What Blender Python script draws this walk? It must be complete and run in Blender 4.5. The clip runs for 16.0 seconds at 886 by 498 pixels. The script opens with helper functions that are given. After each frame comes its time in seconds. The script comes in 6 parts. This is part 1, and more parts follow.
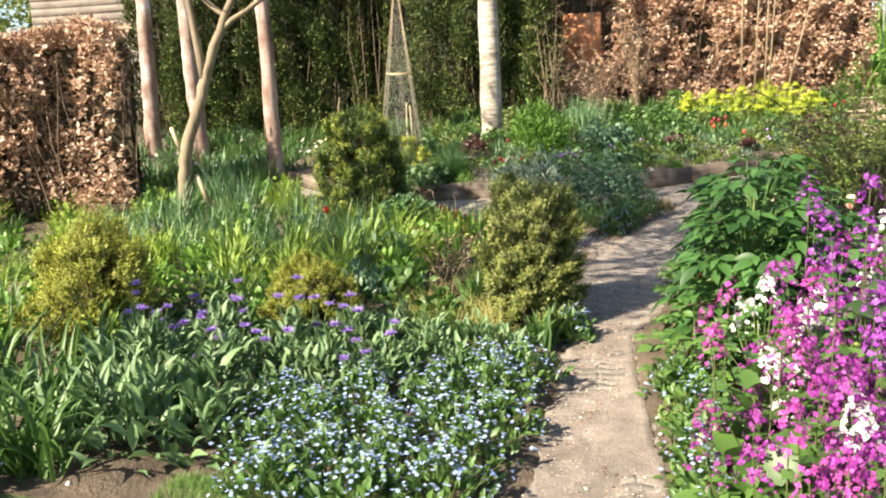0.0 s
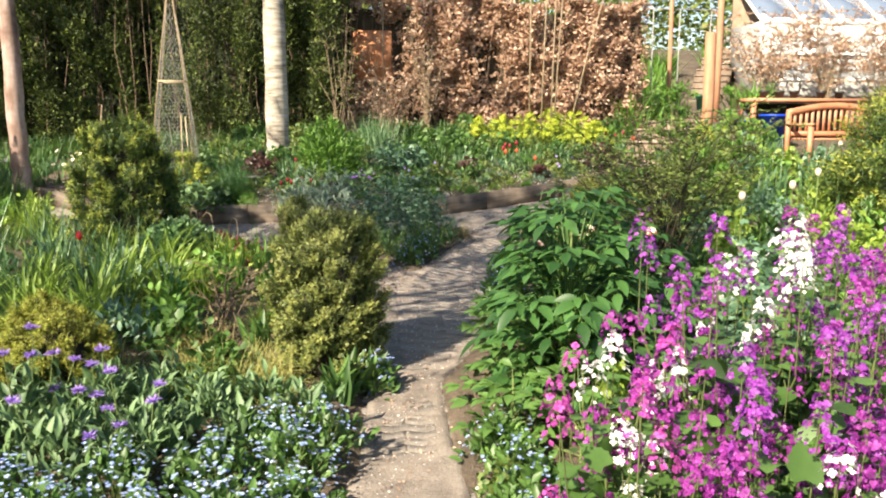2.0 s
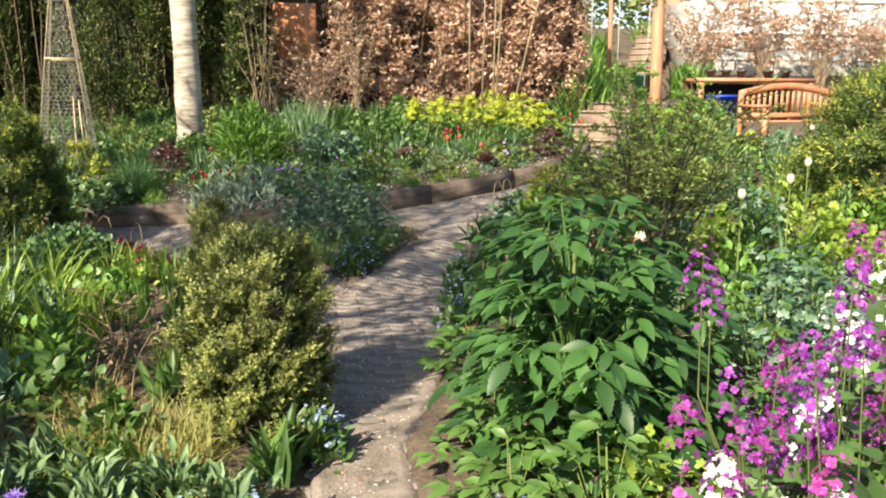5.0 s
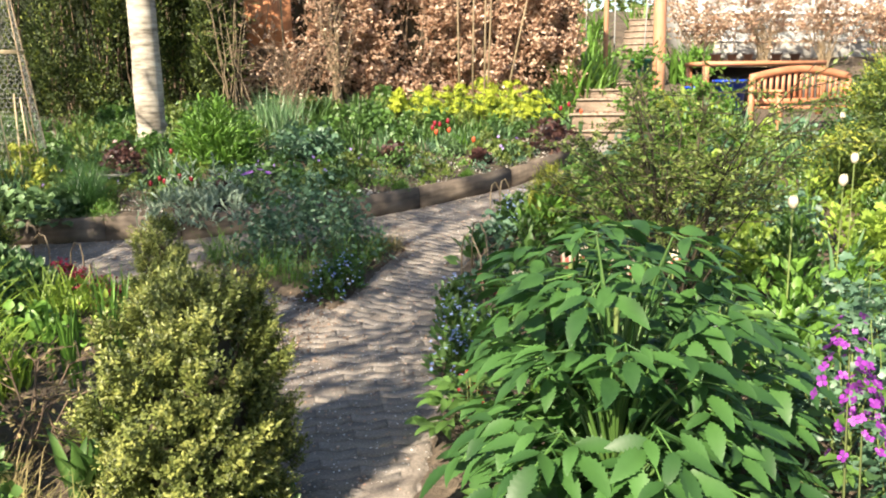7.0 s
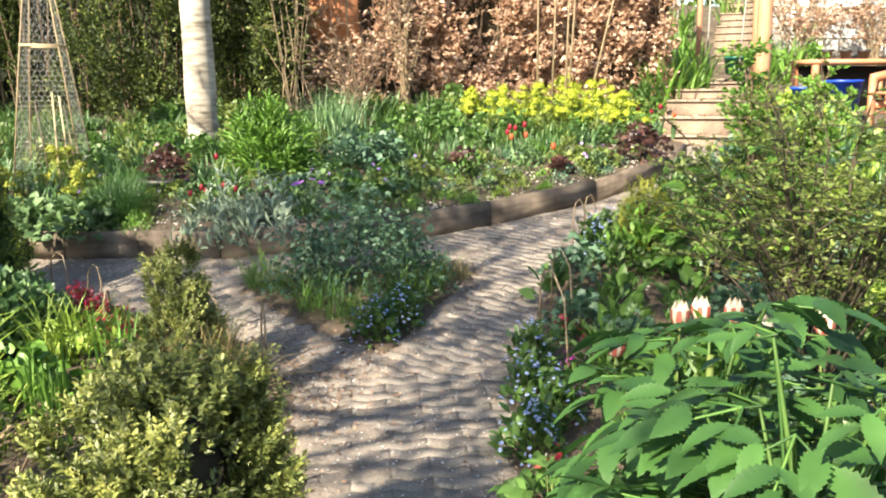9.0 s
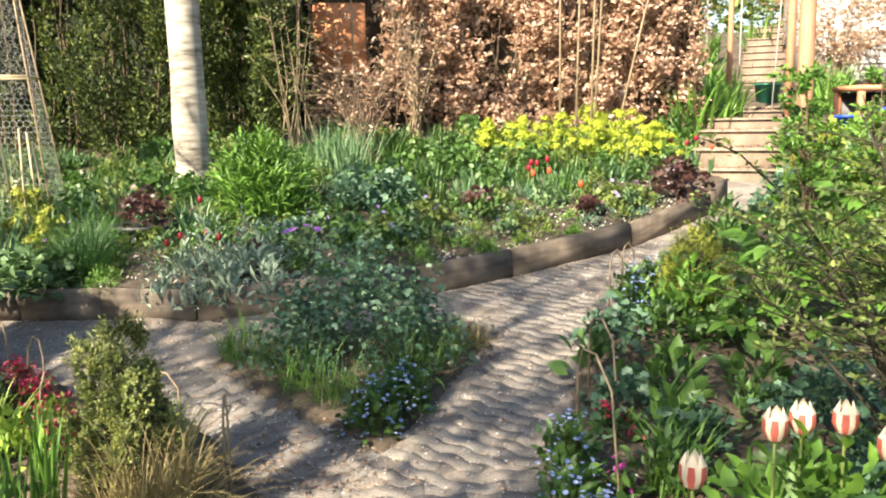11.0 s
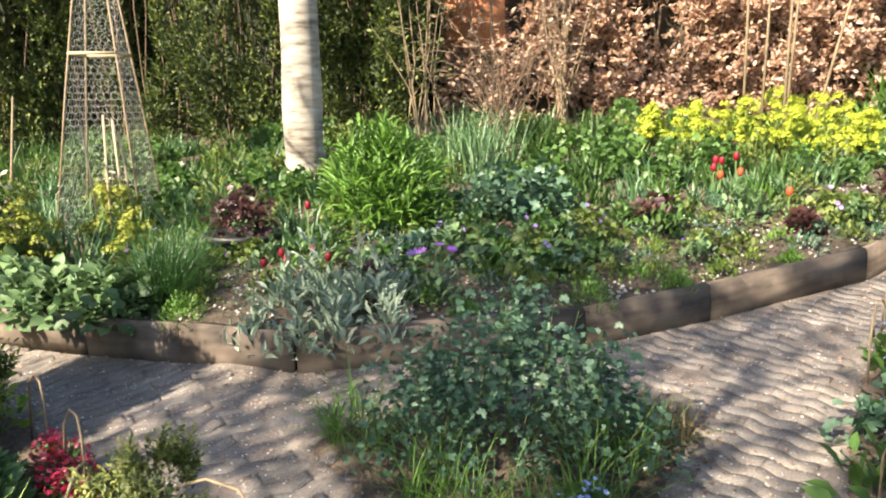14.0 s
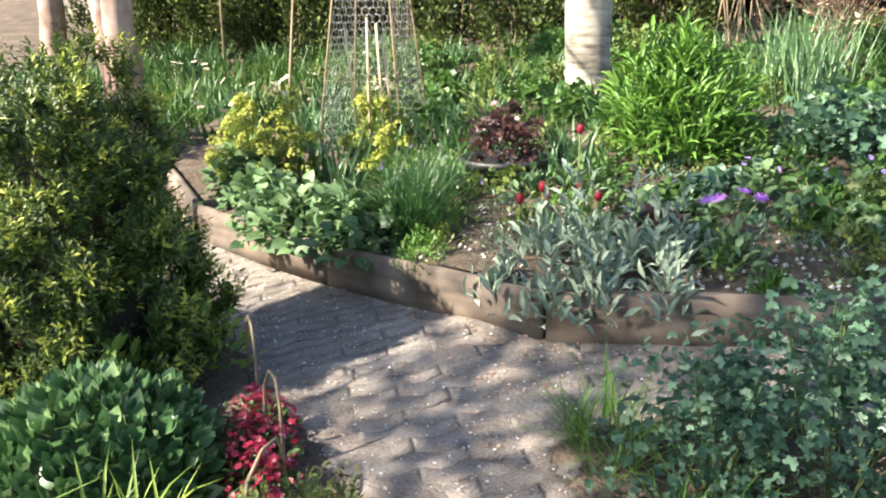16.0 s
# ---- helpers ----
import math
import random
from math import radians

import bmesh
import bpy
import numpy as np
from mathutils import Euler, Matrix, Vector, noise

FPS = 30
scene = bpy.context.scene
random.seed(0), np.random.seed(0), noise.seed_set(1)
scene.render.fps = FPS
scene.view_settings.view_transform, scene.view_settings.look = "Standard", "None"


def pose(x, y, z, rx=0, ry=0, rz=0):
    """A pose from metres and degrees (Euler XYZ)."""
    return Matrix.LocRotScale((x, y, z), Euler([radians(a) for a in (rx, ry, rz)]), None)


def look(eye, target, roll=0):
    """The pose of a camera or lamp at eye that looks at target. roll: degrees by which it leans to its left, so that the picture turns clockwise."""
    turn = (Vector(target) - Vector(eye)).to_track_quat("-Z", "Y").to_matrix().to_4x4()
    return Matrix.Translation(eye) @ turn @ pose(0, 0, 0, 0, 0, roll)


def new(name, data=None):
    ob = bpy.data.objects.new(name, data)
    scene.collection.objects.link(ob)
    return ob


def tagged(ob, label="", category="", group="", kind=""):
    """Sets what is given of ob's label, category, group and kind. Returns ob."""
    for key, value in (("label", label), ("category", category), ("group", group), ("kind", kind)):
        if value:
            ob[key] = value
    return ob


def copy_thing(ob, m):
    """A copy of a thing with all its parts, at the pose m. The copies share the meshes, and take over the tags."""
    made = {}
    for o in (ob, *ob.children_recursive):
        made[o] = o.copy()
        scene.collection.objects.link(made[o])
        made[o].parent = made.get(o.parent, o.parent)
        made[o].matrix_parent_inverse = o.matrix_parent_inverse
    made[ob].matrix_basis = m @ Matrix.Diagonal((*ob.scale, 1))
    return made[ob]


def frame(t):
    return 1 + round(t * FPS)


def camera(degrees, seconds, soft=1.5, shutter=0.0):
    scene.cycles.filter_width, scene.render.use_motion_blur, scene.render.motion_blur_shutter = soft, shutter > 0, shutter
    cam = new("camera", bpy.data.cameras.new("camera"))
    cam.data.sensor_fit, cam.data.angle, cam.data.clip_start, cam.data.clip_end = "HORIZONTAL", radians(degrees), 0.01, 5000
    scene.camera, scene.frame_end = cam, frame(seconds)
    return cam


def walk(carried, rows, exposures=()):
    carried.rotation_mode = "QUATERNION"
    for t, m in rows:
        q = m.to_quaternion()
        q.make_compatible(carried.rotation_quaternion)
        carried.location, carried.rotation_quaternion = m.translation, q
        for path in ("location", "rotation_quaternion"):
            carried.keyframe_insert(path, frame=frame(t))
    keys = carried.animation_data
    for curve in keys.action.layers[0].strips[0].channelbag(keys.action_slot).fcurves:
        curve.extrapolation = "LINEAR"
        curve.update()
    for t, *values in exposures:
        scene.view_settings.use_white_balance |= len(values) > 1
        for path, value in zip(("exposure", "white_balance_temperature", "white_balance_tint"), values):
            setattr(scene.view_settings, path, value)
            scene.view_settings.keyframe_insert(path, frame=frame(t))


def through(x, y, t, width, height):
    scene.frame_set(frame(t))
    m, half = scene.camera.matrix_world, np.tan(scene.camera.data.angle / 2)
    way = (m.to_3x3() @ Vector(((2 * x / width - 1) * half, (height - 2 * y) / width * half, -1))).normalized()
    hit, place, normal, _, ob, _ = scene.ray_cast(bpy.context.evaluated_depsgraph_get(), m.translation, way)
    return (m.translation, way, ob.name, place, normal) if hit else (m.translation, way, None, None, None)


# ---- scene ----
cam = camera(56.8, 16.0, 2.0)
PATH = [
    (0, (1.0, -1.856, 1.281), (0.628, 0.081, 0.951), -2.1),
    (0.5, (0.925, -1.71, 1.272), (0.759, 0.252, 0.926), -2.5),
    (1, (0.913, -1.551, 1.276), (0.878, 0.415, 0.91), -1.8),
    (1.5, (0.91, -1.387, 1.278), (0.936, 0.594, 1.0), -0.5),
    (2, (0.887, -1.213, 1.279), (1.036, 0.759, 0.985), 0.3),
    (2.5, (0.782, -1.052, 1.306), (1.106, 0.904, 1.04), -0.2),
    (3, (0.717, -0.923, 1.304), (1.092, 1.015, 0.985), -0.0),
    (3.5, (0.717, -0.756, 1.318), (1.091, 1.188, 1.031), -0.0),
    (4, (0.717, -0.587, 1.311), (1.055, 1.364, 1.029), -0.3),
    (4.2, (0.726, -0.517, 1.311), (1.038, 1.432, 0.99), 0.1),
    (6.3, (0.933, 0.317, 1.368), (1.313, 2.247, 1.003), 0.1),
    (6.5, (0.941, 0.402, 1.369), (1.3, 2.329, 0.976), -0.3),
    (7, (0.931, 0.621, 1.369), (1.291, 2.553, 0.996), -0.8),
    (7.5, (0.917, 0.805, 1.369), (1.282, 2.717, 0.91), 0.2),
    (8, (0.956, 1.016, 1.387), (1.273, 2.945, 0.966), 1.1),
    (8.5, (1.018, 1.244, 1.383), (1.22, 3.194, 0.987), 1.1),
    (9, (1.071, 1.484, 1.397), (1.26, 3.439, 1.019), -0.4),
    (9.5, (1.068, 1.671, 1.396), (1.267, 3.624, 1.015), -0.1),
    (10, (1.096, 1.85, 1.392), (1.26, 3.803, 0.994), -0.8),
    (10.2, (1.112, 1.931, 1.394), (1.255, 3.893, 1.038), -0.8),
    (12.3, (1.201, 2.879, 1.459), (1.371, 4.85, 1.166), -0.9),
    (12.5, (1.202, 2.964, 1.462), (1.356, 4.936, 1.166), -1.2),
    (13, (1.166, 3.173, 1.469), (1.22, 5.149, 1.169), -1.5),
    (13.5, (1.068, 3.372, 1.473), (1.051, 5.348, 1.17), -1.3),
    (14, (0.989, 3.545, 1.463), (0.856, 5.51, 1.111), -0.6),
    (14.5, (0.952, 3.769, 1.451), (0.591, 5.702, 1.083), 0.1),
    (15, (0.949, 3.967, 1.451), (0.415, 5.844, 1.013), -1.5),
    (15.5, (0.935, 4.152, 1.447), (0.261, 5.959, 0.921), -0.9),
    (16, (0.9, 4.289, 1.445), (0.114, 6.04, 0.885), -0.8),
]
walk(cam, [(t, look(eye, target, roll)) for t, eye, target, roll in PATH], [(0, 1.68, 6850, 14), (1, 1.72, 6850, 14), (3, 1.37, 6850, 14), (6.5, 1.57, 6850, 14), (8.5, 1.9, 6850, 13), (10.2, 1.95, 6850, 12), (12.5, 1.64, 6800, 15), (13.5, 1.73, 6800, 16), (14.5, 1.92, 6700, 17), (15.5, 2.02, 6400, 16), (16, 2.08, 6350, 16)])

# ---- light ----
world = bpy.data.worlds.new("sky")
scene.world = world
world.use_nodes = True
SUN_EL, SUN_AZ = 37.0, 222.0  # degrees; azimuth clockwise from +y
wn = world.node_tree.nodes
sky = wn.new("ShaderNodeTexSky")
sky.sky_type, sky.sun_disc = "NISHITA", False
sky.sun_elevation, sky.sun_rotation = radians(SUN_EL), radians(SUN_AZ)
wn["Background"].inputs[1].default_value = 0.078
world.node_tree.links.new(sky.outputs[0], wn["Background"].inputs[0])
sun = new("sun", bpy.data.lights.new("sun", "SUN"))
sun.data.energy, sun.data.angle, sun.data.color = 5.0, radians(0.55), (1.0, 0.91, 0.74)
to_sun = Vector((math.sin(radians(SUN_AZ)) * math.cos(radians(SUN_EL)), math.cos(radians(SUN_AZ)) * math.cos(radians(SUN_EL)), math.sin(radians(SUN_EL))))
sun.matrix_world = look(to_sun * 30, (0, 0, 0))

# ---- mesh tools ----
rng = np.random.default_rng(11)


def mesh(name, V, F, smooth=False):
    V, F = np.asarray(V, np.float32), np.asarray(F, np.int32)
    me = bpy.data.meshes.new(name)
    me.vertices.add(len(V))
    me.vertices.foreach_set("co", V.ravel())
    k = F.shape[1]
    me.loops.add(F.size)
    me.loops.foreach_set("vertex_index", F.ravel())
    me.polygons.add(len(F))
    me.polygons.foreach_set("loop_start", np.arange(0, F.size, k, dtype=np.int32))
    me.update(calc_edges=True)
    me.validate()
    if smooth:
        me.polygons.foreach_set("use_smooth", np.ones(len(F), bool))
    return me


def part(name, VF, mat, parent=None, label="", smooth=False):
    me = mesh(name, VF[0], VF[1], smooth)
    me.materials.append(mat)
    ob = new(name, me)
    if parent:
        ob.parent = parent
    return tagged(ob, label, kind="stuff" if name in STUFF else "")


STUFF = {"bloom_mass", "stem_work", "stalk_work", "blade_mass", "rosette"}


def thing(name, label, category, group="", loc=(0, 0, 0), kind=""):
    ob = new(name)
    ob.location = loc
    return tagged(ob, label, category, group, kind)


def cat(items):
    V, F, n = [], [], 0
    for v, f in items:
        V.append(np.asarray(v, float))
        F.append(np.asarray(f, int) + n)
        n += len(v)
    return np.concatenate(V), np.concatenate(F)


def unit(a):
    return a / np.maximum(np.linalg.norm(a, axis=-1, keepdims=True), 1e-9)


def tube(pts, radii, n=6, cap=True):
    pts = np.asarray(pts, float)
    radii = np.broadcast_to(radii, len(pts))
    t = unit(np.gradient(pts, axis=0))
    ref = np.array([0.3, 0.9, 0.2]) if abs(t[0][2]) > 0.5 else np.array([0, 0, 1.0])
    a = unit(np.cross(t, ref))
    b = np.cross(t, a)
    ang = np.linspace(0, 2 * np.pi, n, endpoint=False)
    V = (pts[:, None] + radii[:, None, None] * (np.cos(ang)[None, :, None] * a[:, None] + np.sin(ang)[None, :, None] * b[:, None])).reshape(-1, 3)
    F = []
    for i in range(len(pts) - 1):
        for j in range(n):
            p, q = i * n + j, i * n + (j + 1) % n
            F += [(p, q, q + n), (p, q + n, p + n)]
    if cap:
        for end, o in ((0, 0), (len(pts) - 1, (len(pts) - 1) * n)):
            F += [(o, o + j, o + j + 1) if end else (o, o + j + 1, o + j) for j in range(1, n - 1)]
    return V, np.array(F)


def box(x0, y0, z0, x1, y1, z1, bev=0.0):
    bm = bmesh.new()
    bmesh.ops.create_cube(bm, size=1, matrix=Matrix.LocRotScale(((x0 + x1) / 2, (y0 + y1) / 2, (z0 + z1) / 2), None, (x1 - x0, y1 - y0, z1 - z0)))
    if bev:
        bmesh.ops.bevel(bm, geom=bm.edges[:], offset=bev, segments=2, affect="EDGES")
    bmesh.ops.triangulate(bm, faces=bm.faces[:])
    bm.verts.index_update()
    V = np.array([v.co[:] for v in bm.verts])
    F = np.array([[v.index for v in f.verts] for f in bm.faces])
    bm.free()
    return V, F


def turned(VF, m):
    M = np.array(m)
    return VF[0] @ M[:3, :3].T + M[:3, 3], VF[1]


def lathe(profile, n=20):
    prof = np.asarray(profile, float)
    ang = np.linspace(0, 2 * np.pi, n, endpoint=False)
    V = np.stack([prof[:, None, 0] * np.cos(ang), prof[:, None, 0] * np.sin(ang), prof[:, None, 1] + 0 * ang], -1).reshape(-1, 3)
    F = []
    for i in range(len(prof) - 1):
        for j in range(n):
            p, q = i * n + j, i * n + (j + 1) % n
            F += [(p, q, q + n), (p, q + n, p + n)]
    return V, np.array(F)


def spread(T, pos, fwd, up, size):
    """Copies of a template (y along fwd, z along up) at many places."""
    tv, tf = T
    pos, fwd = np.asarray(pos, float), unit(np.asarray(fwd, float))
    side = unit(np.cross(fwd, np.asarray(up, float) + 1e-4))
    nrm = np.cross(side, fwd)
    s = np.asarray(size, float).reshape(-1, 1, 1) * np.ones((len(pos), 1, 1))
    V = pos[:, None] + s * (tv[None, :, :1] * side[:, None] + tv[None, :, 1:2] * fwd[:, None] + tv[None, :, 2:3] * nrm[:, None])
    F = tf[None] + (np.arange(len(pos)) * len(tv))[:, None, None]
    return V.reshape(-1, 3), F.reshape(-1, tf.shape[1])


def leaf_shape(w, fold=0.07, bend=0.14, at=0.42, tooth=0.0):
    V = [(0, 0, 0), (-w, at, fold), (0, at, -0.01), (w, at, fold), (-w * 0.66, 0.74, fold * 0.4), (0, 0.76, -bend * 0.4), (w * 0.66, 0.74, fold * 0.4), (0, 1, -bend)]
    return np.array(V, float), np.array([(0, 2, 1), (0, 3, 2), (1, 2, 5), (1, 5, 4), (2, 3, 6), (2, 6, 5), (4, 5, 7), (5, 6, 7)])


LEAF, WIDE, LANCE = leaf_shape(0.24), leaf_shape(0.42, 0.06, 0.2, 0.35), leaf_shape(0.15, 0.05, 0.2)
SLIM = (LANCE[0] * np.array([0.6, 1, 1]), LANCE[1])
TINY = (np.array([(0, 0, 0), (-0.3, 0.5, 0.1), (0.3, 0.5, 0.1), (0, 1, 0)], float), np.array([(0, 3, 1), (0, 2, 3)]))


def heart_shape(teeth=5):
    """A toothed heart-shaped leaf, folded along its midrib."""
    edge = []
    for i in range(teeth * 2 + 1):
        f = i / (teeth * 2)
        w = 0.44 * math.sin(math.pi * min(1, f * 0.9 + 0.22)) ** 0.8 * (1.0 if i % 2 else 0.86)
        edge.append((w, -0.08 + f * 1.08))
    V = [(0, 0, 0), (0, 1.02, -0.16)] + [(0, max(0.02, y), -0.02 - 0.13 * y * y) for _, y in edge]
    n = len(edge)
    for sgn in (-1, 1):
        V += [(sgn * w, y, 0.07 * w / 0.4 - 0.16 * y * y) for w, y in edge]
    F = []
    for k, sgn in enumerate((-1, 1)):
        o = 2 + n * (1 + k)
        for i in range(n - 1):
            q = [2 + i, 2 + i + 1, o + i + 1, o + i]
            F += [(q[0], q[1], q[2]), (q[0], q[2], q[3])] if sgn < 0 else [(q[0], q[2], q[1]), (q[0], q[3], q[2])]
    return np.array(V, float), np.array(F)


HEART = heart_shape()


def lobed_shape(lobes=5, cut=0.45):
    """A palmate leaf with rounded lobes, as of columbine or cranesbill."""
    V, F = [(0, 0, 0)], []
    n = lobes * 4
    for i in range(n + 1):
        a = -2.3 + 4.6 * i / n
        r = 0.5 * (1 - cut * (0.5 + 0.5 * math.cos(2 * math.pi * i / 4)))
        V.append((r * math.sin(a), 0.35 + r * math.cos(a), 0.05 * math.cos(a * 3)))
    F = [(0, i + 1, i) for i in range(1, n + 1)]
    V[0] = (0, 0.3, -0.05)
    return np.array(V, float), np.array(F)


LOBED = lobed_shape(5, 0.28)


def flower_shape(k, w=0.5, cup=0.1, notch=0.0):
    """k petals round a centre, seen along z; 1 across the radius."""
    V, F = [], []
    for i in range(k):
        a = 2 * math.pi * i / k
        c, s = math.cos(a), math.sin(a)
        o = len(V)
        for x, y, z in ((0.04, 0, 0), (0.55, -w * 0.75, cup * 0.5), (0.95, -w * 0.5, cup), (1.0 - notch, 0, cup * 0.8), (0.95, w * 0.5, cup), (0.55, w * 0.75, cup * 0.5)):
            V.append((x * c - y * s, x * s + y * c, z))
        F += [(o, o + 1, o + 2), (o, o + 2, o + 3), (o, o + 3, o + 4), (o, o + 4, o + 5)]
    return np.array(V, float), np.array(F)


FLOWER4, FLOWER5, DAISY = flower_shape(4, 0.62, 0.12), flower_shape(5, 0.55, 0.1), flower_shape(11, 0.2, 0.25)


def ways(n, low=-0.2, high=1.0):
    z = rng.uniform(low, high, n)
    a = rng.uniform(0, 2 * np.pi, n)
    r = np.sqrt(np.maximum(0, 1 - z * z))
    return np.stack([r * np.cos(a), r * np.sin(a), z], -1)


def blades(n, r, length, width, lean=0.6, droop=0.5, seg=5, spread_top=1.0):
    """Strap leaves rising from a tuft and arching over."""
    a = rng.uniform(0, 2 * np.pi, n)
    rr = r * np.sqrt(rng.random(n))
    a2 = rng.uniform(0, 2 * np.pi, n)
    base = np.stack([rr * np.cos(a2), rr * np.sin(a2), 0 * a], -1)
    out = np.stack([np.cos(a), np.sin(a), 0 * a], -1)
    L = length * rng.uniform(0.6, 1.1, n)
    tilt = lean * rng.uniform(0.05, 1.0, n) * spread_top
    dr = droop * rng.uniform(0.2, 1.2, n)
    side = np.stack([-np.sin(a), np.cos(a), 0 * a], -1)
    P = base.copy()
    V = []
    for k in range(seg + 1):
        f = k / seg
        ang = tilt + dr * 2.2 * f * f
        w = width * (0.55 + 0.9 * f if f < 0.4 else 0.91) * (1 - max(0, f - 0.35) / 0.65) ** 0.7 * rng.uniform(0.9, 1.1, n)
        wv = np.maximum(w, 0.0006)[:, None] * 0.5
        keel = (np.sin(ang)[:, None] * np.array([0, 0, 1.0]) - np.cos(ang)[:, None] * out) * wv * 0.5
        V.append(np.stack([P - side * wv, P - keel, P + side * wv], 1))
        P = P + (L / seg)[:, None] * (np.sin(ang)[:, None] * out + np.cos(ang)[:, None] * np.array([0, 0, 1.0]))
    V = np.stack(V, 1).reshape(-1, 3)
    F = []
    for k in range(seg):
        for j in (0, 1):
            p = k * 3 + j
            F += [(p, p + 1, p + 4), (p, p + 4, p + 3)]
    F = np.array(F)[None] + (np.arange(n) * (seg + 1) * 3)[:, None, None]
    return V, F.reshape(-1, 3)


def dome(n, r, h, inner=0.55, power=0.6):
    """Places in a low mound, most of them near its skin."""
    a = rng.uniform(0, 2 * np.pi, n)
    v = rng.random(n)
    k = rng.uniform(inner, 1.0, n) ** power
    lump = 1 + 0.16 * np.sin(3 * a + v * 5 + r * 31) + 0.1 * np.sin(7 * a + r * 17 + v * 9)
    rad = r * np.cos(v * np.pi / 2) * k * lump
    z = h * np.sin(v * np.pi / 2) * k * lump
    P = np.stack([rad * np.cos(a), rad * np.sin(a), z], -1)
    O = unit(np.stack([np.cos(a) * np.cos(v * 1.5) / max(r, 0.02), np.sin(a) * np.cos(v * 1.5) / max(r, 0.02), np.sin(v * 1.5) / max(h, 0.02)], -1))
    return P, O


def herb(n, r, h, size, T=LEAF, flat=0.5, up=0.35, inner=0.3):
    """A leafy mound."""
    P, O = dome(n, r, h, inner)
    fwd = unit(O * (1 - flat * 0.4) + ways(n, -0.5, 0.8) * 0.7 + np.array([0, 0, up]))
    nrm = unit(np.array([0, 0, 1.0]) + O * 0.6 + ways(n, -1, 1) * 0.5)
    return spread(T, P, fwd, nrm, size * rng.uniform(0.6, 1.2, n))


def stems(tips, radius, n=3, base=0.25, bow=0.12):
    out = []
    for p in tips:
        b = np.array([p[0] * base, p[1] * base, 0])
        m = (b + p) / 2 + np.array([p[0] * bow, p[1] * bow, 0.03])
        out.append(tube([b, m, p], [radius, radius * 0.85, radius * 0.6], n, False))
    return cat(out)


def sprigs(P, O, per, size, T=TINY, shoot=0.05, splay=0.9):
    """Short shoots set with small leaves, pointing outwards."""
    n = len(P)
    k = np.tile(np.arange(per), n)
    Pp, Oo = np.repeat(P, per, 0), np.repeat(O, per, 0)
    tip = unit(Oo + 0.5 * np.array([0, 0, 1.0]) + np.repeat(ways(n, -0.6, 0.6), per, 0) * 0.4)
    place = Pp + tip * (shoot * (k / per))[:, None]
    fwd = unit(tip * 0.7 + ways(n * per, -0.8, 0.9) * splay)
    return spread(T, place, fwd, tip + ways(n * per, -1, 1) * 0.6, size * rng.uniform(0.6, 1.25, n * per))


# ---- materials ----
def ramp_nodes(nt, fac, stops):
    r = nt.nodes.new("ShaderNodeValToRGB")
    while len(r.color_ramp.elements) < len(stops):
        r.color_ramp.elements.new(0.5)
    for e, (p, c) in zip(r.color_ramp.elements, stops):
        e.position, e.color = p, (*c, 1)
    nt.links.new(fac, r.inputs[0])
    return r.outputs[0]


def base_mat(name, rough=0.6):
    m = bpy.data.materials.new(name)
    m.use_nodes = True
    b = m.node_tree.nodes["Principled BSDF"]
    b.inputs["Roughness"].default_value = rough
    return m, m.node_tree, b


def noise_fac(nt, scale, detail=5, rough=0.6, coords="Object"):
    tc = nt.nodes.new("ShaderNodeTexCoord")
    n = nt.nodes.new("ShaderNodeTexNoise")
    n.inputs["Scale"].default_value, n.inputs["Detail"].default_value, n.inputs["Roughness"].default_value = scale, detail, rough
    nt.links.new(tc.outputs[coords], n.inputs["Vector"])
    return n.outputs["Fac"]


def add_bump(nt, b, fac, strength, dist=0.01):
    bp = nt.nodes.new("ShaderNodeBump")
    bp.inputs["Strength"].default_value, bp.inputs["Distance"].default_value = strength, dist
    nt.links.new(fac, bp.inputs["Height"])
    nt.links.new(bp.outputs[0], b.inputs["Normal"])


def leaf_mat(name, dark, light, rough=0.45, through=0.35, tint=None):
    """Leaf: colour varies from leaf to leaf, light passes through."""
    m, nt, b = base_mat(name, rough)
    geo = nt.nodes.new("ShaderNodeNewGeometry")
    nf = noise_fac(nt, 9, 3)
    mx = nt.nodes.new("ShaderNodeMath")
    mx.operation = "MULTIPLY_ADD"
    nt.links.new(geo.outputs["Random Per Island"], mx.inputs[0])
    mx.inputs[1].default_value = 0.62
    ad = nt.nodes.new("ShaderNodeMath")
    ad.operation = "MULTIPLY"
    nt.links.new(nf, ad.inputs[0])
    ad.inputs[1].default_value = 0.42
    nt.links.new(ad.outputs[0], mx.inputs[2])
    mid = tuple((a + c) / 2 for a, c in zip(dark, light))
    stops = [(0.12, dark), (0.46, mid), (0.72, light)] + ([(0.84, tint)] if tint else [])
    col = ramp_nodes(nt, mx.outputs[0], stops)
    nt.links.new(col, b.inputs["Base Color"])
    tr = nt.nodes.new("ShaderNodeBsdfTranslucent")
    nt.links.new(col, tr.inputs[0])
    sh = nt.nodes.new("ShaderNodeMixShader")
    sh.inputs[0].default_value = through
    nt.links.new(b.outputs[0], sh.inputs[1])
    nt.links.new(tr.outputs[0], sh.inputs[2])
    nt.links.new(sh.outputs[0], nt.nodes["Material Output"].inputs[0])
    return m


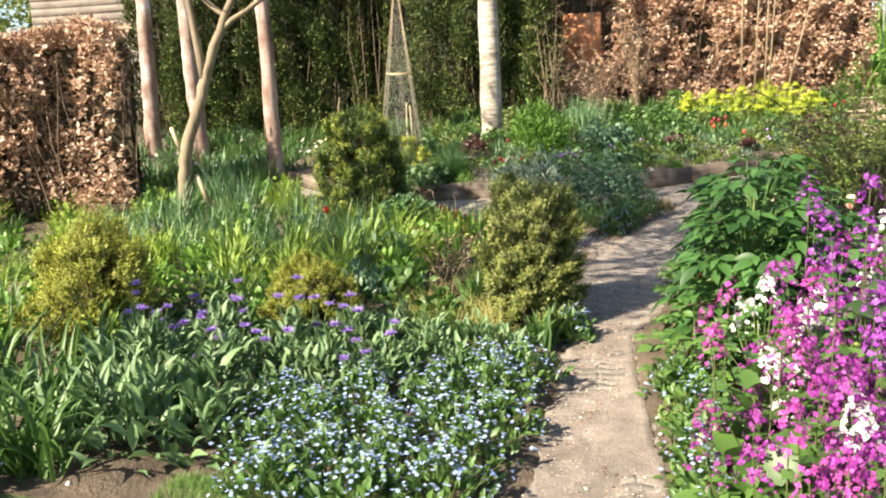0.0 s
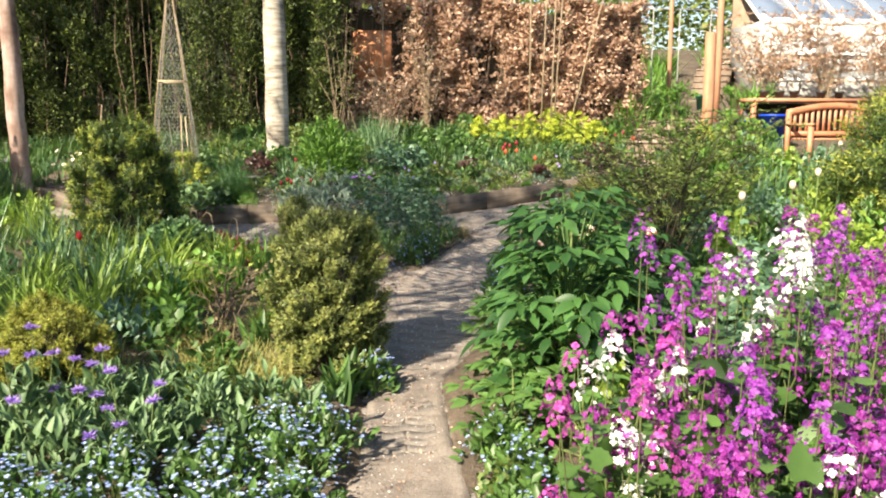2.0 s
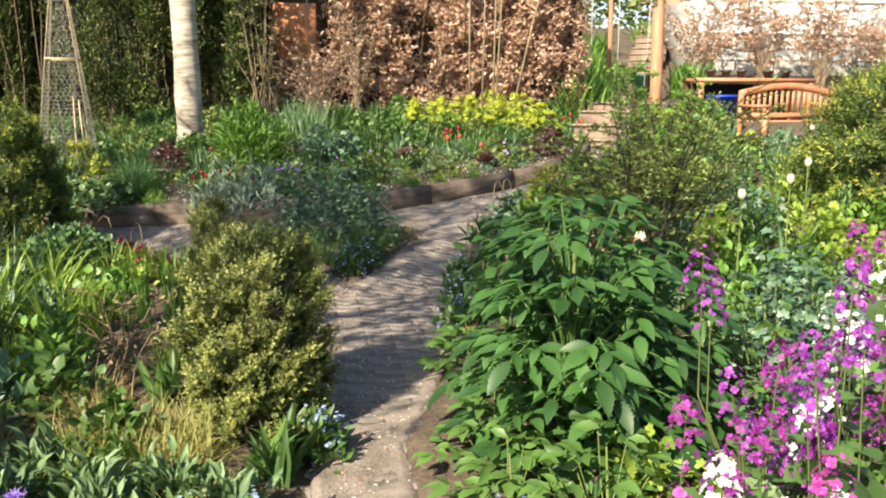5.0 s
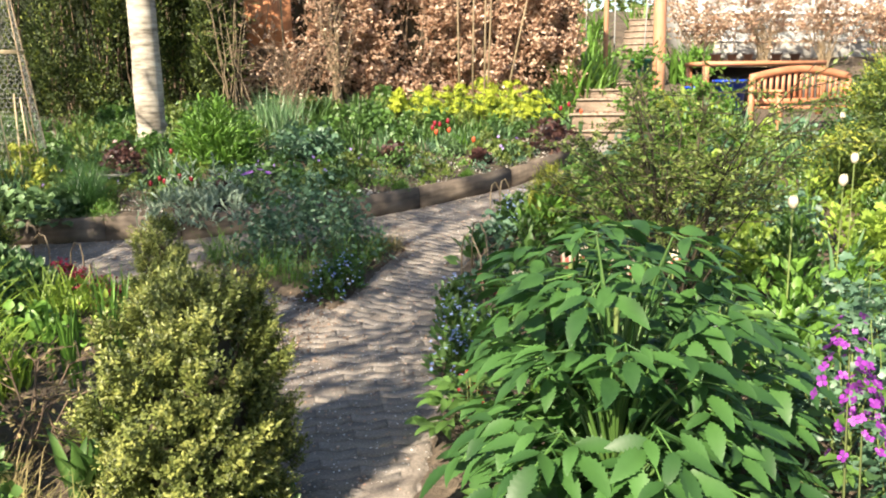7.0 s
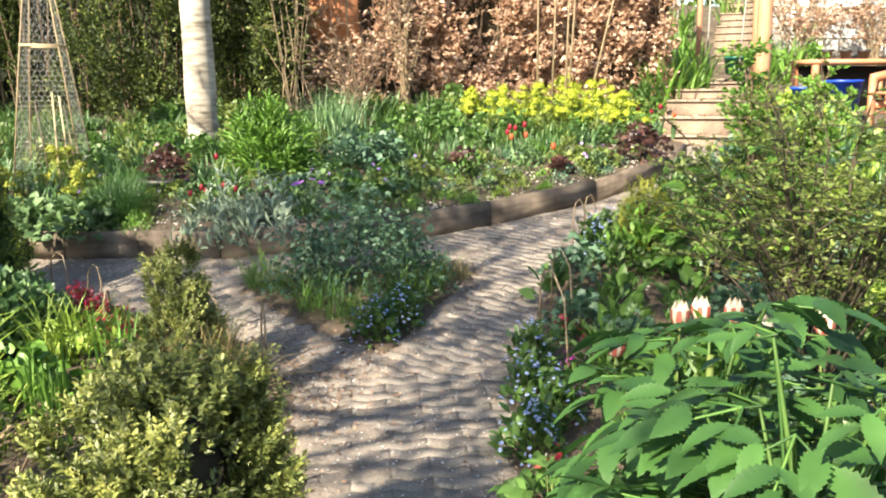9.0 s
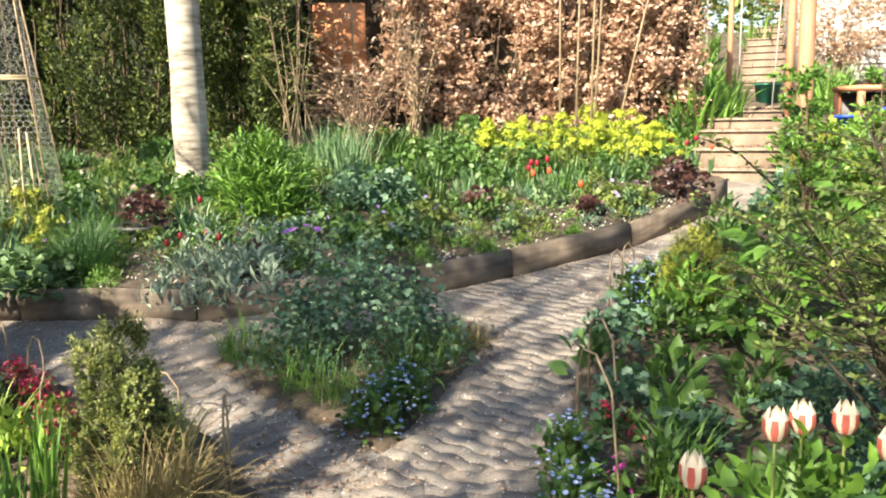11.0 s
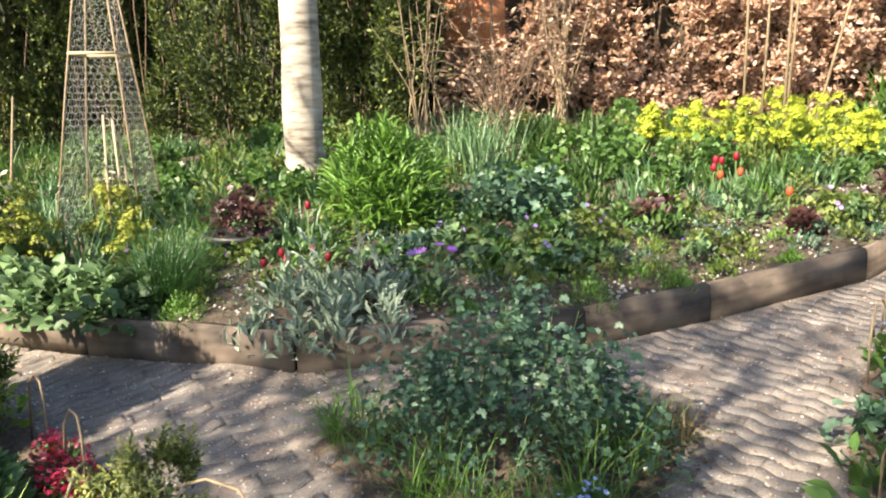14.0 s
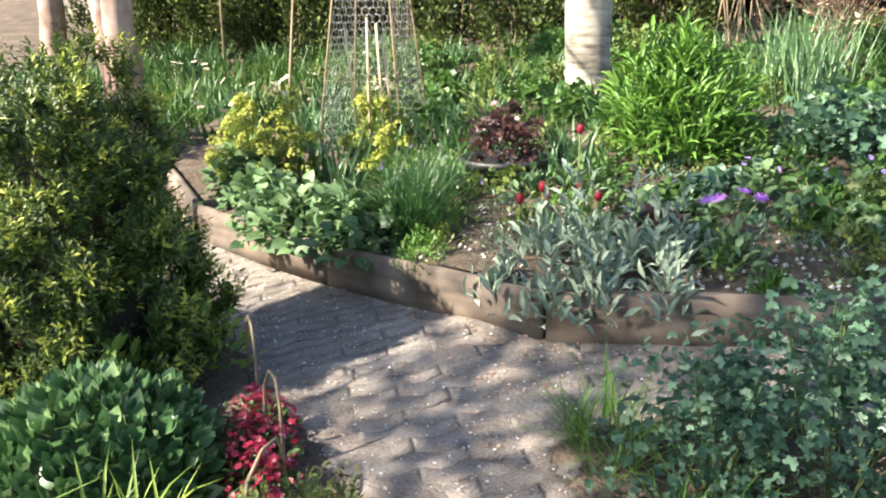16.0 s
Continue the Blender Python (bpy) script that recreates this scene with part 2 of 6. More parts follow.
def rough_mat(name, stops, scale=6, rough=0.85, bump=0.4, dist=0.01, fine=60, per_object=0.0, metal=0.0):
    """A worn surface: broad stains and fine grain."""
    m, nt, b = base_mat(name, rough)
    a, f = noise_fac(nt, scale, 6), noise_fac(nt, fine, 4, 0.7)
    mix = nt.nodes.new("ShaderNodeMath")
    mix.operation = "MULTIPLY_ADD"
    nt.links.new(f, mix.inputs[0])
    mix.inputs[1].default_value = 0.45
    sc = nt.nodes.new("ShaderNodeMath")
    sc.operation = "MULTIPLY"
    nt.links.new(a, sc.inputs[0])
    sc.inputs[1].default_value = 0.55
    nt.links.new(sc.outputs[0], mix.inputs[2])
    fac = mix.outputs[0]
    if per_object:
        oi = nt.nodes.new("ShaderNodeObjectInfo")
        pm = nt.nodes.new("ShaderNodeMath")
        pm.operation = "MULTIPLY_ADD"
        nt.links.new(oi.outputs["Random"], pm.inputs[0])
        pm.inputs[1].default_value = per_object
        nt.links.new(fac, pm.inputs[2])
        fac = pm.outputs[0]
    nt.links.new(ramp_nodes(nt, fac, stops), b.inputs["Base Color"])
    b.inputs["Metallic"].default_value = metal
    add_bump(nt, b, f, bump, dist)
    return m


def grain_mat(name, stops, axis="z", stretch=18, rough=0.7, bump=0.3):
    """Wood with grain along one axis."""
    m, nt, b = base_mat(name, rough)
    tc = nt.nodes.new("ShaderNodeTexCoord")
    mp = nt.nodes.new("ShaderNodeMapping")
    s = {"x": (1, stretch, stretch), "y": (stretch, 1, stretch), "z": (stretch, stretch, 1), "bands": (2.6, 2.6, 13)}[axis]
    mp.inputs["Scale"].default_value = s
    nt.links.new(tc.outputs["Object"], mp.inputs[0])
    n = nt.nodes.new("ShaderNodeTexNoise")
    n.inputs["Scale"].default_value, n.inputs["Detail"].default_value = 2.2, 8
    nt.links.new(mp.outputs[0], n.inputs["Vector"])
    st = noise_fac(nt, 3.5, 5)
    mix = nt.nodes.new("ShaderNodeMath")
    mix.operation = "ADD"
    h = nt.nodes.new("ShaderNodeMath")
    h.operation = "MULTIPLY"
    nt.links.new(st, h.inputs[0])
    h.inputs[1].default_value = 0.5
    h2 = nt.nodes.new("ShaderNodeMath")
    h2.operation = "MULTIPLY"
    nt.links.new(n.outputs["Fac"], h2.inputs[0])
    h2.inputs[1].default_value = 0.5
    nt.links.new(h.outputs[0], mix.inputs[0])
    nt.links.new(h2.outputs[0], mix.inputs[1])
    nt.links.new(ramp_nodes(nt, mix.outputs[0], stops), b.inputs["Base Color"])
    add_bump(nt, b, n.outputs["Fac"], bump, 0.006)
    return m


def plain_mat(name, color, rough=0.5, metal=0.0, scale=20, vary=0.25):
    d = tuple(c * (1 - vary) for c in color)
    return rough_mat(name, [(0.25, d), (0.7, color)], scale, rough, 0.12, 0.003, 120, 0, metal)


SOIL = rough_mat("soil", [(0.3, (0.035, 0.025, 0.017)), (0.5, (0.10, 0.075, 0.05)), (0.62, (0.17, 0.13, 0.09)), (0.72, (0.34, 0.29, 0.22))], 3, 0.95, 0.9, 0.03, 45)
TURF = rough_mat("turf", [(0.3, (0.03, 0.045, 0.012)), (0.6, (0.09, 0.13, 0.03)), (0.75, (0.16, 0.16, 0.06))], 4, 0.95, 0.9, 0.03, 50)
PAVER = rough_mat("worn_concrete_paver", [(0.30, (0.075, 0.065, 0.056)), (0.44, (0.16, 0.142, 0.122)), (0.56, (0.27, 0.24, 0.205)), (0.72, (0.45, 0.41, 0.36))], 4, 0.92, 1.0, 0.010, 90, 0.07)
SAND = rough_mat("joint_sand", [(0.3, (0.09, 0.075, 0.06)), (0.46, (0.19, 0.16, 0.132)), (0.58, (0.29, 0.25, 0.207)), (0.74, (0.44, 0.39, 0.33))], 7, 0.95, 0.9, 0.012, 80)
BOARD = grain_mat("weathered_board", [(0.32, (0.022, 0.017, 0.013)), (0.45, (0.075, 0.058, 0.042)), (0.56, (0.155, 0.122, 0.092)), (0.72, (0.30, 0.245, 0.18))], "x", 6, 0.8, 0.6)
BIRCH = grain_mat("birch_bark", [(0.36, (0.07, 0.058, 0.045)), (0.44, (0.21, 0.185, 0.145)), (0.54, (0.36, 0.325, 0.265)), (0.66, (0.50, 0.46, 0.39))], "bands", 1.0, 0.75, 0.3)
REDBARK = grain_mat("red_bark", [(0.34, (0.08, 0.05, 0.04)), (0.46, (0.22, 0.14, 0.105)), (0.56, (0.36, 0.27, 0.23)), (0.66, (0.60, 0.54, 0.51))], "z", 4, 0.8, 0.6)
GREYBARK = grain_mat("grey_bark", [(0.3, (0.09, 0.07, 0.045)), (0.55, (0.24, 0.19, 0.12)), (0.75, (0.36, 0.30, 0.21))], "z", 10, 0.8, 0.5)
STEPRISER = rough_mat("brown_step_riser", [(0.3, (0.07, 0.052, 0.038)), (0.5, (0.17, 0.125, 0.09)), (0.7, (0.30, 0.225, 0.16))], 5, 0.9, 0.6, 0.01, 50)
STEPTOP = rough_mat("littered_step_tread", [(0.3, (0.10, 0.075, 0.052)), (0.5, (0.24, 0.19, 0.14)), (0.7, (0.42, 0.35, 0.27))], 9, 0.95, 0.8, 0.01, 60)
HAZEL = rough_mat("hazel_rod", [(0.3, (0.12, 0.09, 0.055)), (0.65, (0.33, 0.25, 0.15))], 9, 0.7, 0.3, 0.003, 40)
TWIG = rough_mat("twig", [(0.3, (0.07, 0.045, 0.028)), (0.65, (0.20, 0.14, 0.09))], 8, 0.85, 0.3, 0.003, 40)
CANE = grain_mat("pale_cane", [(0.3, (0.30, 0.23, 0.13)), (0.7, (0.55, 0.45, 0.28))], "z", 8, 0.6, 0.2)
POSTWOOD = grain_mat("treated_post", [(0.3, (0.25, 0.11, 0.055)), (0.55, (0.40, 0.20, 0.11)), (0.75, (0.50, 0.29, 0.17))], "z", 12, 0.65, 0.2)
TEAK = grain_mat("teak", [(0.3, (0.28, 0.11, 0.05)), (0.55, (0.46, 0.20, 0.10)), (0.75, (0.55, 0.28, 0.16))], "x", 12, 0.55, 0.2)
FENCE = grain_mat("grey_fence_board", [(0.3, (0.06, 0.05, 0.042)), (0.6, (0.17, 0.145, 0.12)), (0.75, (0.27, 0.24, 0.2))], "x", 12, 0.8)
WIRE = plain_mat("galvanised_wire", (0.42, 0.43, 0.42), 0.5, 0.6)
OLDWHITE = plain_mat("weathered_white_board", (0.36, 0.36, 0.335), 0.7, 0, 4, 0.4)
WHITE = plain_mat("white_paint", (0.80, 0.80, 0.78), 0.5, 0, 6, 0.12)
BLUE = plain_mat("blue_plastic", (0.01, 0.06, 0.55), 0.4)
GREENP = plain_mat("green_plastic", (0.02, 0.16, 0.11), 0.4)
BLACKP = plain_mat("black_plastic", (0.025, 0.025, 0.025), 0.5)
BRICK = rough_mat("orange_panel", [(0.3, (0.28, 0.10, 0.04)), (0.6, (0.50, 0.22, 0.10))], 5, 0.85, 0.4, 0.006, 40)
STONE = rough_mat("step_stone", [(0.3, (0.12, 0.085, 0.055)), (0.55, (0.26, 0.19, 0.13)), (0.75, (0.40, 0.31, 0.22))], 4, 0.9, 0.5, 0.01, 40)
PEBBLE = rough_mat("pale_flint", [(0.3, (0.30, 0.27, 0.23)), (0.7, (0.72, 0.69, 0.63))], 30, 0.8, 0.2, 0.003, 90)
GLASS = bpy.data.materials.new("greenhouse_glass")
GLASS.use_nodes = True
gb = GLASS.node_tree.nodes["Principled BSDF"]
gb.inputs["Base Color"].default_value = (0.9, 0.95, 0.97, 1)
gb.inputs["Roughness"].default_value, gb.inputs["Transmission Weight"].default_value, gb.inputs["IOR"].default_value = 0.05, 0.8, 1.45

G_FRESH = leaf_mat("fresh_green_leaf", (0.05, 0.13, 0.018), (0.16, 0.32, 0.05))
G_LIME = leaf_mat("lime_leaf", (0.10, 0.19, 0.025), (0.33, 0.46, 0.075), 0.45, 0.4)
G_MID = leaf_mat("mid_green_leaf", (0.035, 0.085, 0.018), (0.11, 0.22, 0.05))
G_DEEP = leaf_mat("deep_green_leaf", (0.02, 0.06, 0.016), (0.07, 0.17, 0.045), 0.35)
G_BLUE = leaf_mat("blue_green_leaf", (0.03, 0.08, 0.045), (0.125, 0.235, 0.135), 0.45, 0.3, (0.21, 0.34, 0.22))
G_STRAP = leaf_mat("grey_green_strap_leaf", (0.04, 0.105, 0.038), (0.16, 0.29, 0.125), 0.35, 0.3, (0.26, 0.40, 0.18))
G_SILVER = leaf_mat("silver_felt_leaf", (0.12, 0.19, 0.12), (0.36, 0.45, 0.33), 0.8, 0.2)
G_GREY = leaf_mat("grey_green_leaf", (0.045, 0.095, 0.036), (0.155, 0.26, 0.105), 0.55, 0.25)
G_SEDUM = leaf_mat("fleshy_green_leaf", (0.035, 0.095, 0.032), (0.15, 0.28, 0.10), 0.3, 0.15, (0.30, 0.42, 0.20))
G_GOLD = leaf_mat("golden_conifer_leaf", (0.08, 0.11, 0.015), (0.36, 0.40, 0.05), 0.6, 0.3, (0.56, 0.56, 0.09))
G_MOSS = leaf_mat("moss_gold_leaf", (0.07, 0.085, 0.015), (0.30, 0.31, 0.04), 0.7, 0.3)
G_BOX = leaf_mat("box_leaf", (0.04, 0.06, 0.015), (0.20, 0.24, 0.06), 0.45, 0.28, (0.33, 0.37, 0.10))
G_YEW = leaf_mat("yew_leaf", (0.018, 0.045, 0.010), (0.105, 0.165, 0.03), 0.45, 0.25, (0.22, 0.29, 0.045))
G_YEWTIP = leaf_mat("young_yew_leaf", (0.17, 0.23, 0.03), (0.46, 0.50, 0.08), 0.5, 0.35)
G_BOXTIP = leaf_mat("young_box_leaf", (0.15, 0.18, 0.04), (0.37, 0.39, 0.11), 0.45, 0.3)
G_HEDGE = leaf_mat("conifer_hedge_leaf", (0.012, 0.026, 0.008), (0.085, 0.125, 0.026), 0.6, 0.22, (0.26, 0.30, 0.055))
G_OLIVE = leaf_mat("olive_leaf", (0.045, 0.08, 0.017), (0.18, 0.245, 0.055), 0.5, 0.33, (0.27, 0.33, 0.08))
G_ANGEL = leaf_mat("glossy_green_leaf", (0.018, 0.062, 0.016), (0.08, 0.20, 0.046), 0.5, 0.32, (0.15, 0.30, 0.07))
# blue-grey base colour carries the sky's reflection in the roof panes
ROOFGLASS, _, rg = base_mat("sky_tinted_roof_glass", 0.12)
rg.inputs["Base Color"].default_value = (0.17, 0.22, 0.29, 1)
rg.inputs["Transmission Weight"].default_value = 0.25
G_DRY = leaf_mat("dry_grass_blade", (0.20, 0.16, 0.06), (0.42, 0.34, 0.16), 0.7, 0.3)
BEECH = leaf_mat("dry_beech_leaf", (0.20, 0.10, 0.055), (0.62, 0.43, 0.30), 0.4, 0.35, (0.80, 0.66, 0.52))
# twig darkened for the shade inside hedges and shrubs; dark bark and stakes too
DARKTWIG_SHADE = rough_mat("dark_twigs_and_inner_shade", [(0.3, (0.02, 0.018, 0.01)), (0.7, (0.07, 0.055, 0.03))], 8, 0.9, 0.5, 0.01, 30)
G_STRAW = leaf_mat("yellowing_grass_blade", (0.20, 0.21, 0.05), (0.44, 0.43, 0.14), 0.6, 0.35)
G_LITTER = leaf_mat("brown_litter", (0.09, 0.055, 0.035), (0.26, 0.17, 0.11), 0.8, 0.1)
# near-black green: shade between the conifer sprays, put into the colour
HEDGE_SHADE = rough_mat("hedge_interior_shade", [(0.3, (0.008, 0.015, 0.006)), (0.7, (0.035, 0.05, 0.018))], 12, 0.95, 1.0, 0.03, 40)
PLUM = leaf_mat("plum_leaf", (0.022, 0.012, 0.012), (0.105, 0.05, 0.043), 0.4, 0.2, (0.17, 0.10, 0.07))
EUPH = leaf_mat("lime_yellow_bract", (0.26, 0.34, 0.02), (0.54, 0.60, 0.07), 0.6, 0.4)
MAGENTA = leaf_mat("magenta_petal", (0.14, 0.008, 0.125), (0.35, 0.035, 0.33), 0.6, 0.33, (0.50, 0.14, 0.50))
PURPLE = leaf_mat("purple_petal", (0.15, 0.012, 0.20), (0.36, 0.06, 0.44), 0.6, 0.35, (0.50, 0.17, 0.58))
PINK = leaf_mat("rose_petal", (0.30, 0.02, 0.20), (0.54, 0.09, 0.41), 0.6, 0.35)
WHITEP = leaf_mat("white_petal", (0.72, 0.72, 0.66), (0.88, 0.88, 0.84), 0.6, 0.35)
SKYP = leaf_mat("sky_blue_petal", (0.18, 0.27, 0.62), (0.42, 0.54, 0.85), 0.6, 0.35, (0.80, 0.84, 0.9))
VIOLET = leaf_mat("violet_petal", (0.22, 0.13, 0.50), (0.48, 0.32, 0.76), 0.6, 0.35)
CRIMSON = leaf_mat("crimson_petal", (0.22, 0.008, 0.025), (0.52, 0.03, 0.08), 0.5, 0.3, (0.72, 0.38, 0.44))
RED = leaf_mat("red_petal", (0.35, 0.01, 0.015), (0.66, 0.03, 0.04), 0.5, 0.3)
FLAME = leaf_mat("flamed_petal", (0.50, 0.09, 0.07), (0.72, 0.26, 0.20), 0.5, 0.3)
ORANGE = leaf_mat("orange_red_petal", (0.45, 0.05, 0.02), (0.66, 0.14, 0.05), 0.5, 0.3)
CREAM = leaf_mat("cream_petal", (0.74, 0.64, 0.46), (0.86, 0.78, 0.62), 0.5, 0.35)
DARKRED = leaf_mat("dark_red_petal", (0.13, 0.006, 0.014), (0.33, 0.018, 0.035), 0.4, 0.25)
# darker copy of the green stem, with shade put into its colour
SHADED_STEM = leaf_mat("shaded_green_stem", (0.035, 0.055, 0.014), (0.11, 0.14, 0.04), 0.6, 0.1)
STEM = leaf_mat("green_stem", (0.08, 0.13, 0.03), (0.20, 0.26, 0.08), 0.5, 0.1)

# ---- lie of the land ----
YS = [-200, -6, 1.5, 3, 4, 5, 6, 7, 8, 9, 10, 11, 12, 13, 15, 17, 20, 25, 40, 220]
ZS = [-0.4, -0.28, -0.25, -0.13, -0.04, 0.05, 0.19, 0.35, 0.5, 0.62, 0.74, 0.9, 1.08, 1.2, 1.5, 1.9, 2.8, 3.8, 5, 8]


def land(x, y):
    """Height of the paved level: rising away, falling a little to the west."""
    x, y = np.asarray(x, float), np.asarray(y, float)
    west = np.clip((y - 4) / 3, 0, 1) * 0.12 * np.clip(-x - 0.2, 0, 1.2)
    return np.interp(y, YS, ZS) - west


PLANK = np.array([(-3.2, 8.6), (-1.95, 7.62), (-0.95, 7.24), (-0.42, 7.04), (0.13, 6.90), (1.38, 7.18), (2.0, 7.49), (2.95, 8.03), (3.9, 8.95), (4.3, 9.55)])


def plank_y(x):
    return np.interp(x, PLANK[:, 0], PLANK[:, 1])


def bed(x, y):
    """Top of the soil in the raised bed."""
    x, y = np.asarray(x, float), np.asarray(y, float)
    py = plank_y(x)
    return land(x, py) + 0.145 + np.maximum(0, y - py) * 0.155


EDGE_R = [(1.32, -4), (1.3, 1.3), (1.24, 2.1), (1.22, 3.1), (1.42, 3.6), (1.6, 4.1), (1.67, 4.7), (1.9, 5.37), (2.12, 6.08), (2.46, 6.8), (2.72, 7.2), (3.4, 7.9), (4.3, 9.0), (5.2, 10.3)]
EDGE_L = [(0.6, -4), (0.7, 1.27), (0.74, 2.0), (0.78, 2.7), (0.8, 3.5), (0.84, 4.0), (0.77, 4.6), (0.68, 5.15), (0.29, 5.75), (-0.2, 6.0), (-0.6, 6.28), (-1.18, 6.72), (-2.0, 7.1), (-3.0, 7.9)]
PAVED = EDGE_L + [tuple(p) for p in PLANK] + [(4.55, 10.35)] + EDGE_R[::-1]
ISLAND = [(1.15, 5.42), (1.38, 5.8), (1.7, 6.45), (1.55, 6.72), (0.7, 6.62), (0.3, 6.35), (0.75, 5.8)]


def inside(x, y, poly):
    hit = np.zeros(np.shape(x), bool)
    for (x0, y0), (x1, y1) in zip(poly, poly[1:] + poly[:1]):
        if y0 != y1:
            hit ^= ((y0 > y) != (y1 > y)) & (x < (x1 - x0) * (y - y0) / (y1 - y0) + x0)
    return hit


def paved(x, y):
    return inside(x, y, PAVED) & ~inside(x, y, ISLAND)


def grid_mesh(xs, ys, z):
    X, Y = np.meshgrid(xs, ys)
    V = np.stack([X, Y, z(X, Y)], -1).reshape(-1, 3)
    n, m = len(xs), len(ys)
    i = (np.arange(m - 1)[:, None] * n + np.arange(n - 1)).ravel()
    return V, np.concatenate([np.stack([i, i + 1, i + n + 1], -1), np.stack([i, i + n + 1, i + n], -1)])


def bumps(X, Y, a, s):
    return a * (np.sin(X * s + 1.3 * np.sin(Y * s * 0.7)) * np.cos(Y * s * 1.1 + np.sin(X * s * 0.6)) + 0.5 * np.sin(X * s * 2.7 + Y * s * 2.1) * np.sin(Y * s * 3.1 - X))


def soil_height(X, Y):
    z = land(X, Y) + 0.03 + bumps(X, Y, 0.022, 6.0)
    z = np.where(paved(X, Y), land(X, Y) - 0.014 + bumps(X, Y, 0.002, 9), z)
    z = np.where(inside(X, Y, ISLAND), land(X, Y) + 0.010 + bumps(X, Y, 0.010, 9.0), z)
    behind = (Y > plank_y(X)) & (X > -3.2) & (X < 4.3) & (Y < 12.2)
    return np.where(behind, land(X, Y) - 0.05, z)


def coords(fine0, fine1, step, far):
    out = [fine0 - 0.3 * 1.5**k for k in range(17)][::-1]
    return np.array([v for v in out if v > -far] + list(np.arange(fine0, fine1, step)) + [fine1 + 0.3 * 1.5**k for k in range(17) if fine1 + 0.3 * 1.5**k < far])


ground = part("ground", grid_mesh(coords(-4.5, 6.0, 0.05, 220), coords(-2.5, 12.5, 0.05, 220), soil_height), SOIL, smooth=True)
tagged(ground, "dark crumbly garden soil with pale flint specks", "ground", kind="structure")
gx = np.linspace(-3.2, 4.3, 130)
gt = np.linspace(0, 1, 80)
GX, GT = np.meshgrid(gx, gt)
GY = plank_y(GX) + 0.02 + GT * (12.2 - plank_y(GX) - 0.02)
BV = np.stack([GX, GY, bed(GX, GY) + bumps(GX, GY, 0.018, 7)], -1).reshape(-1, 3)
_, BF = grid_mesh(gx, gt, lambda a, b: a)
bed_soil = part("raised_bed_ground", (BV, BF), SOIL, smooth=True)
lawn = part("lawn", grid_mesh(np.arange(-40, 0.56, 0.15), np.arange(-40, 1.0, 0.15), lambda X, Y: land(X, Y) + 0.058 + bumps(X, Y, 0.02, 6.0) - np.where(Y > 0.85, 0.03, 0) - np.where(X > 0.45, 0.05, 0)), TURF, smooth=True)
tagged(lawn, "short mossy lawn meeting the edge of the flower bed", "lawn", kind="structure")
tagged(bed_soil, "dark stony soil filling the raised bed behind boards", "soil", kind="structure")

# boards round the raised bed
for i, ((x0, y0), (x1, y1)) in enumerate(zip(PLANK, PLANK[1:])):
    d = Vector((x1 - x0, y1 - y0, 0))
    z0, z1 = float(land(x0, y0)), float(land(x1, y1))
    ln = d.length
    bd = part("edging_board", box(-0.004, -0.045, -0.02, ln - 0.004, 0, 0.175, 0.006), BOARD)
    bd.matrix_world = pose(x0, y0, z0, 0, -math.degrees(math.atan2(z1 - z0, ln)), math.degrees(math.atan2(d.y, d.x)))
    tagged(bd, "weathered timber edging board retaining the raised bed soil", "edging board", "boards round the raised bed")
    if i in (2, 3, 4):
        pg = part("edging_peg", box(-0.02, 0.0, -0.06, 0.02, 0.035, 0.15, 0.004), BOARD)
        pg.location = (x1, y1 + 0.006, z1)
        tagged(pg, "short timber peg behind the edging boards", "peg", "pegs of the raised bed")

# steps climbing the slope
sd = Vector((0.45, 0.89, 0)).normalized()
STEPS = [(0.0, 0.90), (0.34, 1.09), (1.25, 1.27), (2.1, 1.40), (3.6, 1.50), (5.3, 1.57)] + [(6.5 + 0.46 * k, 1.72 + 0.165 * k) for k in range(11)]
for (d, z), (d1, _) in zip(STEPS, STEPS[1:] + [(11.8, 0)]):
    q = Vector((4.75, 10.25, 0)) + sd * d
    run, hw = d1 - d + 0.06, (0.46 if d < 3 else 0.36) + rng.uniform(-0.04, 0.05)
    st = thing("garden_step", "worn earthy garden step strewn with dry leaves", "step", "garden steps climbing the slope")
    st.matrix_world = pose(q.x, q.y, z, 0, 0, -math.degrees(math.atan2(sd.x, sd.y)) + rng.uniform(-3, 3))
    part("riser", box(-hw, 0.02, -0.35, hw, 0.10, -0.035, 0.012), STEPRISER, st)
    part("tread", box(-hw - 0.02, 0, -0.033, hw + 0.02, run, 0.0, 0.014), STEPTOP, st)
    k = int(60 * run) + 20
    LP = np.stack([rng.uniform(-hw, hw, k), rng.uniform(0.0, run - 0.06, k), np.full(k, 0.004)], -1)
    LW = np.stack([rng.normal(0, 1, k), rng.normal(0, 1, k), rng.uniform(0, 0.3, k)], -1)
    tagged(part("leaf_litter", spread(LEAF, LP, LW, np.stack([rng.normal(0, 0.25, k), rng.normal(0, 0.25, k), np.ones(k)], -1), rng.uniform(0.03, 0.07, k)), BEECH, st), "dry brown leaves", kind="stuff")


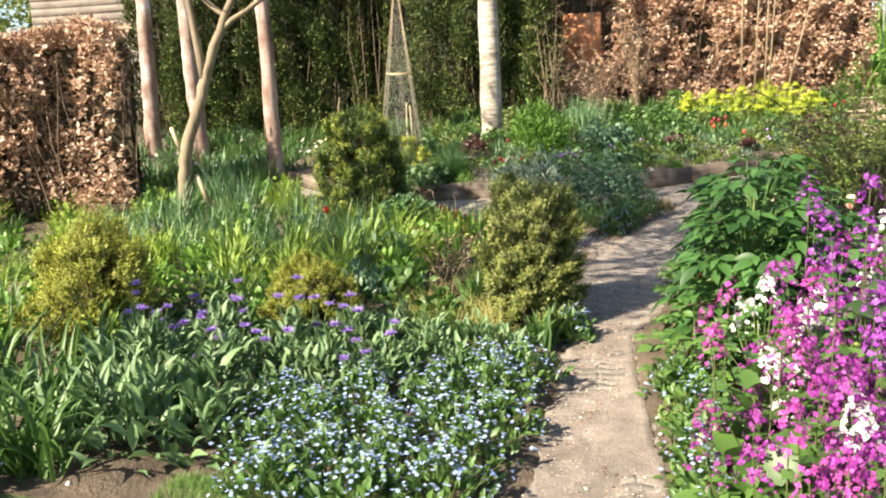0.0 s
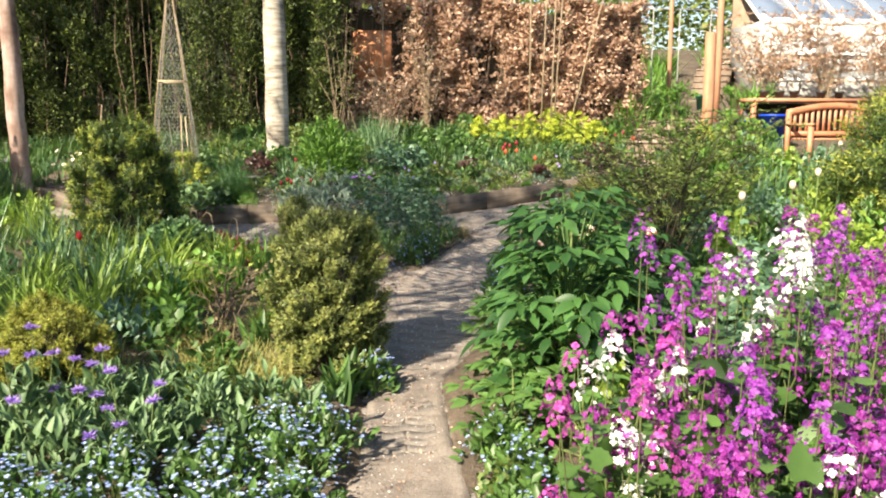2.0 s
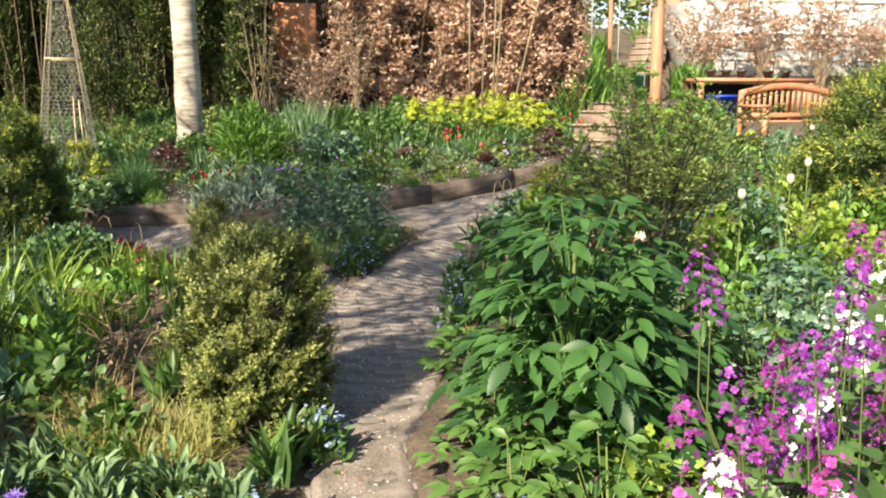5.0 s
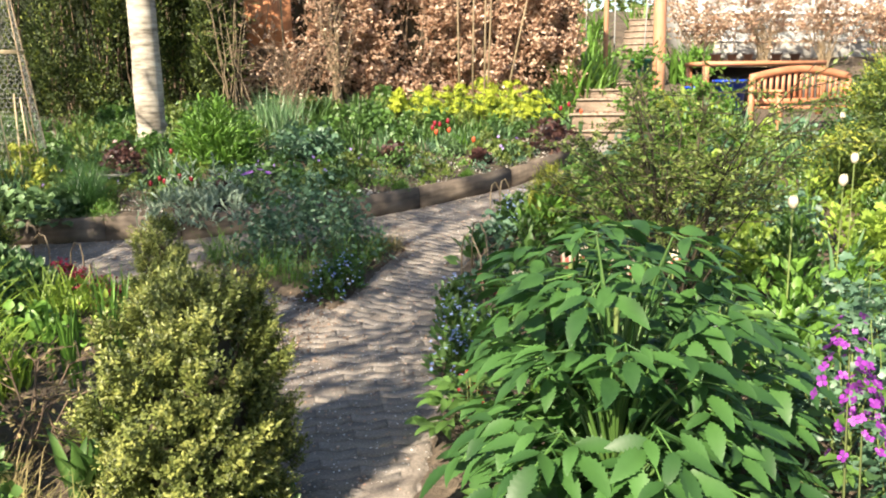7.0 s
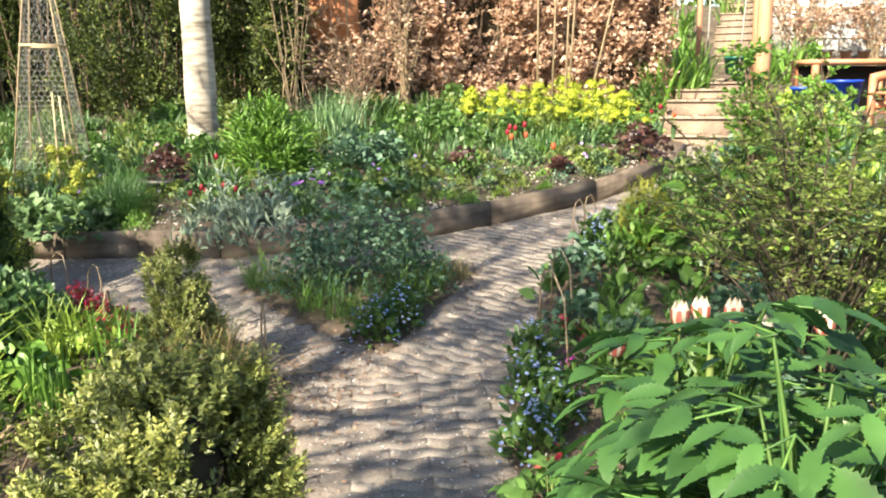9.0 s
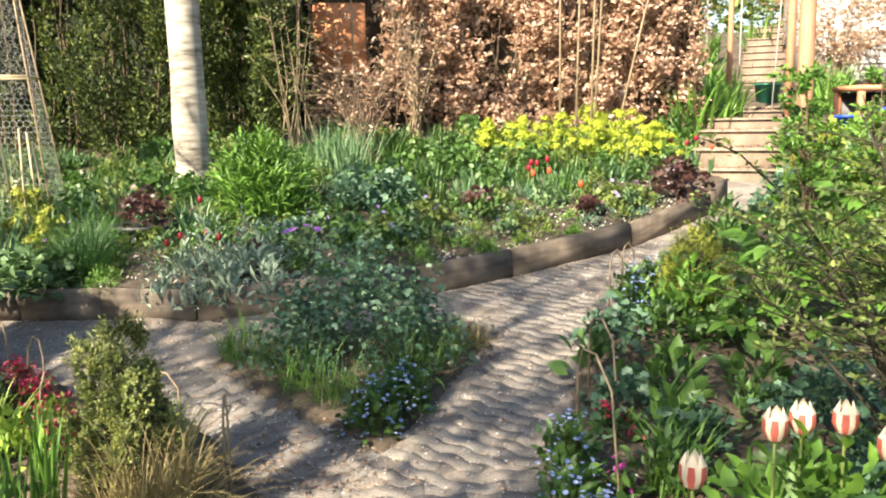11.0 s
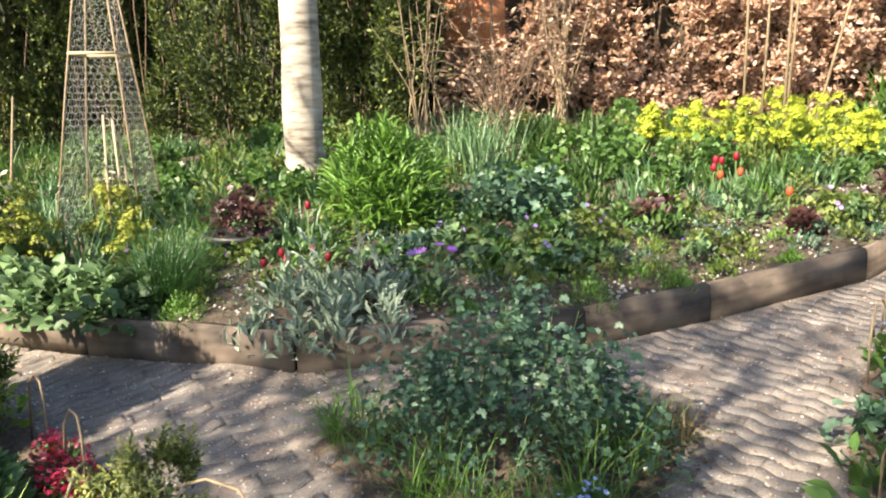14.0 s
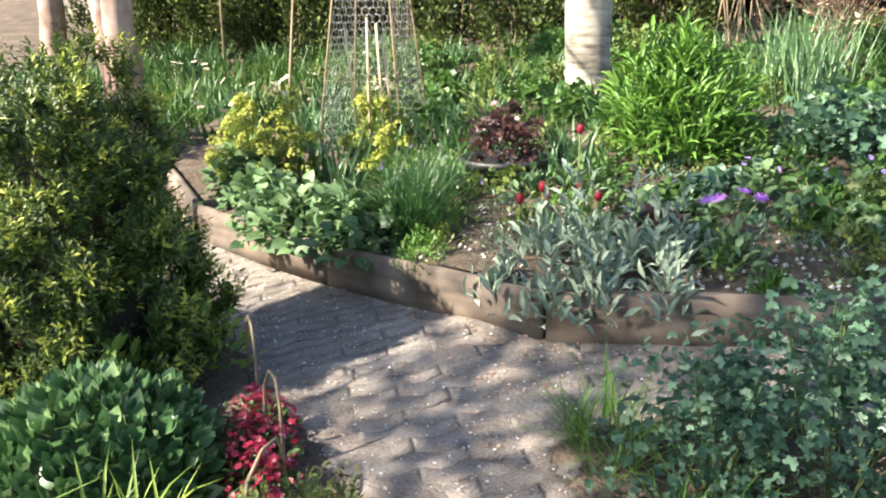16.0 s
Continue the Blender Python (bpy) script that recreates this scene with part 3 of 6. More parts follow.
# ---- hedges ----
def hedge(name, x0, y0, x1, y1, depth, h, n, size, mat, label, per=5, holes=0.0, T=LEAF, zb=None, twigs=120, core=True, dark=False, deep=0.0, gaps=(), columns=0.0, splay=0.9, shoot=0.08):
    d = np.array([x1 - x0, y1 - y0])
    L = np.linalg.norm(d)
    d = d / L
    nr = np.array([-d[1], d[0]])
    zz = float(land((x0 + x1) / 2, (y0 + y1) / 2)) if zb is None else zb
    ob = thing(name, label, "hedge", loc=(x0, y0, zz))
    u, v, w = rng.random(n) * L, rng.random(n), rng.random(n) ** 2.2
    front = rng.random(n) < 0.75
    k = np.where(front, w * 0.6, 1 - w * 0.3)
    on_top = rng.random(n) < 0.14
    v = np.where(on_top, 1 - 0.05 * rng.random(n), v)
    k = np.where(on_top, rng.random(n), k)
    lump = 0.07 * np.sin(u * 5 + v * 4) + 0.06 * np.sin(u * 11 - v * 9) + 0.05 * np.sin(v * 23 + u * 3)
    lump = lump + deep * (np.sin(u * 2.3 + 0.6) * np.sin(u * 0.9 + v * 1.5) + 0.5 * np.sin(u * 4.7 - v * 3))
    off = (k - 0.5) * depth + lump
    P = np.stack([u * d[0] + off * nr[0], u * d[1] + off * nr[1], 0.03 + v * h + 0.06 * np.sin(u * 4) + lump * 0.4], -1)
    if columns:
        crest = np.sin(u * 7.3 + 0.8 * np.sin(v * 6)) * np.sin(u * 2.9 + 1.1) + 0.45 * np.sin(v * 17 + u * 5)
        P[:, :2] -= (columns * 0.5 * crest)[:, None] * nr
        stay = (crest + rng.uniform(-0.8, 0.8, n)) > -0.35
        P, u, v, front = P[stay], u[stay], v[stay], front[stay]
    for u0, u1, v0, v1, share in gaps:
        gone = (u > u0) & (u < u1) & (v > v0) & (v < v1) & (rng.random(len(u)) < share)
        P, u, v, front = P[~gone], u[~gone], v[~gone], front[~gone]
    if holes:
        n = len(P)
        keep = (np.sin(u * 3.1 + 1) * np.sin(v * 5.3 + u) + rng.uniform(-0.5, 0.5, n)) > -1 + holes
        P, front = P[keep], front[keep]
    out = np.where(front, -1.0, 1.0)
    O = np.stack([nr[0] * out, nr[1] * out, 0.25 + 0 * out], -1) + ways(len(P), -0.5, 0.7) * 0.8
    part("foliage", sprigs(P, unit(O), per, size, T, shoot, splay), mat, ob)
    tw = []
    for _ in range(twigs):
        a, b = rng.random() * L, rng.uniform(-0.3, 0.3) * depth
        p = np.array([a * d[0] + b * nr[0], a * d[1] + b * nr[1], 0])
        pts = [p]
        for s in range(4):
            p = p + np.array([rng.uniform(-0.12, 0.12), rng.uniform(-0.12, 0.06), h / 4 * rng.uniform(0.75, 1.0)])
            pts.append(p)
        tw.append(tube(pts, np.linspace(0.012, 0.004, 5), 4, False))
    part("branch_work", cat(tw), TWIG, ob)
    # sheet behind the leaves, coloured dark in place of the hedge's inner shade
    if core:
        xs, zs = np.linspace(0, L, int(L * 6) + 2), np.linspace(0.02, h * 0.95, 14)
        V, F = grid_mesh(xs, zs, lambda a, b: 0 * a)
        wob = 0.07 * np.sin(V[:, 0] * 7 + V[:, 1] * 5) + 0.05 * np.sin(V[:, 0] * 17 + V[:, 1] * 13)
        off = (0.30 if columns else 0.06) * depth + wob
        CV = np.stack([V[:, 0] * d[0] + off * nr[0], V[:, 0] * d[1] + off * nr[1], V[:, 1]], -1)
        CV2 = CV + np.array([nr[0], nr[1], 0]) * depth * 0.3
        part("inner_shade_sheet", cat([(CV, F), (CV2, F[:, ::-1])]), (HEDGE_SHADE if columns else DARKTWIG_SHADE) if dark else TWIG, ob)
    return ob


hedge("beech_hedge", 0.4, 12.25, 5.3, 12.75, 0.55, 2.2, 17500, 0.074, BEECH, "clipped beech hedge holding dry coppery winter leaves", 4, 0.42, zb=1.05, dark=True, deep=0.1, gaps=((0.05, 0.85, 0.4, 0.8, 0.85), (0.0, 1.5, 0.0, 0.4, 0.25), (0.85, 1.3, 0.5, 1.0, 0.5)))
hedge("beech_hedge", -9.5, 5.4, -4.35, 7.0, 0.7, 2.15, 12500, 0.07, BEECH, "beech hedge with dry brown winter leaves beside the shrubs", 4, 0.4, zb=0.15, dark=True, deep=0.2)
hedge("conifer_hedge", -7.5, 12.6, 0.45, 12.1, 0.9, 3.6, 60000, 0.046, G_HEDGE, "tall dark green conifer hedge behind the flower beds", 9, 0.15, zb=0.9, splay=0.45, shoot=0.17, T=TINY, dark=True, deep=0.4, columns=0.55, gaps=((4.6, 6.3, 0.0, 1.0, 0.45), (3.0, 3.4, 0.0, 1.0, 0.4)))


# ---- trees ----
def limb(p, d, length, r, depth, out, tips):
    pts, n = [np.array(p, float)], 5
    d = np.array(d, float)
    for _ in range(n):
        d = unit(d + rng.normal(0, 0.10, 3) + np.array([0, 0, 0.03]))
        pts.append(pts[-1] + d * length / n)
    out.append(tube(pts, np.linspace(r, r * 0.55, n + 1), 6 if r > 0.03 else 4, False))
    if depth == 0:
        tips.append((pts[-1], d))
        return
    for k in range(3):
        q = pts[2 + k]
        limb(q, unit(d * 0.7 + ways(1, -0.1, 0.7)[0] * 0.9), length * 0.62, r * 0.5, depth - 1, out, tips)


def tree(name, label, x, y, z, pts, radii, bark, crown_h=None, leaf=None, n_limbs=6, limb_len=1.5, depth=2, per=14, size=0.06, sides=14, loose=0.14):
    ob = thing(name, label, "tree", loc=(x, y, z))
    P = np.array(pts, float)
    f = np.linspace(0, 1, len(P))
    g = np.linspace(0, 1, 26)
    fine = np.stack([np.interp(g, f, P[:, k]) for k in range(3)], -1)
    fine[1:, :2] += rng.normal(0, 0.006, (25, 2))
    R = np.interp(g, f, radii) * (1 + 0.04 * np.sin(g * 60))
    part("trunk", tube(fine, R, sides), bark, ob, smooth=True)
    if crown_h is not None:
        out, tips = [], []
        top = fine[g >= crown_h]
        for k in range(n_limbs):
            p = top[min(len(top) - 1, int(k * len(top) / n_limbs))]
            a = k * 2.4 + rng.random()
            limb(p, (math.cos(a), math.sin(a), 0.6), limb_len * rng.uniform(0.7, 1.1), 0.035, depth, out, tips)
        part("limbs", cat(out), bark, ob)
        if leaf:
            TP = np.repeat(np.array([t for t, _ in tips]), per, 0) + rng.normal(0, loose, (len(tips) * per, 3))
            part("crown", spread(LEAF, TP, ways(len(TP), -0.6, 0.8), ways(len(TP), 0, 1), size * rng.uniform(0.6, 1.2, len(TP))), leaf, ob)
    return ob


tree("birch_tree", "pale grey birch trunk standing in the raised bed", -0.44, 9.6, float(bed(-0.44, 9.6)) - 0.05,
     [(0.03, 0, 0), (0.0, 0, 0.12), (0, 0, 0.3), (-0.03, 0, 2.0), (-0.06, 0.05, 4.5), (-0.1, 0.1, 7)], [0.165, 0.152, 0.147, 0.135, 0.11, 0.05], BIRCH, 0.64, G_FRESH, 7, 1.6, 2, 8, 0.05, 20)
tree("cherry_tree", "reddish trunk with a pale peeling patch among daffodils", -3.2, 8.4, 0.4, [(0.04, 0, 0), (0.02, 0, 0.6), (0, 0, 2.5), (-0.06, 0, 6)], [0.11, 0.098, 0.092, 0.05], REDBARK, 0.68, None, 5, 1.5, 2)
tree("cherry_tree", "straight red-brown trunk rising beside the beech hedge", -6.05, 10.4, 0.6, [(0, 0, 0), (0.05, 0, 2.5), (0.1, 0, 6)], [0.13, 0.11, 0.06], REDBARK, 0.68, None, 5, 1.5, 2)
tree("cherry_tree", "red-brown trunk behind the slim forked tree", -5.1, 10.2, 0.6, [(0, 0, 0), (-0.1, 0, 1.6), (-0.2, 0, 6)], [0.12, 0.11, 0.06], REDBARK, 0.68, None, 5, 1.5, 2)
slim = tree("slim_forked_tree", "slim grey-green leaning tree forking above the bed", -3.5, 6.45, 0.2,
            [(0.0, 0, 0), (0.06, 0, 0.5), (0.12, 0, 0.85), (0.32, 0, 1.3), (0.42, 0.02, 1.65), (0.7, 0.1, 2.3), (0.9, 0.2, 3.4)], [0.085, 0.07, 0.066, 0.06, 0.055, 0.04, 0.02], GREYBARK, 0.75, G_FRESH, 4, 0.9, 1, 6, 0.05)
part("fork_limb", tube([(0.38, 0.01, 1.5), (0.36, -0.02, 1.75), (0.30, -0.05, 2.3), (0.25, 0, 3.2)], [0.05, 0.042, 0.035, 0.02], 8), GREYBARK, slim)
part("cut_stub", tube([(0.06, -0.03, 0.75), (-0.02, -0.06, 1.02)], [0.024, 0.02], 8), CANE, slim, "pale sawn branch stub")
part("sawn_stem", tube([(0.28, 0.1, 0.15), (0.17, 0.05, 0.5)], [0.03, 0.024], 8), CANE, slim, "pale sawn stem")
kept_rng, rng = rng, np.random.default_rng(11)
rng.bit_generator.advance(2443877)
tree("garden_tree", "spreading grey-barked tree in young leaf beside the bed", -2.95, 1.2, -0.25, [(0, 0, 0), (0.05, 0, 1.5), (0.1, 0.05, 3), (0.2, 0.1, 5.6)], [0.14, 0.12, 0.10, 0.05], GREYBARK, 0.6, G_FRESH, 14, 2.2, 2, 80, 0.10, loose=0.27)
rng = kept_rng

# ---- obelisk of poles and chicken wire ----
ox, oy = -1.53, 8.73
oz = float(bed(ox, oy))
obelisk = thing("plant_obelisk", "tapering bamboo obelisk wrapped in hexagonal chicken wire", "obelisk", loc=(ox, oy, oz))


def corner(k, h):
    w = np.interp(h, [0, 2.2], [0.33, 0.028])
    a = math.pi / 4 + k * math.pi / 2 + 0.12
    return np.array([w * math.cos(a) * 1.2, w * math.sin(a) * 1.2, h])


for k in range(4):
    part("pole", tube([corner(k, -0.1), corner(k, 0.9), corner(k, 2.2)], 0.0065, 7), HAZEL, obelisk)
    part("cross_rail", tube([corner(k, 1.17), corner(k + 1, 1.17)], 0.011, 6), CANE, obelisk)
hexes = []
for k in range(4):
    for row in range(50):
        h0 = 0.02 + row * 0.041
        for col in range(14):
            f0 = (col + (row % 2) * 0.5) * 0.047
            wid = np.linalg.norm(corner(k, h0) - corner(k + 1, h0))
            if f0 + 0.047 > wid:
                continue
            pts = []
            for dx, dz in ((0, 0), (0.0235, 0.0137), (0.0235, 0.041), ):
                h = h0 + dz
                f = min(1, (f0 + dx) / np.linalg.norm(corner(k, h) - corner(k + 1, h)))
                pts.append(corner(k, h) * (1 - f) + corner(k + 1, h) * f)
            h = h0
            f = min(1, (f0 + 0.047) / wid)
            e = corner(k, h) * (1 - f) + corner(k + 1, h) * f
            hexes += [tube([pts[0], pts[1]], 0.0011, 3, False), tube([pts[1], e], 0.0011, 3, False), tube([pts[1], pts[2]], 0.0011, 3, False)]
part("wire_mesh", cat(hexes), WIRE, obelisk, "galvanised chicken wire")
for i, (dx, dy, tx, ty, h) in enumerate(((0.10, -0.36, 0.02, -0.36, 0.78), (0.17, -0.38, 0.16, -0.36, 0.85), (0.24, -0.33, 0.20, -0.33, 0.80), (0.29, -0.3, 0.22, -0.3, 0.72))):
    cn = part("garden_cane", tube([(0, 0, -0.1), ((tx - dx) / 2, 0, h / 2), (tx - dx, ty - dy, h)], 0.007, 6), CANE)
    cn.location = (ox + dx, oy + dy, float(bed(ox + dx, oy + dy)))
    tagged(cn, "short bamboo cane pushed in beside the obelisk", "cane", "canes beside the obelisk")
for i, (x, y, tx, ty, h) in enumerate(((3.0, 10.5, 2.98, 10.5, 3.2), (3.28, 10.4, 3.36, 10.45, 3.3), (3.36, 10.6, 3.52, 10.6, 3.3), (3.2, 10.7, 3.3, 10.8, 3.2), (3.5, 10.5, 4.3, 10.6, 3.1), (0.95, 11.2, 0.9, 11.2, 2.9), (-2.72, 9.5, -2.6, 9.5, 1.1), (-4.3, 10.8, -4.25, 10.8, 2.4))):
    if x < -2:
        z0 = float(land(x, y)) - 0.1
    else:
        z0 = float(bed(x, y)) - 0.1
    cn = part("tall_cane", tube([(0, 0, 0), ((tx - x) * 0.45, (ty - y) * 0.5, h * 0.5), (tx - x, ty - y, h)], [0.014, 0.011, 0.007], 7), HAZEL)
    cn.location = (x, y, z0)
    tagged(cn, "tall pale bare stem standing before the hedge", "cane", "tall pale stems by the hedge")
# orange panel glimpsed through the hedge
panel = thing("orange_panel", "orange-brown timber panel showing through the hedge gap", "panel", loc=(0.76, 12.08, 1.0))
part("board", box(-0.30, 0, 1.0, 0.30, 0.03, 1.78, 0.008), BRICK, panel)
for x in (-0.24, 0.24):
    part("stake", box(x - 0.02, 0.032, -0.1, x + 0.02, 0.07, 1.8, 0.004), DARKTWIG_SHADE, panel)

# ---- posts, rail, bench, greenhouse ----
for x, y, z0, h, r in ((5.82, 11.05, 0.75, 1.95, 0.085), (7.25, 14.2, 1.3, 2.6, 0.06), (6.2, 13.9, 1.25, 2.5, 0.04)):
    po = part("timber_post", cat([tube([(0, 0, -0.1), (0.01, 0, h * 0.5), (0.0, 0, h - 0.02), (0, 0, h)], [r, r, r * 0.97, r * 0.85], 16)]), POSTWOOD, smooth=False)
    po.location = (x, y, z0)
    tagged(po, "round orange-brown treated timber post", "post", "timber posts by the steps")
rail = thing("fruit_cage_frame", "thin pale metal frame standing beyond the hedge", "frame", loc=(5.9, 14.0, 1.3))
for a, b in (((0, 0, 0), (0, 0, 2.15)), ((0.5, 0, 0), (0.5, 0, 2.15)), ((1.0, 0, 0), (1.1, 0, 2.15)), ((-0.6, 0, 2.15), (1.12, 0, 2.15))):
    part("bar", tube([a, b], 0.010, 6), OLDWHITE, rail)

bench = thing("garden_bench", "orange-brown slatted teak bench with a curved back", "bench", loc=(6.62, 10.05, 0.72))
bench.rotation_euler = (0, 0, radians(8))
bl = 1.5
for x in (0, bl):
    part("back_leg", box(x - 0.035, 0.0, 0, x + 0.035, 0.06, 0.8, 0.006), TEAK, bench)
    part("front_leg", box(x - 0.035, -0.5, 0, x + 0.035, -0.44, 0.6, 0.006), TEAK, bench)
    part("armrest", box(x - 0.04, -0.52, 0.6, x + 0.04, 0.06, 0.64, 0.008), TEAK, bench)
curve = [(x, 0.03, 0.79 + 0.1 * math.sin(math.pi * x / bl)) for x in np.linspace(-0.03, bl + 0.03, 15)]
ring = [(-0.025, -0.045), (0.025, -0.045), (0.025, 0.045), (-0.025, 0.045)]
RV = np.array([(x, y + a, z + b) for x, y, z in curve for a, b in ring])
RF = [(i * 4 + j, i * 4 + (j + 1) % 4, i * 4 + 4 + (j + 1) % 4) for i in range(14) for j in range(4)] + [(i * 4 + j, i * 4 + 4 + (j + 1) % 4, i * 4 + 4 + j) for i in range(14) for j in range(4)] + [(0, 2, 1), (0, 3, 2), (56, 57, 58), (56, 58, 59)]
top_rail = (RV, np.array(RF))
part("top_rail", top_rail, TEAK, bench)
part("lower_rail", box(0.03, 0.005, 0.46, bl - 0.03, 0.05, 0.53, 0.005), TEAK, bench)
for i in range(15):
    x = 0.1 + i * (bl - 0.2) / 14
    part("back_slat", box(x - 0.022, 0.018, 0.52, x + 0.022, 0.038, 0.76 + 0.1 * math.sin(math.pi * x / bl), 0.003), TEAK, bench)
for i in range(5):
    part("seat_slat", box(0.03, -0.47 + i * 0.095, 0.41, bl - 0.03, -0.39 + i * 0.095, 0.435, 0.004), TEAK, bench)


def pot(name, label, x, y, z, r0, r1, h, mat, category="pot", rim=0.012):
    ob = part(name, lathe([(0.001, 0), (r0, 0), (r1, h - 0.03), (r1 + rim, h - 0.03), (r1 + rim, h), (r1 - 0.004, h), (r1 * 0.9, h - 0.06), (0.001, h - 0.07)], 24), mat, smooth=False)
    ob.location = (x, y, z)
    return tagged(ob, label, category)


pot("blue_tub", "bright blue plastic tub standing beside the bench", 6.95, 11.2, 1.0, 0.17, 0.22, 0.5, BLUE, "tub")
pot("blue_tub", "bright blue plastic tub half hidden behind the bench", 6.6, 11.5, 1.0, 0.13, 0.17, 0.42, BLUE, "tub")
pot("green_bucket", "dark green plastic bucket standing on the garden steps", 7.62, 15.62, 1.575, 0.165, 0.205, 0.38, GREENP, "bucket")
bowl = pot("plant_bowl", "wide black bowl sunk among the flowers", -0.47, 8.1, float(bed(-0.47, 8.1)) - 0.02, 0.16, 0.215, 0.13, BLACKP, "bowl")
table = thing("potting_table", "orange-brown timber potting table holding small pots", "table", loc=(7.3, 11.75, 1.0))
part("tabletop", box(-0.6, -0.3, 0.70, 1.3, 0.3, 0.76, 0.006), TEAK, table)
for x in (-0.55, 1.25):
    for y in (-0.25, 0.25):
        part("leg", box(x - 0.035, y - 0.035, 0, x + 0.035, y + 0.035, 0.7, 0.004), TEAK, table)
part("back_panel", box(-0.55, 0.24, 0.05, 1.25, 0.27, 0.69), BLACKP, table)
for x in (-0.3, -0.05, 0.2, 0.65, 0.95):
    pot("small_pot", "small dark plant pot on the potting table", 7.3 + x, 11.7, 1.765, 0.05, 0.07, 0.12, BLACKP)

gh = thing("greenhouse", "white-framed greenhouse with a sloping glass roof", "greenhouse", loc=(9.5, 17.3, 1.75))
GW, GH, GD, GR = 6.6, 1.95, 1.6, 1.1
for x in np.linspace(0, GW, 8):
    part("upright", box(x - 0.035, -0.035, 0, x + 0.035, 0.035, GH, 0.005), WHITE, gh)
    part("rafter", turned(box(-0.03, 0, -0.03, 0.03, math.hypot(GD, GR), 0.03, 0.004), pose(x, 0, GH, math.degrees(math.atan2(GR, GD)))), WHITE, gh)
for z, h in ((0, 0.10), (0.62, 0.05), (1.2, 0.05), (GH - 0.06, 0.12)):
    part("rail", box(0, -0.045, z, GW, 0.045, z + h, 0.005), WHITE, gh)
part("base_wall", box(0.02, -0.02, 0.1, GW - 0.02, 0.02, 0.62, 0.004), OLDWHITE, gh)
part("back_wall", box(0, GD - 0.06, 0, GW, GD + 0.06, GH + GR, 0.004), STONE, gh)
part("gable", box(-0.02, 0.05, 0, 0.02, GD - 0.07, GH, 0.004), OLDWHITE, gh)
for i in range(7):
    x = i * GW / 7 + 0.036
    pw = GW / 7 - 0.072
    part("pane", box(x, -0.006, 0.68, x + pw, 0.0, GH - 0.07), GLASS, gh).visible_shadow = False
    part("roof_pane", turned(box(x, 0.02, 0, x + pw, math.hypot(GD, GR) - 0.02, 0.006), pose(0, 0, GH, math.degrees(math.atan2(GR, GD)))), ROOFGLASS, gh)

# slatted shed behind the far hedge
shed = thing("slatted_shed", "grey-brown shed clad in horizontal boards", "shed", loc=(-11.5, 15.2, 1.4))
for i in range(21):
    part("board", box(0, -0.02 + 0.01 * (i % 2), i * 0.165, 7.2, 0.02 + 0.01 * (i % 2), i * 0.165 + 0.158, 0.006), FENCE, shed)
part("back_board", box(0, 0.04, 0, 7.2, 0.1, 3.5), FENCE, shed)
part("roof", turned(box(-0.2, -0.3, 0, 7.4, 2.6, 0.08, 0.01), pose(0, 0, 3.48, 12)), FENCE, shed)


# ---- plants ----
def ground_at(x, y, kind="soil"):
    if kind == "bed":
        return float(bed(x, y))
    return float(soil_height(np.array([x]), np.array([y]))[0])


def plant(name, label, x, y, parts, group="", where="soil", sink=0.01, category=None, reach=None):
    ob = thing(name, label, category or name.split("_")[-1], group, (x, y, ground_at(x, y, where) - sink))
    for pn, VF, mat in parts:
        part(pn, VF, mat, ob)
    TAKEN.append((x, y, 0.14 if reach is None else reach))
    return ob


TAKEN = []


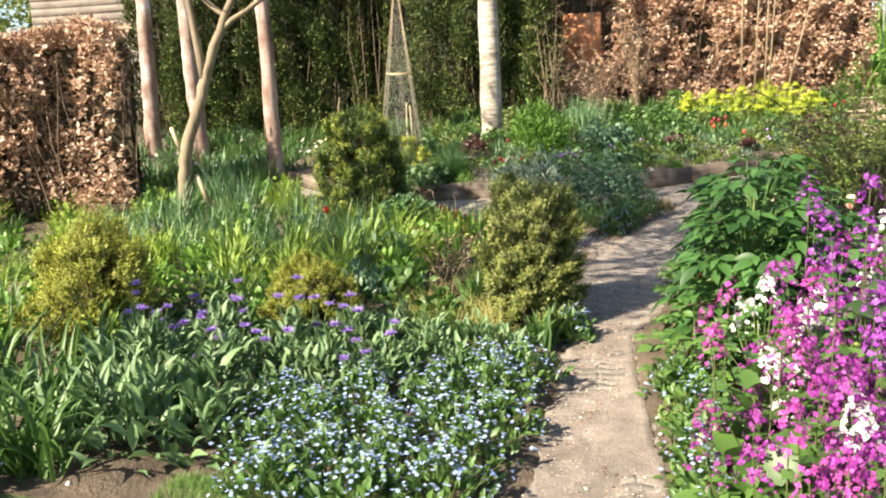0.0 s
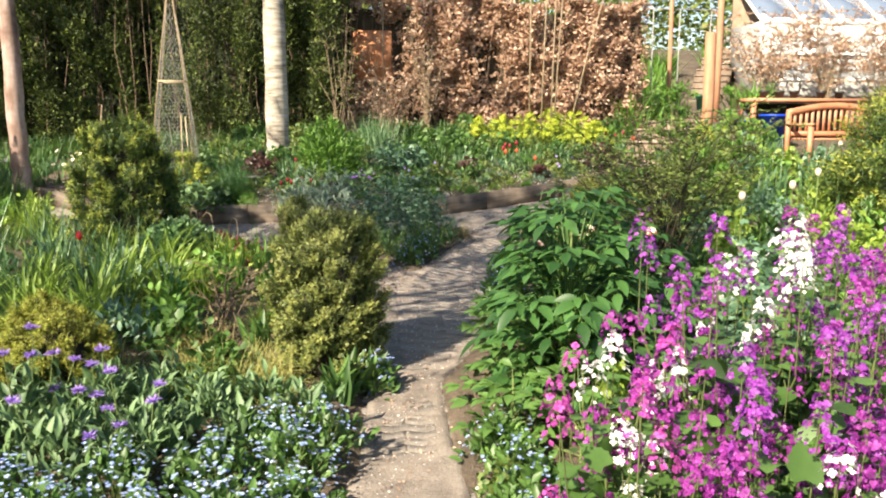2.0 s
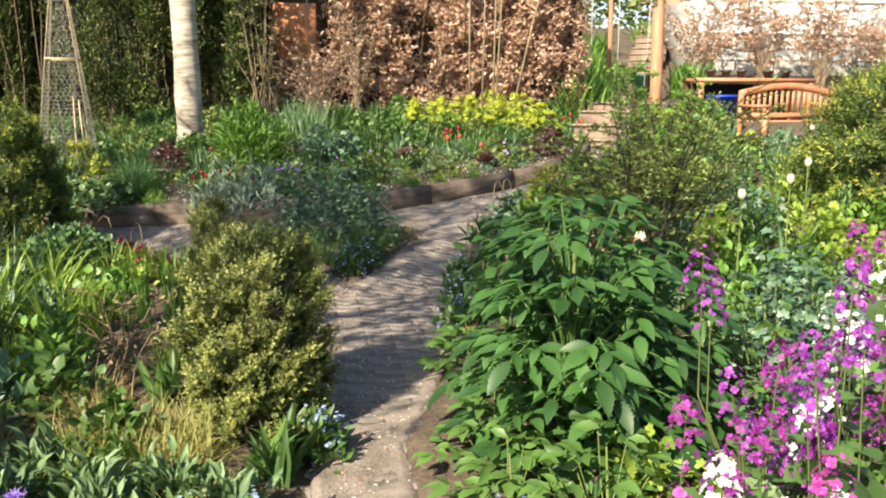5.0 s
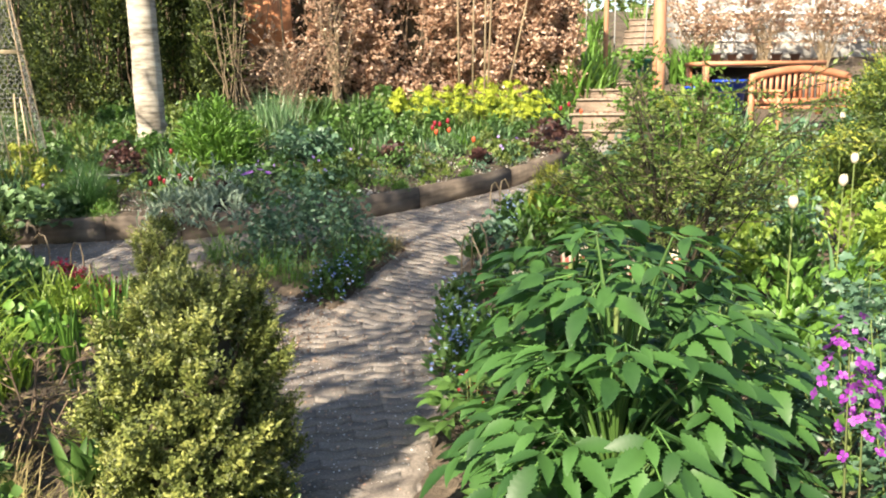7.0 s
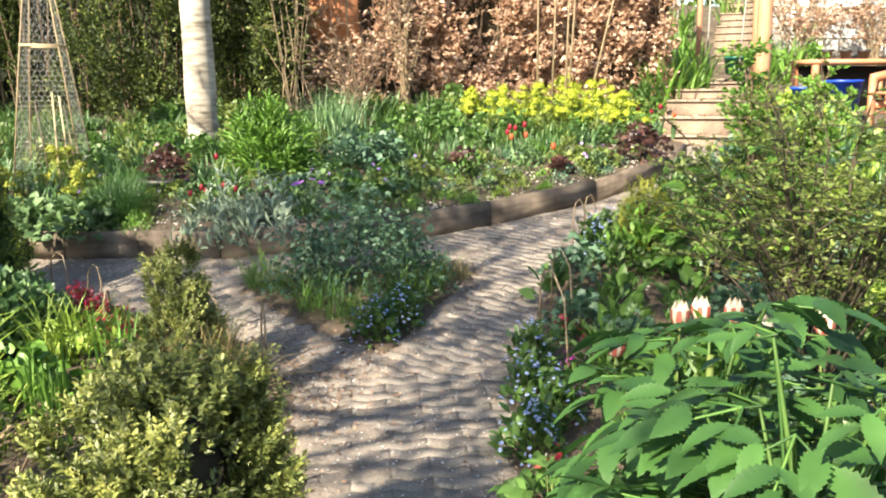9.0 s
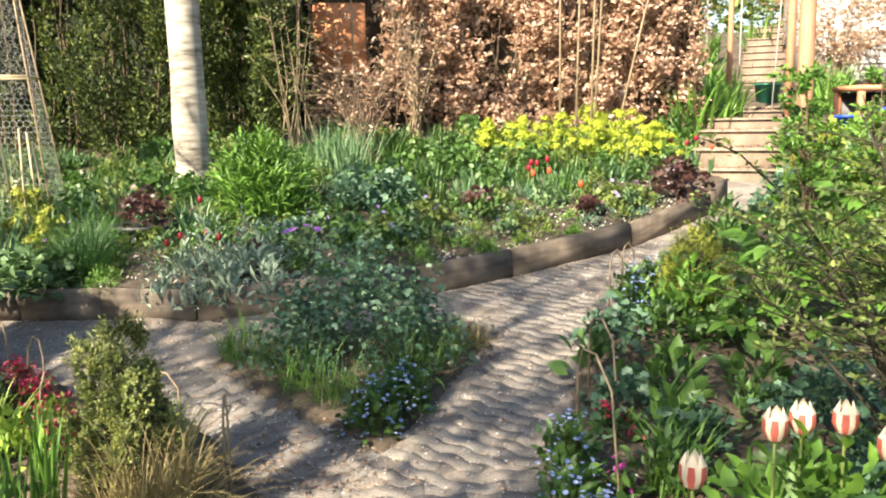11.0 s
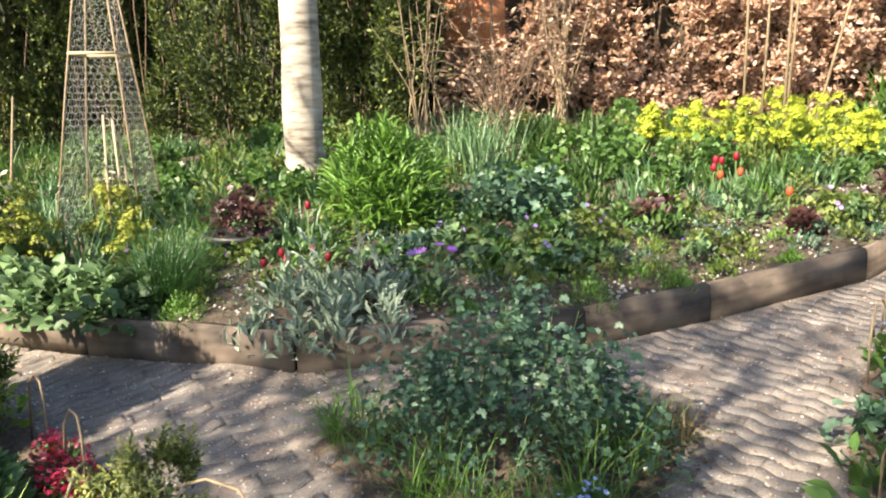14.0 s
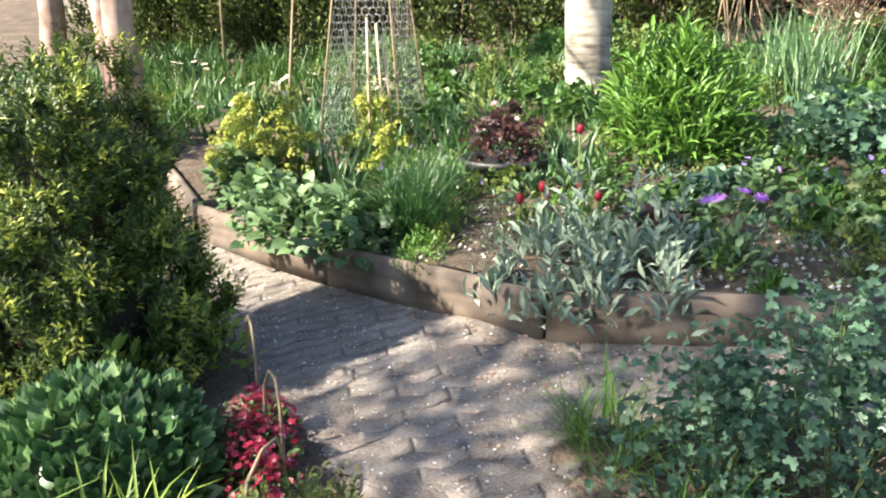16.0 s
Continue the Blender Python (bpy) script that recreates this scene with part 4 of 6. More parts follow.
def bush(name, label, x, y, r, h, n, size, mat, per=7, T=TINY, shape="egg", where="soil", shoot=0.06, tufts=90, rough=0.12, upward=0.6, tips=None, category="shrub"):
    """A shrub of leafy tufts: each tuft a bunch of shoots, dark gaps between, over a heart coloured dark for shade."""
    zs = {"egg": [0, 0.12, 0.4, 0.7, 0.9, 1.0], "cone": [0, 0.08, 0.25, 0.55, 0.85, 1.0], "column": [0, 0.1, 0.35, 0.75, 0.92, 1.0]}[shape]
    rs = {"egg": [0.62, 0.86, 1.0, 0.8, 0.45, 0.05], "cone": [0.75, 0.95, 1.0, 0.72, 0.3, 0.04], "column": [0.8, 1.0, 1.0, 0.86, 0.62, 0.15]}[shape]
    f = (np.arange(tufts) + 0.5) / tufts
    cz = 1 - (1 - f) ** 0.85
    ca = np.arange(tufts) * 2.39996 + rng.normal(0, 0.25, tufts)
    reach = rng.normal(1.0, rough, tufts) * (1 + 0.08 * np.sin(3 * ca + 5 * cz))
    which = rng.integers(0, tufts, n)
    fat = 0.5 * math.sqrt(2 * math.pi * r * h / tufts)
    ga, gz = rng.normal(0, 0.55, n), rng.normal(0, 0.55, n)
    zz = np.clip(cz[which] + gz * fat / h, 0.01, 1.03)
    deep = np.clip(1.04 - 0.16 * (ga * ga + gz * gz) - 0.16 * rng.random(n) ** 2, 0.55, 1.05)
    rad = r * np.interp(zz, zs, rs) * reach[which] * deep
    a = ca[which] + ga * fat / np.maximum(rad, 0.05)
    top = 1 + 0.5 * (reach[which] - 1) * zz
    P = np.stack([rad * np.cos(a), rad * np.sin(a), zz * h * top * (0.9 + 0.1 * deep)], -1)
    slope = np.interp(zz, [0, 0.5, 1], [-0.1, 0.25, 1.2])
    O = unit(np.stack([np.cos(a), np.sin(a), slope + upward], -1) + rng.normal(0, 0.2, (n, 3)))
    k = np.tile(np.arange(per), n)
    Oo = np.repeat(O, per, 0)
    place = np.repeat(P, per, 0) + Oo * (shoot * np.repeat(rng.uniform(0.6, 1.4, n), per) * (k + 0.5) / per)[:, None]
    away = unit(np.cross(Oo, ways(n * per, -1, 1)))
    fwd = unit(Oo * np.where(k == per - 1, 2.5, 0.75)[:, None] + away)
    up, sizes = Oo + rng.normal(0, 0.25, (n * per, 3)), size * rng.uniform(0.65, 1.2, n * per) * (1.1 - 0.35 * k / per)
    young = (k >= per - 5) & (np.repeat(deep * rng.uniform(0.85, 1.1, n), per) > 0.93) if tips else k < 0
    leaves = spread(T, place[~young], fwd[~young], up[~young], sizes[~young])
    # solid core whose dark colour stands in for shade among the inner twigs
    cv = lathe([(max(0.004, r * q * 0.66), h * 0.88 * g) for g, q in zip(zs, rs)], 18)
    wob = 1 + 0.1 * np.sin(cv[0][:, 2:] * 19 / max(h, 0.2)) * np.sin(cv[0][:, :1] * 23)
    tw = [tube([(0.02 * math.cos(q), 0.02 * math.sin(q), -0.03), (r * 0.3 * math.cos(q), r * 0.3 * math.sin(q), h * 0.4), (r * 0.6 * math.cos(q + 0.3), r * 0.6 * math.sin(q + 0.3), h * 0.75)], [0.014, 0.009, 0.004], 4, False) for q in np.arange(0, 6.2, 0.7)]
    ob = plant(name, label, x, y, [("foliage", leaves, mat), ("twig_heart", (cv[0] * wob, cv[1]), DARKTWIG_SHADE), ("branches", cat(tw), TWIG)], where=where, category=category, reach=r)
    if tips:
        part("young_growth", spread(T, place[young], fwd[young], up[young], sizes[young]), tips, ob, "paler young shoot tips")
    return ob


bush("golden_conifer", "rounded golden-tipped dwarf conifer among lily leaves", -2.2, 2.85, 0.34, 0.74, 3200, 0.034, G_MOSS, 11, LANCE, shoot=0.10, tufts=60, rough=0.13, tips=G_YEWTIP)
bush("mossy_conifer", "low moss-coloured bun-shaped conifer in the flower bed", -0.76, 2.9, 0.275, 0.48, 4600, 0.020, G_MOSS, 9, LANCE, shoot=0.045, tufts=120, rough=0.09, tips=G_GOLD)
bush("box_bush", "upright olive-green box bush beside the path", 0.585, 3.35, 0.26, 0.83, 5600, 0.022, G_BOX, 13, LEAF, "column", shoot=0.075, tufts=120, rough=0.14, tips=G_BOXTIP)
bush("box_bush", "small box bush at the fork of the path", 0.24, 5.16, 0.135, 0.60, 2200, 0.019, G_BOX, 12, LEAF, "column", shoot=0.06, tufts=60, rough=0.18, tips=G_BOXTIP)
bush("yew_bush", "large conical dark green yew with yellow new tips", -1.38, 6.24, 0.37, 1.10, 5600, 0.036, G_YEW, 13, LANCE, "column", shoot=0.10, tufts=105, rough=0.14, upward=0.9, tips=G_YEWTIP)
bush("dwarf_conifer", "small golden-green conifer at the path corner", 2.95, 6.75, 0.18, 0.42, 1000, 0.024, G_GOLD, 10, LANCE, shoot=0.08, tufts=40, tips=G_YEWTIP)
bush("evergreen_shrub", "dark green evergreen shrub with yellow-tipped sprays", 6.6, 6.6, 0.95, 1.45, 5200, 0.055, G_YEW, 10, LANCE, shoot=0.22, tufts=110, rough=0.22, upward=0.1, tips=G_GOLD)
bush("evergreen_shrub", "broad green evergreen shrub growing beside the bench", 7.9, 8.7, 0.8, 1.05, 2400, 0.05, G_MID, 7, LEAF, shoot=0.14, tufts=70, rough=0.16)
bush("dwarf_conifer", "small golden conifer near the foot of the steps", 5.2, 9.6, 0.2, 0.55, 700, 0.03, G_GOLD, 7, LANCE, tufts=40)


def airy_shrub(name, label, x, y, r, h, n_st, leaves, size, mat, where="soil", bark=None, tiers=0.3):
    """An open twiggy shrub with small leaves along thin arching, branching stems."""
    out, P, W = [], [], []
    for _ in range(n_st):
        a = rng.uniform(0, 2 * np.pi)
        rr, hh = r * rng.uniform(0.15, 1.0), h * rng.uniform(0.5, 1.0)
        b0 = rng.normal(0, 0.07, 2)
        turn = rng.uniform(-0.5, 0.5)
        pts = np.array([(b0[0], b0[1], 0), (rr * 0.3 * math.cos(a), rr * 0.3 * math.sin(a), hh * 0.45), (rr * 0.65 * math.cos(a + turn * 0.6), rr * 0.65 * math.sin(a + turn * 0.6), hh * 0.82), (rr * math.cos(a + turn), rr * math.sin(a + turn), hh)])
        pts[1:] += rng.normal(0, 0.03 * r, (3, 3))
        out.append(tube(pts, [0.008, 0.006, 0.004, 0.0018], 4, False))
        for _ in range(6):
            f = rng.uniform(tiers, 1)
            b = np.array([np.interp(f, [0, 0.4, 0.75, 1], pts[:, k]) for k in range(3)])
            d = unit(ways(1, -0.25, 0.5)[0] + np.array([0.5 * math.cos(a), 0.5 * math.sin(a), 0.1])) * r * rng.uniform(0.25, 0.55)
            sag = np.array([0, 0, rng.uniform(-0.05, 0.06)])
            out.append(tube([b, b + d * 0.5 + sag * 0.5, b + d], [0.004, 0.003, 0.0014], 3, False))
            g = rng.uniform(0.05, 1, leaves)
            P.append(b + d * g[:, None] + sag * (g * (1 - g) * 2)[:, None] + rng.normal(0, 0.008, (leaves, 3)))
            W.append(unit(d)[None] * 0.7 + ways(leaves, -0.5, 0.8))
    P, W = np.concatenate(P), np.concatenate(W)
    return plant(name, label, x, y, [("stem_work", cat(out), bark or TWIG), ("foliage", spread(LEAF, P, W, ways(len(P), 0, 1), size * rng.uniform(0.6, 1.2, len(P))), mat)], where=where, category="shrub", reach=min(0.15, r * 0.3))


airy_shrub("twiggy_shrub", "open twiggy shrub with small olive-green leaves", 2.95, 4.65, 0.80, 1.45, 44, 34, 0.028, G_OLIVE, bark=DARKTWIG_SHADE, tiers=0.5)
airy_shrub("twiggy_shrub", "open twiggy shrub in fresh leaf by the steps", 4.35, 8.05, 0.38, 1.3, 14, 22, 0.055, G_FRESH)
airy_shrub("young_shrub", "young fresh-green shrub near the steps", 5.2, 8.6, 0.35, 1.2, 10, 22, 0.06, G_FRESH)
airy_shrub("bare_rose", "bare thin rose twigs with few leaves in the bed", -0.1, 3.9, 0.35, 0.5, 8, 5, 0.03, G_DRY)
for x, y, s in ((9.0, 16.0, 1.0), (10.4, 16.0, 1.1), (11.8, 16.1, 1.1), (13.3, 16.2, 1.0)):
    airy_shrub("pleached_beech", "trained young beech with dry tan leaves before the greenhouse", x, y, 1.15, 2.05 * s, 32, 17, 0.075, BEECH, bark=HAZEL)


def strap_clump(name, label, x, y, n, r, length, width, mat, lean=0.6, droop=0.5, where="soil", group="", flowers=None):
    parts = [("foliage", blades(n, r, length, width, lean, droop), mat)]
    if flowers:
        k, head_mat, hh, size, T = flowers
        tips = np.stack([rng.normal(0, r * 1.3, k), rng.normal(0, r * 1.3, k), hh * rng.uniform(0.85, 1.1, k)], -1)
        parts += [("stalk_work", stems(tips, 0.004), STEM), ("bloom_mass", spread(T, tips, ways(k, -0.3, 0.2), ways(k, 0.5, 1), size), head_mat)]
    return plant(name, label, x, y, parts, group, where, category="leaf clump")


# daffodil and lily leaves over the western bed
for _ in range(46):
    x, y = rng.uniform(-3.9, -0.9), rng.uniform(4.3, 7.6)
    if inside(np.array(x), np.array(y), PAVED) or math.hypot(x + 1.32, y - 6.25) < 0.6 or y > plank_y(x) - 0.9:
        continue
    strap_clump("daffodil_clump", "clump of grey-green daffodil leaves going over", x, y, 34, 0.13, rng.uniform(0.42, 0.62), 0.017, G_STRAP, 0.5, 0.45, group="daffodil clumps in the bed")
for x, y in ((-4.6, 7.4), (-4.0, 8.0), (-4.4, 8.6), (-3.6, 8.4), (-5.0, 8.3), (-2.9, 8.9), (-2.4, 9.3), (-3.0, 9.8), (-3.9, 9.7), (-2.2, 9.9)):
    strap_clump("primrose_clump", "leafy clump with pale yellow spring flowers", x, y, 40, 0.22, 0.42, 0.05, G_MID, 0.9, 0.6, flowers=(7, CREAM, 0.42, 0.03, FLOWER5), group="pale flower clumps by the trunks")
for x, y in ((-1.75, 3.9), (-1.35, 4.2), (-0.95, 4.0), (-1.5, 4.6), (-2.0, 4.5), (-0.9, 4.6), (-2.9, 3.9), (-2.6, 4.4), (-3.3, 3.2), (-0.55, 4.4), (-1.2, 3.6), (-1.6, 3.6), (-0.9, 3.45), (-2.4, 3.7), (-1.15, 5.1), (-0.75, 5.1)):
    strap_clump("daylily_clump", "bright green arching daylily leaves", x, y, 46, 0.11, 0.55, 0.028, G_LIME, 0.7, 0.7, group="daylily clumps in the bed")
for x, y in ((-2.55, 2.3), (-2.1, 1.9), (-1.75, 1.75), (-1.5, 1.45), (-2.9, 2.8), (-1.9, 2.3), (-1.55, 1.2), (-1.75, 1.35), (-1.38, 1.12)):
    strap_clump("daylily_clump", "arching mid-green daylily leaves at the bed edge", x, y, 22, 0.10, 0.58, 0.034, G_MID, 0.8, 0.85, group="daylily clumps in the bed")
for x, y in ((0.02, 4.9), (-0.15, 4.6), (0.1, 4.5)):
    strap_clump("iris_clump", "upright bright green iris fans beside the path", x, y, 22, 0.09, 0.5, 0.022, G_FRESH, 0.25, 0.15)
strap_clump("dry_sedge", "tuft of straw-coloured sedge spilling beside the path", 0.36, 4.98, 700, 0.16, 0.42, 0.0055, G_DRY, 1.3, 0.9)
for x, y in ((-0.23, 3.55), (0.3, 2.85), (0.42, 2.55), (-0.5, 3.2), (-0.05, 3.3)):
    strap_clump("dry_sedge", "straw-yellow dying grass tuft between the flowers", x, y, 130, 0.10, 0.26, 0.006, G_STRAW, 1.1, 0.8, group="dry grass tufts in the bed")
for x, y, m in ((0.1, 3.05, G_STRAW), (0.22, 3.2, G_STRAW), (-0.1, 3.1, G_STRAW), (0.0, 2.85, G_LIME), (0.3, 3.02, G_STRAW)):
    strap_clump("dry_sedge", "straw-yellow arching grass tuft beside the box bush", x, y, 240, 0.12, 0.27, 0.006, m, 1.2, 0.8, group="dry grass tufts in the bed")
strap_clump("dry_sedge", "straw-coloured grass tuft behind the box bush", -0.1, 3.45, 150, 0.12, 0.32, 0.005, G_DRY, 1.2, 0.7)
strap_clump("dry_sedge", "yellowing grass tuft behind the box bush", 0.15, 4.0, 150, 0.14, 0.3, 0.006, G_LIME, 1.2, 0.7)
for x, y in ((0.2, 2.75), (0.38, 2.6), (0.05, 2.95), (0.66, 2.85), (0.74, 3.05), (-0.2, 3.0), (0.15, 3.6)):
    strap_clump("broadleaf_clump", "tuft of upright mid-green lance leaves beside the path", x, y, 22, 0.08, 0.24, 0.055, G_MID, 0.8, 0.4, group="leafy tufts by the path")


def knapweed(x, y, heads):
    tips, _ = dome(heads, 0.24, 0.36, 0.8)
    tips[:, 2] = np.maximum(tips[:, 2], 0.18) + 0.10
    ob = plant("knapweed_clump", "grey-green perennial cornflower with feathery violet flowers", x, y, [("foliage", herb(260, 0.30, 0.28, 0.105, LANCE, 0.6, 0.4), G_GREY)], "violet knapweed clumps", category="knapweed")
    for tip in tips:
        st = part("stem", stems([tip], 0.004), STEM, ob)
        n = 46
        part("flower_head", cat([spread(SLIM, np.repeat([tip], n, 0), ways(n, 0.0, 0.75), ways(n, -1, 1), 0.036 * rng.uniform(0.6, 1.2, n)), spread(TINY, np.repeat([tip], 22, 0), ways(22, 0.2, 1), ways(22, -1, 1), 0.022)]), VIOLET, st, "feathery violet flower head")


for x, y in ((-1.45, 2.2), (-1.15, 2.45), (-0.95, 2.1), (-0.65, 2.35), (-0.4, 2.1), (-0.35, 2.45), (-0.12, 2.1), (-0.75, 2.65), (-1.3, 2.75), (-1.7, 2.5)):
    knapweed(x, y, int(rng.integers(3, 6)))
for x, y in ((-1.35, 1.75), (-1.1, 1.6), (-0.95, 1.8), (-1.6, 1.95), (-0.7, 1.75), (-1.85, 1.6), (-1.3, 1.38), (-1.05, 1.35), (-0.78, 1.45), (-0.1, 2.3), (0.1, 2.48), (0.26, 2.28), (-0.3, 2.62), (0.02, 2.68), (0.32, 2.62), (-0.5, 2.78), (0.52, 2.5), (-0.55, 2.5), (-0.2, 2.9)):
    plant("campion_clump", "rosette of soft lance leaves at the bed edge", x, y, [("foliage", herb(90, 0.22, 0.26, 0.16, LANCE, 0.5, 0.5) if x < -0.7 else herb(110, 0.17, 0.2, 0.10, LANCE, 0.5, 0.5), G_GREY)], "soft-leaved rosettes", category="leaf clump")


def forget_me_not(x, y, r=0.2, h=0.2, flowers=170, label="mound of sky-blue forget-me-nots beside the path", where="soil"):
    P, O = dome(flowers, r * 1.05, h * 1.2, 0.85)
    plant("forget_me_nots", label, x, y, [
        ("foliage", herb(230, r, h, 0.06, LEAF, 0.5, 0.5), G_MID),
        ("stalk_work", stems(P[::3], 0.0015), STEM),
        ("bloom_mass", spread(FLOWER5, P, ways(flowers, -0.3, 0.3), unit(O + np.array([0, 0, 1.2]) + ways(flowers, -1, 1) * 0.5), 0.0085 * rng.uniform(0.8, 1.3, flowers)), SKYP)],
        "forget-me-not mounds", where, category="flower")


for x, y in ((-0.45, 1.3), (-0.15, 1.25), (0.15, 1.3), (0.45, 1.35), (-0.3, 1.6), (0.0, 1.6), (0.3, 1.65), (0.55, 1.7), (-0.15, 1.9), (0.2, 1.95), (0.5, 2.05), (0.4, 2.3), (0.62, 2.25), (-0.5, 1.75), (0.1, 1.0), (-0.3, 1.0), (0.4, 1.05)):
    forget_me_not(x, y)
for x, y in ((1.42, 1.5), (1.5, 1.75), (1.45, 1.95), (-1.75, 1.1), (-1.6, 0.9), (1.42, 1.15), (1.43, 0.85), (1.40, 2.2), (1.42, 0.5), (1.45, 0.2), (1.44, 1.3)):
    forget_me_not(x, y, 0.15, 0.18, 80)
for x, y in ((1.78, 4.85), (1.85, 5.15), (1.85, 4.65), (1.12, 5.6), (1.25, 5.75), (2.55, 6.55), (2.62, 6.85), (2.75, 6.95), (1.7, 4.4), (0.85, 3.05), (0.8, 3.3)):
    forget_me_not(x, y, 0.12, 0.18, 110, "small loose forget-me-not by the path edge")


def honesty(x, y, h, kind):
    mat = {"m": MAGENTA, "p": PURPLE, "w": WHITEP, "r": PINK}[kind]
    word = {"m": "magenta", "p": "purple", "w": "white", "r": "rose-pink"}[kind]
    ob = plant("honesty_plant", f"tall honesty with {word} four-petalled flowers and toothed leaves", x, y, [], f"{word} honesty", category="honesty")
    part("main_stem", tube([(0, 0, -0.02), (0.01, 0, h * 0.3), (0.0, 0.01, h * 0.55)], [0.008, 0.006, 0.004], 5, False), SHADED_STEM, ob)
    LP, LF = [], []
    for k in range(int(rng.integers(7, 10))):
        a, hh = rng.uniform(0, 6.28), h * (0.42 + 0.56 * rng.random() ** 0.8)
        rr = rng.uniform(0.04, 0.20)
        p0, p1 = np.array([0, 0, hh * 0.3]), np.array([rr * math.cos(a), rr * math.sin(a), hh])
        mid = (p0 + p1) / 2 + np.array([0.45 * rr * math.cos(a + 0.5), 0.45 * rr * math.sin(a + 0.5), 0])
        st = part("stem", tube([p0, mid, p1], [0.004, 0.003, 0.0016], 4, False), SHADED_STEM, ob)
        n = int(rng.integers(34, 56))
        g = rng.uniform(0, 1, n) ** 0.7
        out = ways(n, -0.2, 0.7)
        FP = p1 + np.array([0, 0, 1]) * (g * 0.15 - 0.11)[:, None] + out * (0.045 * (1.25 - 0.75 * g))[:, None]
        FO = out + np.array([0, 0, 0.45]) + rng.normal(0, 0.25, (n, 3))
        part("bloom_mass", spread(FLOWER4, FP, np.cross(FO, ways(n, -1, 1)), FO, 0.0104 * rng.uniform(0.45, 1.2, n)), mat, st)
        for f in (0.1, 0.25, 0.4, 0.55, 0.7):
            LP.append(p0 + (p1 - p0) * f)
            LF.append((math.cos(a + f * 11), math.sin(a + f * 11), 0.1))
    LP, LF = np.array(LP), np.array(LF)
    part("foliage", spread(HEART, LP, LF, np.array([0, 0, 1.0]) + LF * 0.3, 0.085 * rng.uniform(0.4, 1.25, len(LP))), G_MID, ob)
    low = herb(26, 0.17, h * 0.6, 0.12, HEART, 0.6, 0.1)
    part("lower_foliage", low, G_MID, ob)


for x, y, h, k in ((1.52, 0.95, 0.92, "r"), (1.62, 1.1, 0.85, "w"), (1.7, 0.75, 0.9, "m"), (1.85, 1.0, 1.0, "m"), (1.6, 0.55, 0.8, "m"), (2.0, 1.25, 1.2, "p"), (1.95, 0.7, 1.0, "p"), (2.2, 0.95, 1.05, "p"), (2.15, 1.4, 1.22, "w"),
                   (1.75, 1.35, 0.95, "m"), (2.02, 1.72, 1.22, "p"), (2.4, 1.2, 1.1, "m"), (2.45, 1.6, 1.15, "p"), (2.7, 1.4, 1.15, "m"), (2.75, 1.9, 1.2, "p"), (2.55, 1.95, 1.18, "w"), (1.55, 0.25, 0.75, "r"), (1.8, 0.3, 0.85, "w"),
                   (2.05, 0.4, 0.95, "m"), (1.95, 1.45, 0.95, "m"), (2.3, 0.6, 1.0, "m"), (1.5, 0.75, 0.62, "m"), (3.0, 2.1, 1.2, "p"), (2.0, 0.1, 0.9, "m"), (1.72, 0.0, 0.8, "m"), (2.25, 1.15, 0.9, "m"), (2.05, 0.85, 0.7, "m"), (1.95, 1.5, 0.7, "p"), (2.5, 0.9, 1.0, "m"), (2.6, 1.15, 0.95, "p"), (2.3, 1.75, 0.95, "m"), (1.75, 0.5, 0.6, "m"), (2.9, 1.6, 1.1, "m"), (2.15, 0.65, 0.75, "m"), (1.6, 1.25, 0.6, "m"), (2.8, 2.3, 1.1, "m")):
    honesty(x, y, h, k)


def compound(x, y, r, h, fronds, size, mat, name, label, T=None, where="soil", group="", stem_r=0.012, pairs=3):
    """Big divided leaves held out on stout stalks."""
    T = T or LEAF
    ob = plant(name, label, x, y, [], group, where, category="leafy plant", reach=r * 0.6)
    part("main_stem", tube([(0, 0, -0.03), (0.01, 0.0, h * 0.4), (0.0, 0.01, h * 0.85)], [stem_r, stem_r * 0.8, stem_r * 0.4], 8, False), STEM, ob)
    for k in range(fronds):
        P, Fw, U, S = [], [], [], []
        a = k * 2.4 + rng.uniform(-0.3, 0.3)
        f = (k + 0.5) / fronds
        rr, hh = r * (1 - f) ** 0.5 * rng.uniform(0.75, 1.1) + 0.06, h * (0.14 + 0.82 * f) * rng.uniform(0.88, 1.05)
        out = np.array([math.cos(a), math.sin(a), 0])
        p0, p2 = np.array([0, 0, hh * 0.4]), out * rr * 0.62 + np.array([0, 0, hh])
        p1 = (p0 + p2) / 2 + np.array([0, 0, 0.10 * rr - 0.06])
        st = part("leaf_stalk", tube([p0, p1, p2], [stem_r * 0.34, stem_r * 0.28, stem_r * 0.18], 5, False), STEM, ob)
        d = unit(out + np.array([0, 0, 0.05]))
        side = np.array([-d[1], d[0], 0])
        for i in range(pairs):
            q = p2 + d * rr * 0.17 * (i - 1)
            for s in (-1, 1):
                P.append(q)
                Fw.append(d * (0.5 + 0.4 * i + rng.normal(0, 0.3)) + side * s + np.array([0, 0, rng.uniform(-0.45, 0.4)]))
                U.append(np.array([0, 0, 1.0]) - d * 0.15 + rng.normal(0, 0.6, 3))
                S.append(size * rng.uniform(0.55, 1.2))
        P.append(p2 + d * rr * 0.17 * (pairs - 2))
        Fw.append(d + np.array([0, 0, -0.1]))
        U.append(np.array([0, 0, 1.0]))
        S.append(size * 1.2)
        part("leaf", spread(T, np.array(P), np.array(Fw), np.array(U), np.array(S)), mat, st)


